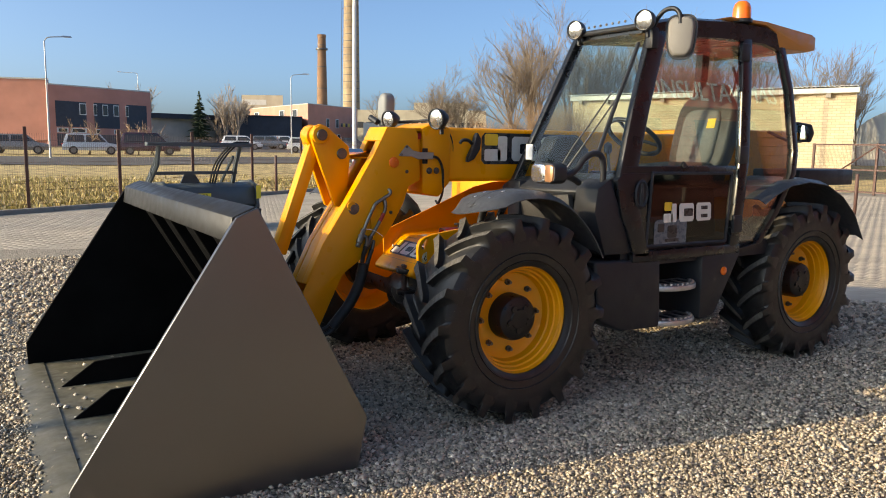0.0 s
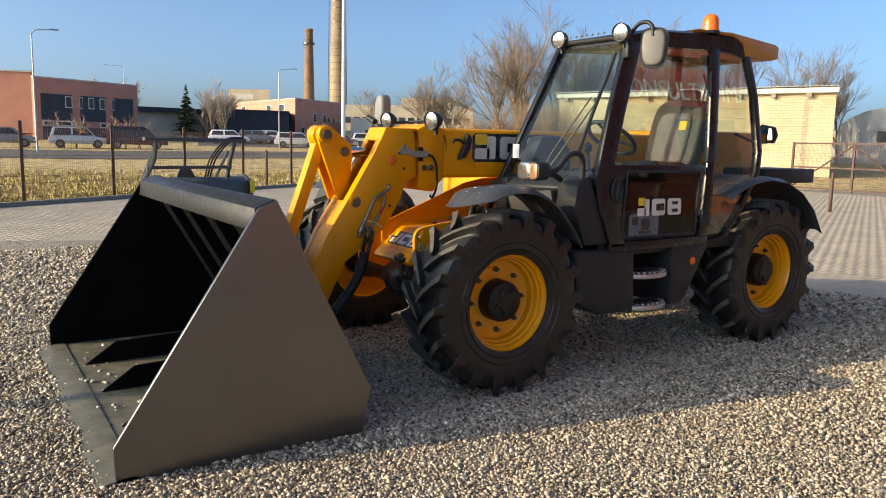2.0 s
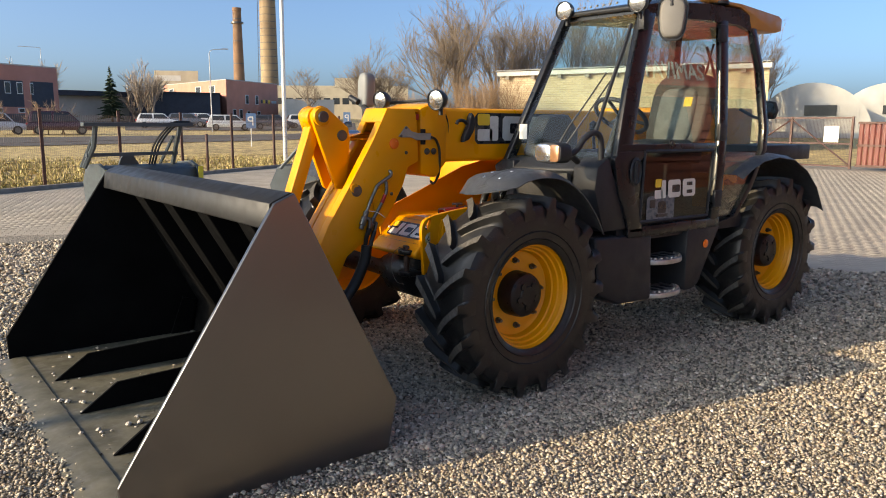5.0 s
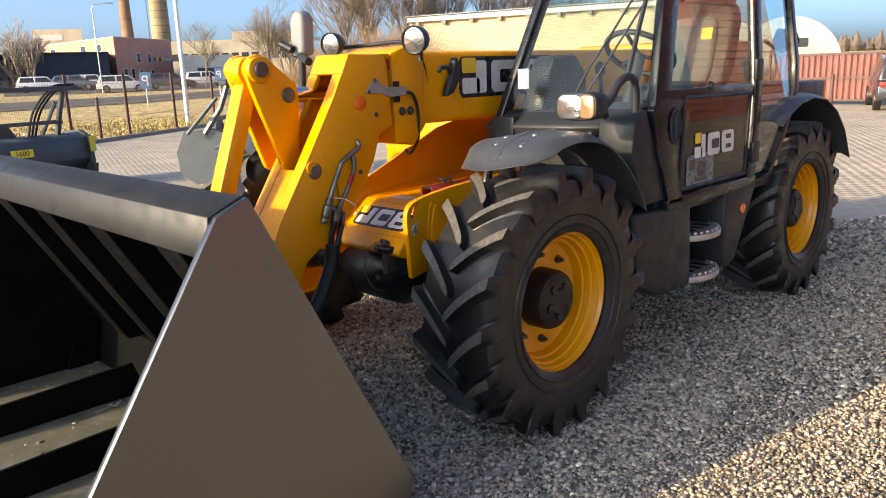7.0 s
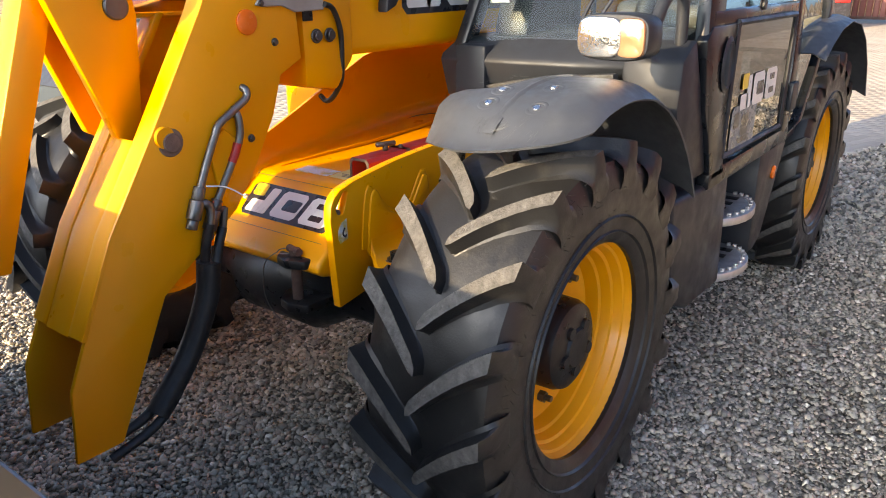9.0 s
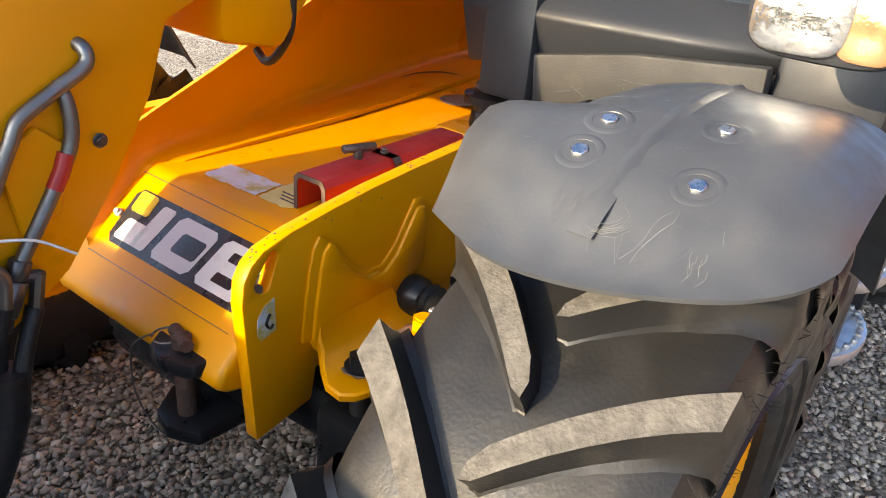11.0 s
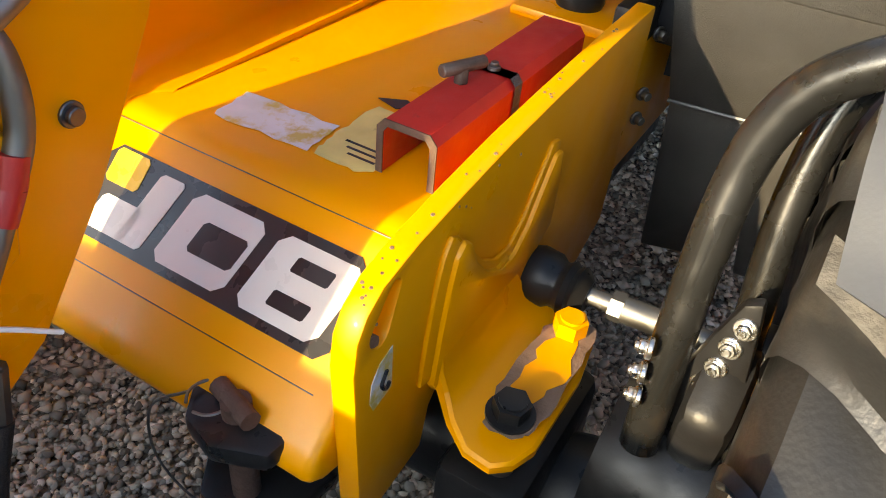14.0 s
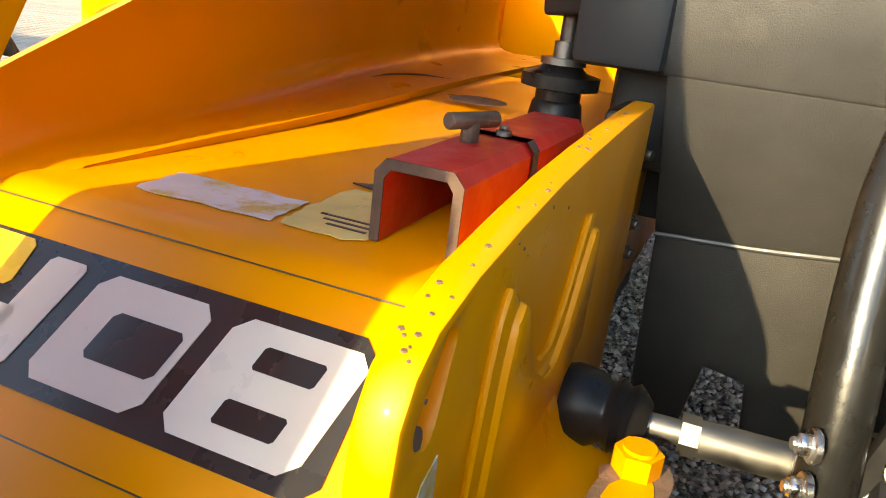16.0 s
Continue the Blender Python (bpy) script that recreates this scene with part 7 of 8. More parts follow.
# ---- loader: cab fittings ----
# mudguard bolts in dimples, crease
M_SCUFF = mat("pale_scuffed_plastic", (0.16, 0.16, 0.155), 0.7, var=0.3, scale=60)
for x, y in ((0.204, 0.944), (0.142, 0.945), (0.205, 1.08), (0.10, 1.065)):
    z, sl = crown_soft(x) + 0.0062, (crown_soft(x - 0.02) - crown_soft(x + 0.02)) / 0.04
    bm = B()
    lathe(bm, [(0.036, -0.004), (0.029, -0.0004), (0.024, 0.0006), (0.0195, 0.0002), (0.0175, -0.003), (0.0, -0.003), (0.0, -0.007), (0.036, -0.007)], (x, y, z), (sl, 0, 1), n=28, closed=False)
    part("dimple_ring", bm, M_FEND, T)
    bm = B()
    up = V(sl, 0, 1).normalized()
    c = V(x, y, z)
    cyl(bm, c - up * 0.003, c - up * 0.001, 0.0155, n=24)
    cyl(bm, c - up * 0.001, c + up * 0.003, 0.0105, n=6, turn=0.4 + 9 * x)
    bev(bm, 0.001, 1)
    part("guard_bolt", bm, M_ZINC, T, "zinc plated bolt")
bm = B()
ridge = [(x, 1.0 + 0.02 * (0.3 - x)) for x in (0.29, 0.27, 0.25, 0.20, 0.15, 0.10, 0.05, 0.0, -0.06, -0.12)]
sheet(bm, [[(x, y + w, crown_soft(x) + (0.002 if x > 0.28 else 0.0046) + h * (0.1 if x > 0.28 else 0.35 if x > 0.26 else 0.7 if x > 0.22 else 1.0)) for w, h in ((-0.014, 0.0), (-0.008, 0.0020), (-0.002, 0.0050), (0.003, 0.0050), (0.007, 0.0016), (0.014, 0.0))] for x, y in ridge], 0.001)
part("guard_crease", bm, M_FEND, T)
# fine scratches: straight ones all over, a swirl and two long runs near the front edge
bm = B()


def scratch(pts, r=0.00028):
    tube(bm, [(x, y, crown_soft(x) + 0.0060) for x, y in pts], r * 0.5, 3, 1)


rk = random.Random(12)
for k in range(70):
    x, y, a, ln = rk.uniform(0.02, 0.29), rk.uniform(0.85, 1.13), rk.gauss(0.9, 0.7), rk.uniform(0.006, 0.035)
    bend = rk.gauss(0, 0.12)
    scratch([(x + ln * q * math.cos(a + bend * q), y + ln * q * math.sin(a + bend * q)) for q in (0, 0.35, 0.7, 1.0)], rk.uniform(0.00014, 0.0003))
for k in range(15):
    o_ = rk.gauss(0, 0.0035)
    scratch([(0.262 + 0.022 * math.sin(a) + o_ + rk.gauss(0, 0.0006), 1.012 + (0.030 + o_) * math.cos(a) + rk.gauss(0, 0.0006)) for a in [rk.uniform(0.0, 0.6) + 0.33 * q for q in range(5)]], 0.00025)
for k in range(14):
    x, y = 0.255 + rk.gauss(0, 0.006), 0.965 + rk.uniform(-0.012, 0.016)
    scratch([(x, y), (x + 0.012, y + rk.gauss(0, 0.001)), (x + rk.uniform(0.018, 0.035), y + rk.gauss(0, 0.002))], 0.00025)
for y in (1.052, 1.060):
    scratch([(0.300 - 0.012 * q, y + 0.004 * q + rk.gauss(0, 0.0015)) for q in range(6)], 0.0004)
for k in range(9):
    x, y = 0.275 + rk.gauss(0, 0.012), 1.115 + rk.gauss(0, 0.006)
    scratch([(x, y), (x + 0.006, y + rk.gauss(0, 0.002)), (x + 0.014, y + rk.gauss(0, 0.003))], 0.0004)
ob = part("scuffing", bm, M_SCUFF, T)
tagged(ob, kind="stuff")
# headlight glass and amber part
M_AMBER = mat("clear_amber_lens", (0.46, 0.24, 0.12), 0.15, metal=0.5, var=0.15, scale=26, bump=0.12, bscale=90, coat=1.0)
bm = B()
prism(bm, lobe(0.984, 1.113, 1.379, 1.485), 'x', -0.18, -0.158)
bev(bm, 0.008, 2)
part("headlight_lens", bm, M_LENS, T, "clear headlight lens")
bm = B()
prism(bm, lobe(1.095, 1.176, 1.381, 1.483), 'x', -0.182, -0.162)
bev(bm, 0.008, 2)
part("indicator_lens", bm, M_AMBER, T, "amber indicator lens")
bm = B()
tube(bm, [(-0.24, 1.10, 1.415), (-0.34, 1.10, 1.42), (-0.41, 1.10, 1.455), (-0.46, 1.10, 1.51), (-0.53, 1.10, 1.545), (-0.59, 1.10, 1.54), (-0.62, 1.10, 1.49), (-0.625, 1.10, 1.35)], 0.019, 12)
part("grab_rail", bm, M_BLK, cab, "black bent grab rail")
# roof lamps, lamp bar, beacon
work_lamp("roof_lamp", (-0.90, 0.49, 2.37), (1, 0.25, -0.1), 0.06, cab)
work_lamp("roof_lamp", (-0.90, 1.11, 2.355), (1, 0.25, -0.1), 0.06, cab)
bm = B()
cyl(bm, (-0.95, 0.44, 2.345), (-0.95, 1.12, 2.335), 0.018, n=10)
part("lamp_bar", bm, M_BLK, cab)
for k in range(9):
    bolt("lamp_bar_stud", cab, (-0.912, 0.5 + 0.055 * k, 2.372), (1, 0, 0.3), 0.006, 0.004, M_STEEL, 8)
bm = B()
lathe(bm, [(0.0, 2.62), (0.03, 2.618), (0.05, 2.60), (0.06, 2.57), (0.064, 2.50), (0.07, 2.495), (0.0, 2.495)], (-1.96, 1.0, -0.02), (0, 0, 1), n=28, closed=False)
part("beacon", bm, M_ORANGE, cab, "amber flashing beacon")
bm = B()
lathe(bm, [(0.0, 2.497), (0.072, 2.497), (0.072, 2.475), (0.0, 2.475)], (-1.96, 1.0, -0.02), (0, 0, 1), n=24, closed=False)
part("beacon_base", bm, M_BLK, cab)
# mirror
mr = new("door_mirror")
mr.parent = T
mr["label"] = "large grey-backed door mirror on a bent arm"
c0_ = Vector((-1.075, 1.25, 2.255))
mu = Vector((-0.55, 0.83, 0)).normalized()
mn = Vector((0.83, 0.55, 0.05)).normalized()


def ringpts(w, h, z, off, n=24, lean=0.0):
    o = []
    for k in range(n):
        a = 2 * math.pi * k / n
        cx = abs(math.cos(a)) ** 0.6 * math.copysign(1, math.cos(a)) * w
        cz = abs(math.sin(a)) ** 0.6 * math.copysign(1, math.sin(a)) * h
        o.append(c0_ + mu * (cx * (1 + 0.12 * cz / h)) + V(0, 0, cz) + mn * off)
    return o


bm = B()
hull(bm, ringpts(0.082, 0.125, 0, 0.0), ringpts(0.07, 0.11, 0, 0.035))
bev(bm, 0.01, 2, 40)
o = part("mirror_shell", bm, mat("dusty_grey_plastic", (0.17, 0.16, 0.145), 0.55, var=0.1), None)
o.parent = mr
bm = B()
hull(bm, ringpts(0.09, 0.134, 0, -0.012), ringpts(0.09, 0.134, 0, 0.008))
o = part("mirror_rim", bm, M_BLK, None)
o.parent = mr
bm = B()
hull(bm, ringpts(0.08, 0.122, 0, -0.014), ringpts(0.08, 0.122, 0, -0.0125))
o = part("mirror_glass", bm, M_MIRROR, None, "mirror glass")
o.parent = mr
bm = B()
tube(bm, [(-1.02, 1.06, 2.30), (-1.02, 1.10, 2.37), (-1.03, 1.15, 2.42), (-1.045, 1.21, 2.425), (-1.05, 1.25, 2.39), (-1.05, 1.26, 2.33)], 0.014, 10)
o = part("mirror_arm", bm, M_BLK, None)
o.parent = mr
quick("mirror_bracket", T, M_BLK, (-1.06, 1.03, 2.20), (-1.0, 1.09, 2.33), 0.01)
# wipers
for pts in ([(-0.54, 0.80, 1.44), (-0.60, 0.85, 1.58), (-0.666, 0.905, 1.704), (-0.77, 0.995, 1.916)], [(-0.55, 0.86, 1.45), (-0.64, 0.95, 1.64), (-0.745, 1.05, 1.86)]):
    bm = B()
    tube(bm, [Vector(p) + V(0.0, 0, 0.01) for p in pts], 0.006, 6)
    part("wiper_arm", bm, M_BLK, cab)
bm = B()
tube(bm, [(-0.925, 1.05, 2.23), (-0.85, 1.055, 2.065), (-0.75, 1.055, 1.856), (-0.614, 1.06, 1.556)], 0.013, 6)
part("wiper_blade", bm, M_BLK, cab)
quick("tax_disc", cab, M_WHITE, (-0.535, 0.46, 1.50), (-0.53, 0.53, 1.60), 0)
# seat
seat = new("operator_seat")
seat.parent = cab
seat["label"] = "grey padded operator seat"
seat.location = (-0.15, -0.12, 0.0)
M_SEATD = mat("dark_seat_vinyl", (0.04, 0.042, 0.042), 0.6, var=0.15, scale=12, bump=0.1, bscale=120)
for nm, pts, y0, y1, m in (("cushion", [(-1.40, 1.36), (-1.90, 1.30), (-1.92, 1.42), (-1.75, 1.49), (-1.43, 1.47)], 0.55, 1.0, M_SEATD), ("pedestal", [(-1.5, 0.95), (-1.9, 0.95), (-1.85, 1.32), (-1.55, 1.32)], 0.6, 0.95, M_BLK)):
    bm = B()
    prism(bm, pts, 'y', y0, y1)
    bev(bm, 0.03 if m is M_SEATD else 0.015, 3)
    o = part(nm, bm, m, None)
    o.parent = seat


def back_pad(name, y0, y1, z0, z1, x0, th, material, e):
    """A rounded upholstered pad, leaning back."""
    ring = lobe(y0, y1, z0, z1, 30, e)
    lean = 0.27
    bm = B()
    hull(bm, [V(x0 - lean * (z - 1.4), y, z) for y, z in ring], [V(x0 - th - lean * (z - 1.4), y, z) for y, z in ring])
    bev(bm, 0.03, 3, 50)
    o = part(name, bm, material, None)
    o.parent = seat


back_pad("backrest", 0.50, 1.02, 1.40, 1.99, -1.80, 0.13, M_SEATD, 0.5)
back_pad("backrest_pad", 0.60, 0.93, 1.46, 1.88, -1.765, 0.06, M_SEAT, 0.4)
back_pad("headrest", 0.66, 0.88, 1.93, 2.07, -1.81, 0.10, M_SEATD, 0.6)
bm = B()
hull(bm, [V(-1.765 + 0.003 - 0.27 * (z - 1.4), y, z) for y, z in ((0.84, 1.74), (0.91, 1.74), (0.91, 1.81), (0.84, 1.81))], [V(-1.768 - 0.27 * (z - 1.4), y, z) for y, z in ((0.84, 1.74), (0.91, 1.74), (0.91, 1.81), (0.84, 1.81))])
o = part("yellow_tag", bm, M_DECALYEL, None)
o.parent = seat
bm = B()
prism(bm, [(-0.60, 1.38), (-0.66, 1.56), (-0.72, 1.66), (-0.92, 1.67), (-1.02, 1.56), (-1.02, 1.36)], 'y', 0.41, 0.56)
bev(bm, 0.03, 2)
part("display_console", bm, M_BLK, cab)
# steering wheel and console
bm = B()
lathe(bm, [(0.19 + 0.016 * math.cos(a), 0.016 * math.sin(a)) for a in [2 * math.pi * k / 10 for k in range(10)]], (-1.22, 0.76, 1.66), (-0.6, 0, 0.8), n=36)
part("steering_wheel", bm, M_BLK, cab, "black steering wheel")
bm = B()
cyl(bm, (-1.22, 0.76, 1.65), (-1.0, 0.76, 1.15), 0.035, n=12)
for a in (0, 2.1, 4.2):
    cyl(bm, (-1.22, 0.76, 1.65), Vector((-1.22, 0.76, 1.66)) + Vector((0.8 * math.cos(a) * 0.19, math.sin(a) * 0.19, 0.6 * math.cos(a) * 0.19)), 0.012, n=6)
part("steering_column", bm, M_BLK, cab)
bm = B()
prism(bm, [(-0.62, 0.95), (-0.60, 1.38), (-0.85, 1.42), (-1.0, 1.36), (-0.95, 0.95)], 'y', 0.38, 1.08)
bev(bm, 0.03, 2)
part("dashboard", bm, M_BLK, cab)
quick("side_console", cab, M_BLK, (-1.95, 0.38, 0.95), (-1.15, 0.53, 1.42), 0.03)
bm = B()
cyl(bm, (-1.3, 0.46, 1.4), (-1.26, 0.48, 1.55), 0.012, n=8)
lathe(bm, [(0.0, -0.03), (0.03, 0.0), (0.028, 0.05), (0.0, 0.07)], (-1.26, 0.48, 1.56), (0.1, 0, 1), n=14, closed=False)
part("joystick", bm, M_BLK, cab)
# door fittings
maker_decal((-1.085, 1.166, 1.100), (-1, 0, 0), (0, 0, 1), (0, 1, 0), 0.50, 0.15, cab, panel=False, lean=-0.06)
# pale printed safety sheet in the foot of the door pane
so, su, sv, sn = (-1.02, 1.1655, 0.965), (-1, 0, 0), (0, 0, 1), (0, 1, 0)
block(so, su, sv, sn, 0.0, 0.30, 0.0, 0.17, 0.0, cab, M_SHEET, "safety_sheet", 0.0010)
block(so, su, sv, sn, 0.03, 0.09, 0.09, 0.145, 0.0, cab, M_DECALBLK, "sheet_mark", 0.0018)
block(so, su, sv, sn, 0.12, 0.21, 0.05, 0.13, 0.0, cab, M_DECALBLK, "sheet_mark", 0.0018)
block(so, su, sv, sn, 0.10, 0.23, 0.025, 0.045, 0.0, cab, M_DECALBLK, "sheet_mark", 0.0018)
bm = B()
lathe(bm, [(0.0, 0.0), (0.055, 0.0), (0.06, 0.004), (0.05, 0.012), (0.042, 0.002), (0.0, 0.0)], (-0.885, 1.168, 1.30), (0, 1, 0), n=28, closed=False)
for v in bm.verts:
    v.co.z = 1.30 + (v.co.z - 1.30) * 1.55
part("door_handle", bm, M_BLK, cab, "oval black recessed door handle")
bm = B()
cyl(bm, (-0.885, 1.17, 1.23), (-0.885, 1.17, 1.37), 0.014, n=8)
part("handle_grip", bm, M_BLK, cab)
bolt("door_lock", cab, (-1.272, 1.152, 1.478), (0, 1, 0), 0.018, 0.012, M_BLK, 16)
for z in (1.08, 1.55, 2.25):
    quick("door_hinge", cab, M_BLK, (-1.86 - 0.12 * (z - 1.08), ys(z) - 0.005, z - 0.06), (-1.77 - 0.12 * (z - 1.08), ys(z) + 0.02, z + 0.06), 0.006)
bm = B()
for a, b in (((-0.955, 0.97), (-1.72, 0.965)), ((-1.72, 0.965), (-1.75, 1.425)), ((-1.75, 1.425), (-0.98, 1.43)), ((-0.98, 1.43), (-0.955, 0.97))):
    cyl(bm, (a[0], 1.162, a[1]), (b[0], 1.162, b[1]), 0.012, n=6)
part("window_seal", bm, M_BLK, cab)
quick("paper_bag", cab, mat("pale_blue_plastic", (0.35, 0.40, 0.47), 0.6, var=0.1), (-1.30, 1.10, 1.01), (-1.0, 1.13, 1.15), 0.008)
quick("serial_sticker", cab, M_WHITE, (-1.86, 1.152, 1.15), (-1.80, 1.156, 1.20), 0)
quick("green_label", cab, M_STICKY, (-1.90, 1.145, 1.30), (-1.83, 1.149, 1.36), 0)
bm = B()
lathe(bm, [(0.0, 0.0), (0.030, 0.0), (0.030, 0.006), (0.024, 0.01), (0.0, 0.01)], (-1.72, 1.166, 0.758), (0, 1, 0), n=20, closed=False)
part("side_reflector", bm, M_ORANGE, T, "round orange side reflector")
# rear wiper, seen through the quarter glass
for pts, r in (([(-2.29, 0.55, 1.75), (-2.28, 0.70, 1.95), (-2.27, 0.78, 2.22)], 0.009), ([(-2.29, 0.75, 1.70), (-2.28, 0.80, 1.95), (-2.27, 0.72, 2.2)], 0.012)):
    bm = B()
    tube(bm, pts, r, 6)
    part("rear_wiper", bm, M_BLK, cab)
# steps: raised grip teeth round the tread
for z in (0.70, 0.47):
    for k in range(13):
        a = math.pi * k / 12
        x, y = -1.28 + 0.185 * math.cos(a), 1.09 + 0.105 * math.sin(a)
        quick("grip_tooth", T, M_GALV, (x - 0.008, y - 0.008, z), (x + 0.008, y + 0.008, z + 0.014), 0.002)
    for k in range(4):
        quick("step_slot", T, M_HUB, (-1.43 + 0.085 * k, 1.02, z - 0.004), (-1.385 + 0.085 * k, 1.12, z + 0.002), 0.002)
# rear mirror and tail bits
bm = B()
prism(bm, [(0.79, 1.66), (0.93, 1.65), (0.955, 1.72), (0.93, 1.79), (0.80, 1.815), (0.775, 1.74)], 'x', -3.0, -2.96)
bev(bm, 0.012, 2)
part("rear_mirror", bm, M_BLK, T, "black framed rear mirror")
bm = B()
prism(bm, [(0.80, 1.675), (0.92, 1.665), (0.94, 1.72), (0.92, 1.775), (0.81, 1.80), (0.79, 1.74)], 'x', -2.962, -2.957)
part("rear_mirror_glass", bm, M_MIRROR, T, "mirror glass")
bm = B()
tube(bm, [(-2.42, 0.95, 1.72), (-2.70, 0.93, 1.66), (-2.98, 0.86, 1.66)], 0.012, 8)
part("rear_mirror_arm", bm, M_BLK, T)
# loose stones on the bucket lip
rs = random.Random(77)
for k in range(26):
    x, y = rs.uniform(1.9, 2.32), rs.choice((-0.75, -0.3, 0.25)) + rs.gauss(0, 0.08)
    bm = B()
    bmesh.ops.create_icosphere(bm, subdivisions=1, radius=rs.uniform(0.008, 0.018))
    for v in bm.verts:
        v.co = Vector((v.co.x * rs.uniform(0.8, 1.3), v.co.y * rs.uniform(0.8, 1.2), v.co.z * 0.7)) + Vector((x, y, 0.038))
    me = finish("pebble", bm, M_STONE, False)
    tagged(new("pebble", me), "loose pale pebble on the bucket floor", "pebble", "pebbles in the bucket")

# moulding hairs on the front tyre's shoulder
rg = random.Random(41)
bm = B()
for k in range(230):
    a = rg.uniform(-1.25, 1.9)
    r, y = rg.choice(((0.40, 0.197), (0.46, 0.199), (0.50, 0.198), (0.52, 0.190), (0.535, 0.180)))
    r += rg.uniform(-0.012, 0.012)
    p = V(r * math.cos(a), YW + y - 0.002, R_T + r * math.sin(a))
    d = V(rg.gauss(0, 0.5) + 0.3 * math.cos(a), 1.0, rg.gauss(0, 0.5) + 0.3 * math.sin(a)).normalized()
    cyl(bm, p, p + d * rg.uniform(0.008, 0.022), 0.0007, 0.0004, n=3)
ob = part("moulding_hairs", bm, M_RUB, T)
tagged(ob, kind="stuff")

# ---- gravel stones near the loader ----
def stones(name, x0, x1, y0, y1, pitch, size, seed, label, facets=8):
    """Crushed stones on a shaken grid; 20 facets close by, 8 further off."""
    rs = np.random.RandomState(seed)
    bmi = bmesh.new()
    if facets == 20:
        bmesh.ops.create_icosphere(bmi, subdivisions=1, radius=1.0)
    else:
        for p in ((1, 0, 0), (0, 1, 0), (-1, 0, 0), (0, -1, 0), (0, 0, 1), (0, 0, -1)):
            bmi.verts.new(p)
        bmi.verts.ensure_lookup_table()
        for i in range(4):
            for k in (4, 5):
                bmi.faces.new((bmi.verts[i], bmi.verts[(i + 1) % 4], bmi.verts[k]) if k == 4 else (bmi.verts[(i + 1) % 4], bmi.verts[i], bmi.verts[k]))
        bmi.verts.index_update()
    base = np.array([v.co[:] for v in bmi.verts])
    faces = np.array([[v.index for v in f.verts] for f in bmi.faces])
    bmi.free()
    xs, ys_ = np.meshgrid(np.arange(x0, x1, pitch), np.arange(y0, y1, pitch))
    count = xs.size
    xs, ys_ = xs.ravel() + rs.uniform(-0.6, 0.6, count) * pitch, ys_.ravel() + rs.uniform(-0.6, 0.6, count) * pitch
    ok = inside(xs, ys_, GRAV)
    xs, ys_ = xs[ok], ys_[ok]
    count = len(xs)
    r = size * np.clip(np.exp(rs.normal(0, 0.28, count)), 0.55, 1.9)
    shapes = [base * (1 + 0.25 * rs.randn(len(base), 1)).clip(0.6, 1.45) * np.array([1.0, rs.uniform(0.6, 0.95), rs.uniform(0.45, 0.8)]) for k in range(32)]
    yaw, tip = rs.uniform(0, 6.283, count), rs.uniform(-0.6, 0.6, count)
    nv, nf = len(base), len(faces)
    vv = np.empty((count, nv, 3))
    pick = rs.randint(0, 32, count)
    lift = (0.010 * (np.sin(xs * 2.3 + 0.7) * np.cos(ys_ * 1.9) + np.sin(xs * 0.9 - ys_ * 1.4)) + 0.008).clip(0, 0.02)
    for k in range(32):
        idx = np.where(pick == k)[0]
        q = shapes[k][None] * r[idx, None, None]
        ct, st = np.cos(tip[idx])[:, None], np.sin(tip[idx])[:, None]
        x, z, y = q[..., 0] * ct + q[..., 2] * st, -q[..., 0] * st + q[..., 2] * ct, q[..., 1]
        cy, sy = np.cos(yaw[idx])[:, None], np.sin(yaw[idx])[:, None]
        vv[idx, :, 0] = x * cy - y * sy + xs[idx, None]
        vv[idx, :, 1] = x * sy + y * cy + ys_[idx, None]
        vv[idx, :, 2] = z + r[idx, None] * rs.uniform(-0.1, 0.85, len(idx))[:, None] + 0.4 * lift[idx, None]
    ff = (faces[None] + (np.arange(count) * nv)[:, None, None]).reshape(-1)
    me = bpy.data.meshes.new(name)
    me.vertices.add(count * nv)
    me.vertices.foreach_set("co", vv.reshape(-1))
    me.loops.add(len(ff))
    me.loops.foreach_set("vertex_index", ff.astype(np.int32))
    me.polygons.add(count * nf)
    me.polygons.foreach_set("loop_start", np.arange(0, len(ff), 3).astype(np.int32))
    me.update(calc_edges=True)
    me.materials.append(M_STONE2)
    ob = new(name, me)
    return tagged(ob, label, "gravel", kind="stuff")


def stone_ramp(t, source):
    """Grey, buff, pinkish and dark stones, picked by a random value."""
    cr = t.nodes.new("ShaderNodeValToRGB")
    els = cr.color_ramp.elements
    els[0].position, els[0].color = 0.0, (0.12, 0.10, 0.075, 1)
    els[1].position, els[1].color = 1.0, (0.90, 0.82, 0.68, 1)
    for pos, c in ((0.18, (0.27, 0.235, 0.185)), (0.4, (0.58, 0.50, 0.385)), (0.6, (0.40, 0.355, 0.285)), (0.78, (0.74, 0.635, 0.475)), (0.9, (0.52, 0.40, 0.295))):
        els.new(pos).color = (*c, 1)
    t.links.new(source, cr.inputs[0])
    return cr.outputs[0]


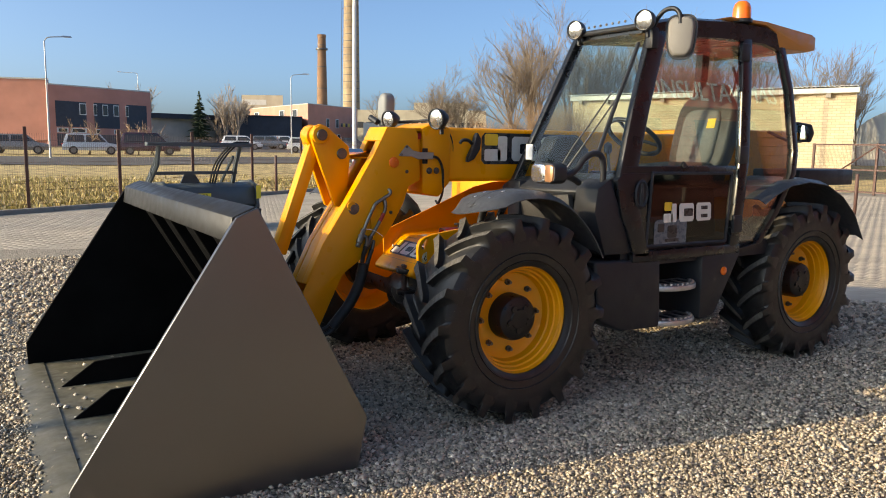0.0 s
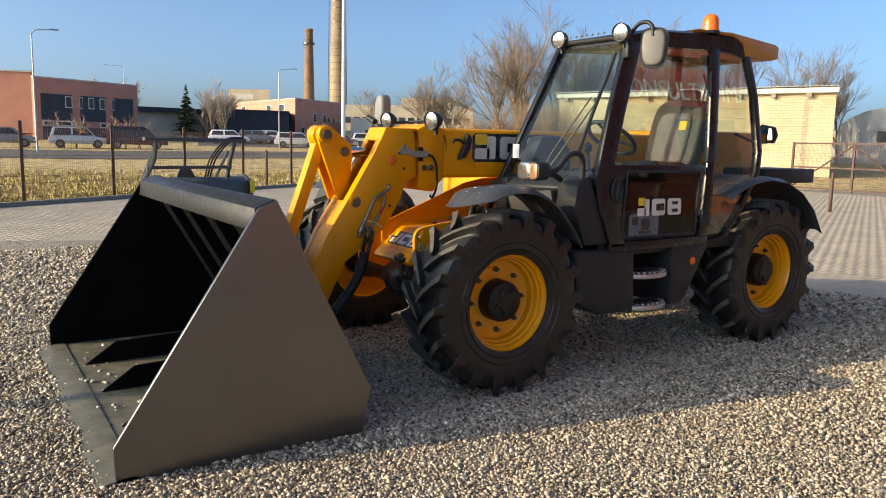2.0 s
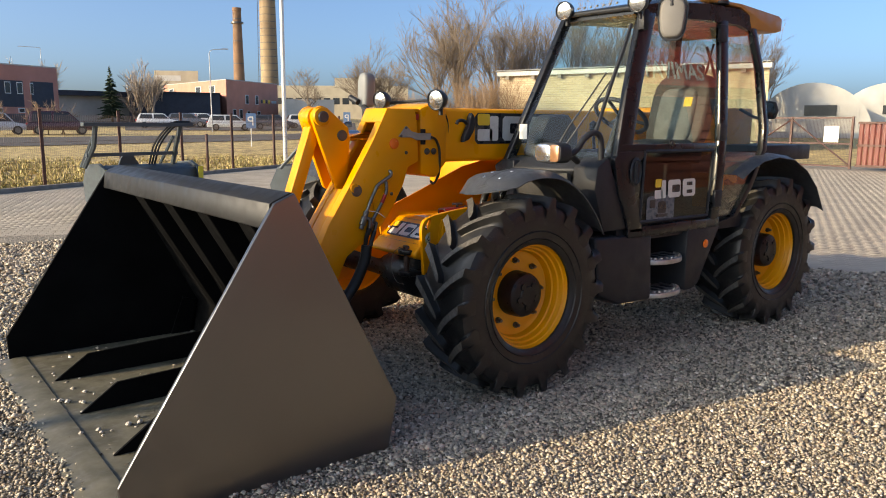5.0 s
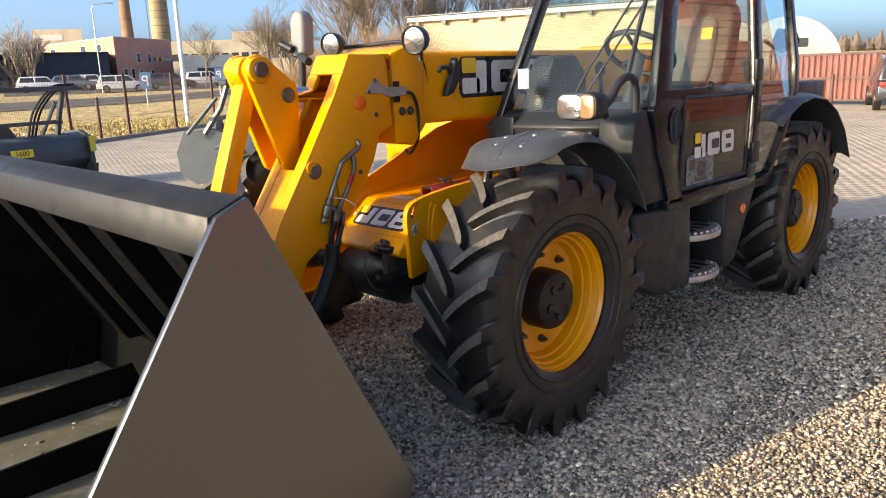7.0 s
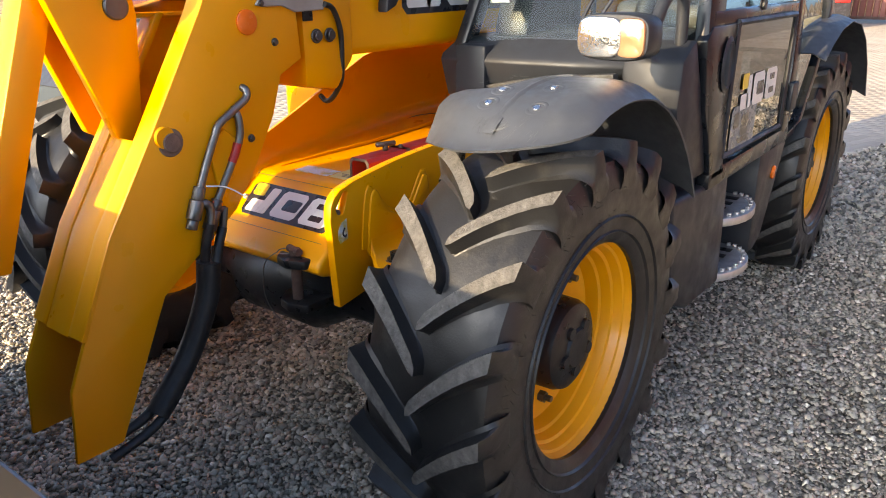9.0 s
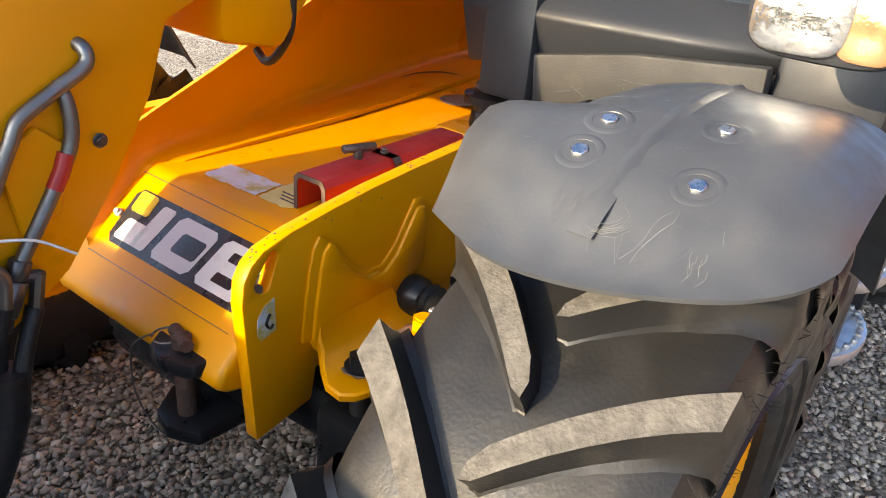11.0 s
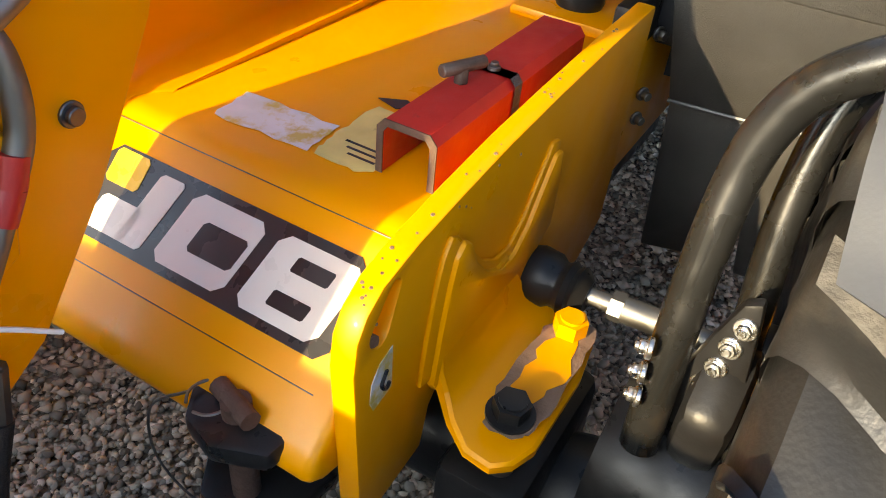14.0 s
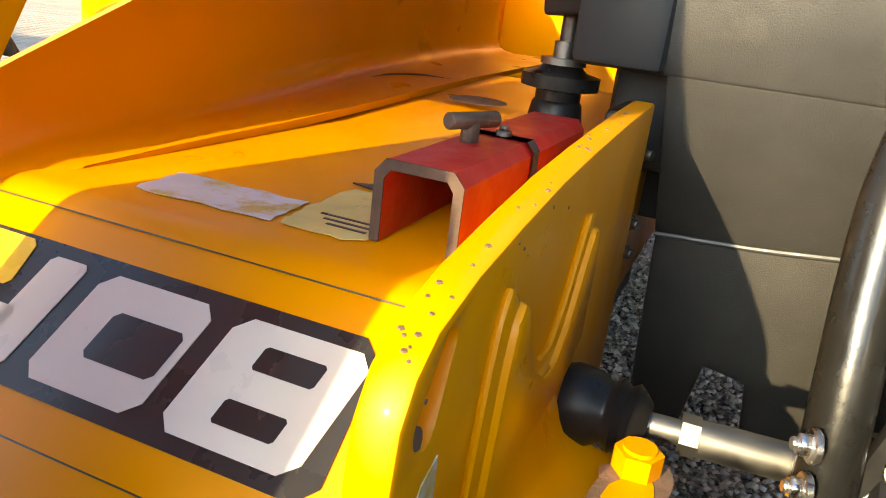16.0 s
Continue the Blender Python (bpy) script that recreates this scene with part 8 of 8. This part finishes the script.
M_STONE2 = bpy.data.materials.new("crushed_stone")
M_STONE2.use_nodes = True
t_ = M_STONE2.node_tree
b_ = t_.nodes["Principled BSDF"]
ge = t_.nodes.new("ShaderNodeNewGeometry")
nz = t_.nodes.new("ShaderNodeTexNoise")
nz.inputs["Scale"].default_value = 160
mx_ = t_.nodes.new("ShaderNodeMix")
mx_.data_type, mx_.blend_type = 'RGBA', 'MULTIPLY'
mx_.inputs[0].default_value = 0.25
t_.links.new(stone_ramp(t_, ge.outputs["Random Per Island"]), mx_.inputs[6])
t_.links.new(nz.outputs[0], mx_.inputs[7])
t_.links.new(mx_.outputs[2], b_.inputs["Base Color"])
b_.inputs["Roughness"].default_value = 0.8


def inside(x, y, poly):
    r = np.zeros(len(x), bool)
    n = len(poly)
    for i in range(n):
        (x0, y0), (x1, y1) = poly[i], poly[(i + 1) % n]
        hit = ((y0 > y) != (y1 > y)) & (x < (x1 - x0) * (y - y0) / (y1 - y0 + 1e-12) + x0)
        r ^= hit
    return r


GRAV = [(14, -12.3), (2.15, -8.15), (0.76, -7.6), (-2.8, -5.9), (-5.55, 0.7), (-6.9, 1.15), (-16, 4.2), (-16, 16), (14, 16)]
LOOSE = "pale crushed gravel around the loader"
stones("gravel", -1.0, 1.1, -0.5, 1.6, 0.0135, 0.0095, 3, LOOSE, 20)
stones("gravel", -1.0, 2.6, 1.6, 4.2, 0.0145, 0.0103, 5, LOOSE)
stones("gravel", 1.1, 3.2, -0.5, 1.6, 0.0165, 0.0115, 6, LOOSE)
stones("gravel", -3.8, -1.0, -0.5, 3.4, 0.0185, 0.0125, 7, LOOSE)
stones("gravel", -1.0, 6.5, -2.6, -0.5, 0.021, 0.013, 8, "pale crushed gravel beyond the bucket")
stones("gravel", 0.5, 9.0, -7.0, -2.6, 0.034, 0.02, 9, "pale crushed gravel beyond the bucket")
stones("gravel", -9.0, -3.8, -3.2, 3.4, 0.034, 0.02, 11, LOOSE)


# ---- concrete pavers ----
pd = Vector((-0.95, 0.31)).normalized()
pn_ = Vector((-pd.y, pd.x))
px, py, rowi = [], [], []
for i in range(-140, 190):
    for j in range(-30, 190):
        u, w = j * 0.204 + (0.102 if i % 2 else 0), i * 0.104
        px.append(pd.x * u + pn_.x * w)
        py.append(-6.5 + pd.y * u + pn_.y * w)
px, py = np.array(px), np.array(py)
keep = ~inside(px, py, GRAV) & ((px - kb.x) * FN.x + (py - kb.y) * FN.y < -0.05) & (px > -25.5) & (py < 6)
px, py = px[keep], py[keep]
cd = np.minimum(np.hypot(px + 5.6, py - 0.2), np.hypot(px - 0.6, py + 7.4))
order = np.argsort(cd)
px, py = px[order], py[order]
rs = np.random.RandomState(8)
L2, W2, c0 = 0.0995, 0.0495, 0.004
loc = np.array([[-L2, -W2, -0.003], [L2, -W2, -0.003], [L2, W2, -0.003], [-L2, W2, -0.003],
                [-L2 + c0, -W2 + c0, 0.0], [L2 - c0, -W2 + c0, 0.0], [L2 - c0, W2 - c0, 0.0], [-L2 + c0, W2 - c0, 0.0]])
pf = np.array([[4, 5, 6, 7], [0, 1, 5, 4], [1, 2, 6, 5], [2, 3, 7, 6], [3, 0, 4, 7]])
rot = np.array([[pd.x, pn_.x], [pd.y, pn_.y]])
pav_me = bpy.data.meshes.new("paver")
co = loc.copy()
co[:, :2] = loc[:, :2] @ rot.T
pav_me.from_pydata(co.tolist(), [], pf.tolist())
pav_me.materials.append(M_PAVE)
bed = bpy.data.objects["paving_bed"]
for k in range(300):
    o = new("paver", pav_me)
    o.parent = bed
    o.location = (px[k], py[k], rs.uniform(-0.0006, 0.0006))
n_ = len(px) - 300
vv = np.repeat(co[None], n_, 0)
vv[:, :, 0] += px[300:, None]
vv[:, :, 1] += py[300:, None]
vv[:, :, 2] += rs.uniform(-0.0006, 0.0006, n_)[:, None]
ff = (pf[None] + (np.arange(n_) * 8)[:, None, None]).reshape(-1)
me = bpy.data.meshes.new("paving")
me.vertices.add(n_ * 8)
me.vertices.foreach_set("co", vv.reshape(-1))
me.loops.add(len(ff))
me.loops.foreach_set("vertex_index", ff.astype(np.int32))
me.polygons.add(n_ * 5)
me.polygons.foreach_set("loop_start", np.arange(0, len(ff), 4).astype(np.int32))
me.update(calc_edges=True)
M_PAVE2 = mat("concrete_paver_field", (0.42, 0.36, 0.28), 0.85, var=0.16, scale=1.2, bump=0.15, bscale=60)
t_ = M_PAVE2.node_tree
ge = t_.nodes.new("ShaderNodeNewGeometry")
rr_ = t_.nodes.new("ShaderNodeMapRange")
rr_.inputs[3].default_value, rr_.inputs[4].default_value = 0.92, 1.08
t_.links.new(ge.outputs["Random Per Island"], rr_.inputs[0])
bs_ = t_.nodes["Principled BSDF"]
old = bs_.inputs["Base Color"].links[0].from_socket
mm_ = t_.nodes.new("ShaderNodeMix")
mm_.data_type, mm_.blend_type = 'RGBA', 'MULTIPLY'
mm_.inputs[0].default_value = 1.0
t_.links.new(old, mm_.inputs[6])
t_.links.new(rr_.outputs[0], mm_.inputs[7])
t_.links.new(mm_.outputs[2], bs_.inputs["Base Color"])
me.materials.append(M_PAVE2)
pvo = new("paving", me)
pvo.parent = bed
tagged(pvo, kind="stuff")


# ---- dry grass tufts beyond the kerb ----
rs = np.random.RandomState(21)
NT = 26000
us, ds = rs.uniform(-20, 24, NT), 0.3 + 24 * rs.uniform(0, 1, NT) ** 1.3
gx, gy = FA.x + FD.x * us + FN.x * ds, FA.y + FD.y * us + FN.y * ds
clump = np.sin(gx * 1.7) * np.cos(gy * 1.3) + np.sin(gx * 0.6 + 2) + rs.normal(0, 0.7, NT)
ok = clump > -0.3
gx, gy = gx[ok], gy[ok]
NT = len(gx)
vv = np.empty((NT, 3, 3, 3))
for j in range(3):
    a_ = rs.uniform(0, 6.283, NT)
    h_ = rs.uniform(0.04, 0.15, NT)
    w_ = rs.uniform(0.02, 0.06, NT)
    l_ = rs.uniform(-0.08, 0.08, (NT, 2))
    vv[:, j, 0] = np.stack([gx - np.cos(a_) * w_, gy - np.sin(a_) * w_, np.full(NT, -0.03)], 1)
    vv[:, j, 1] = np.stack([gx + np.cos(a_) * w_, gy + np.sin(a_) * w_, np.full(NT, -0.03)], 1)
    vv[:, j, 2] = np.stack([gx + l_[:, 0], gy + l_[:, 1], h_], 1)
me = bpy.data.meshes.new("grass")
me.vertices.add(NT * 9)
me.vertices.foreach_set("co", vv.reshape(-1))
me.loops.add(NT * 9)
me.loops.foreach_set("vertex_index", np.arange(NT * 9, dtype=np.int32))
me.polygons.add(NT * 3)
me.polygons.foreach_set("loop_start", np.arange(0, NT * 9, 3).astype(np.int32))
me.update(calc_edges=True)
M_BLADE = bpy.data.materials.new("dry_grass_blade")
M_BLADE.use_nodes = True
t_ = M_BLADE.node_tree
ge = t_.nodes.new("ShaderNodeNewGeometry")
cr = t_.nodes.new("ShaderNodeValToRGB")
cr.color_ramp.elements[0].color = (0.22, 0.20, 0.06, 1)
cr.color_ramp.elements[1].color = (0.62, 0.48, 0.22, 1)
t_.links.new(ge.outputs["Random Per Island"], cr.inputs[0])
t_.links.new(cr.outputs[0], t_.nodes["Principled BSDF"].inputs["Base Color"])
t_.nodes["Principled BSDF"].inputs["Roughness"].default_value = 0.9
me.materials.append(M_BLADE)
tagged(new("grass", me), "dry yellow winter grass tufts beyond the kerb", "grass", kind="stuff")
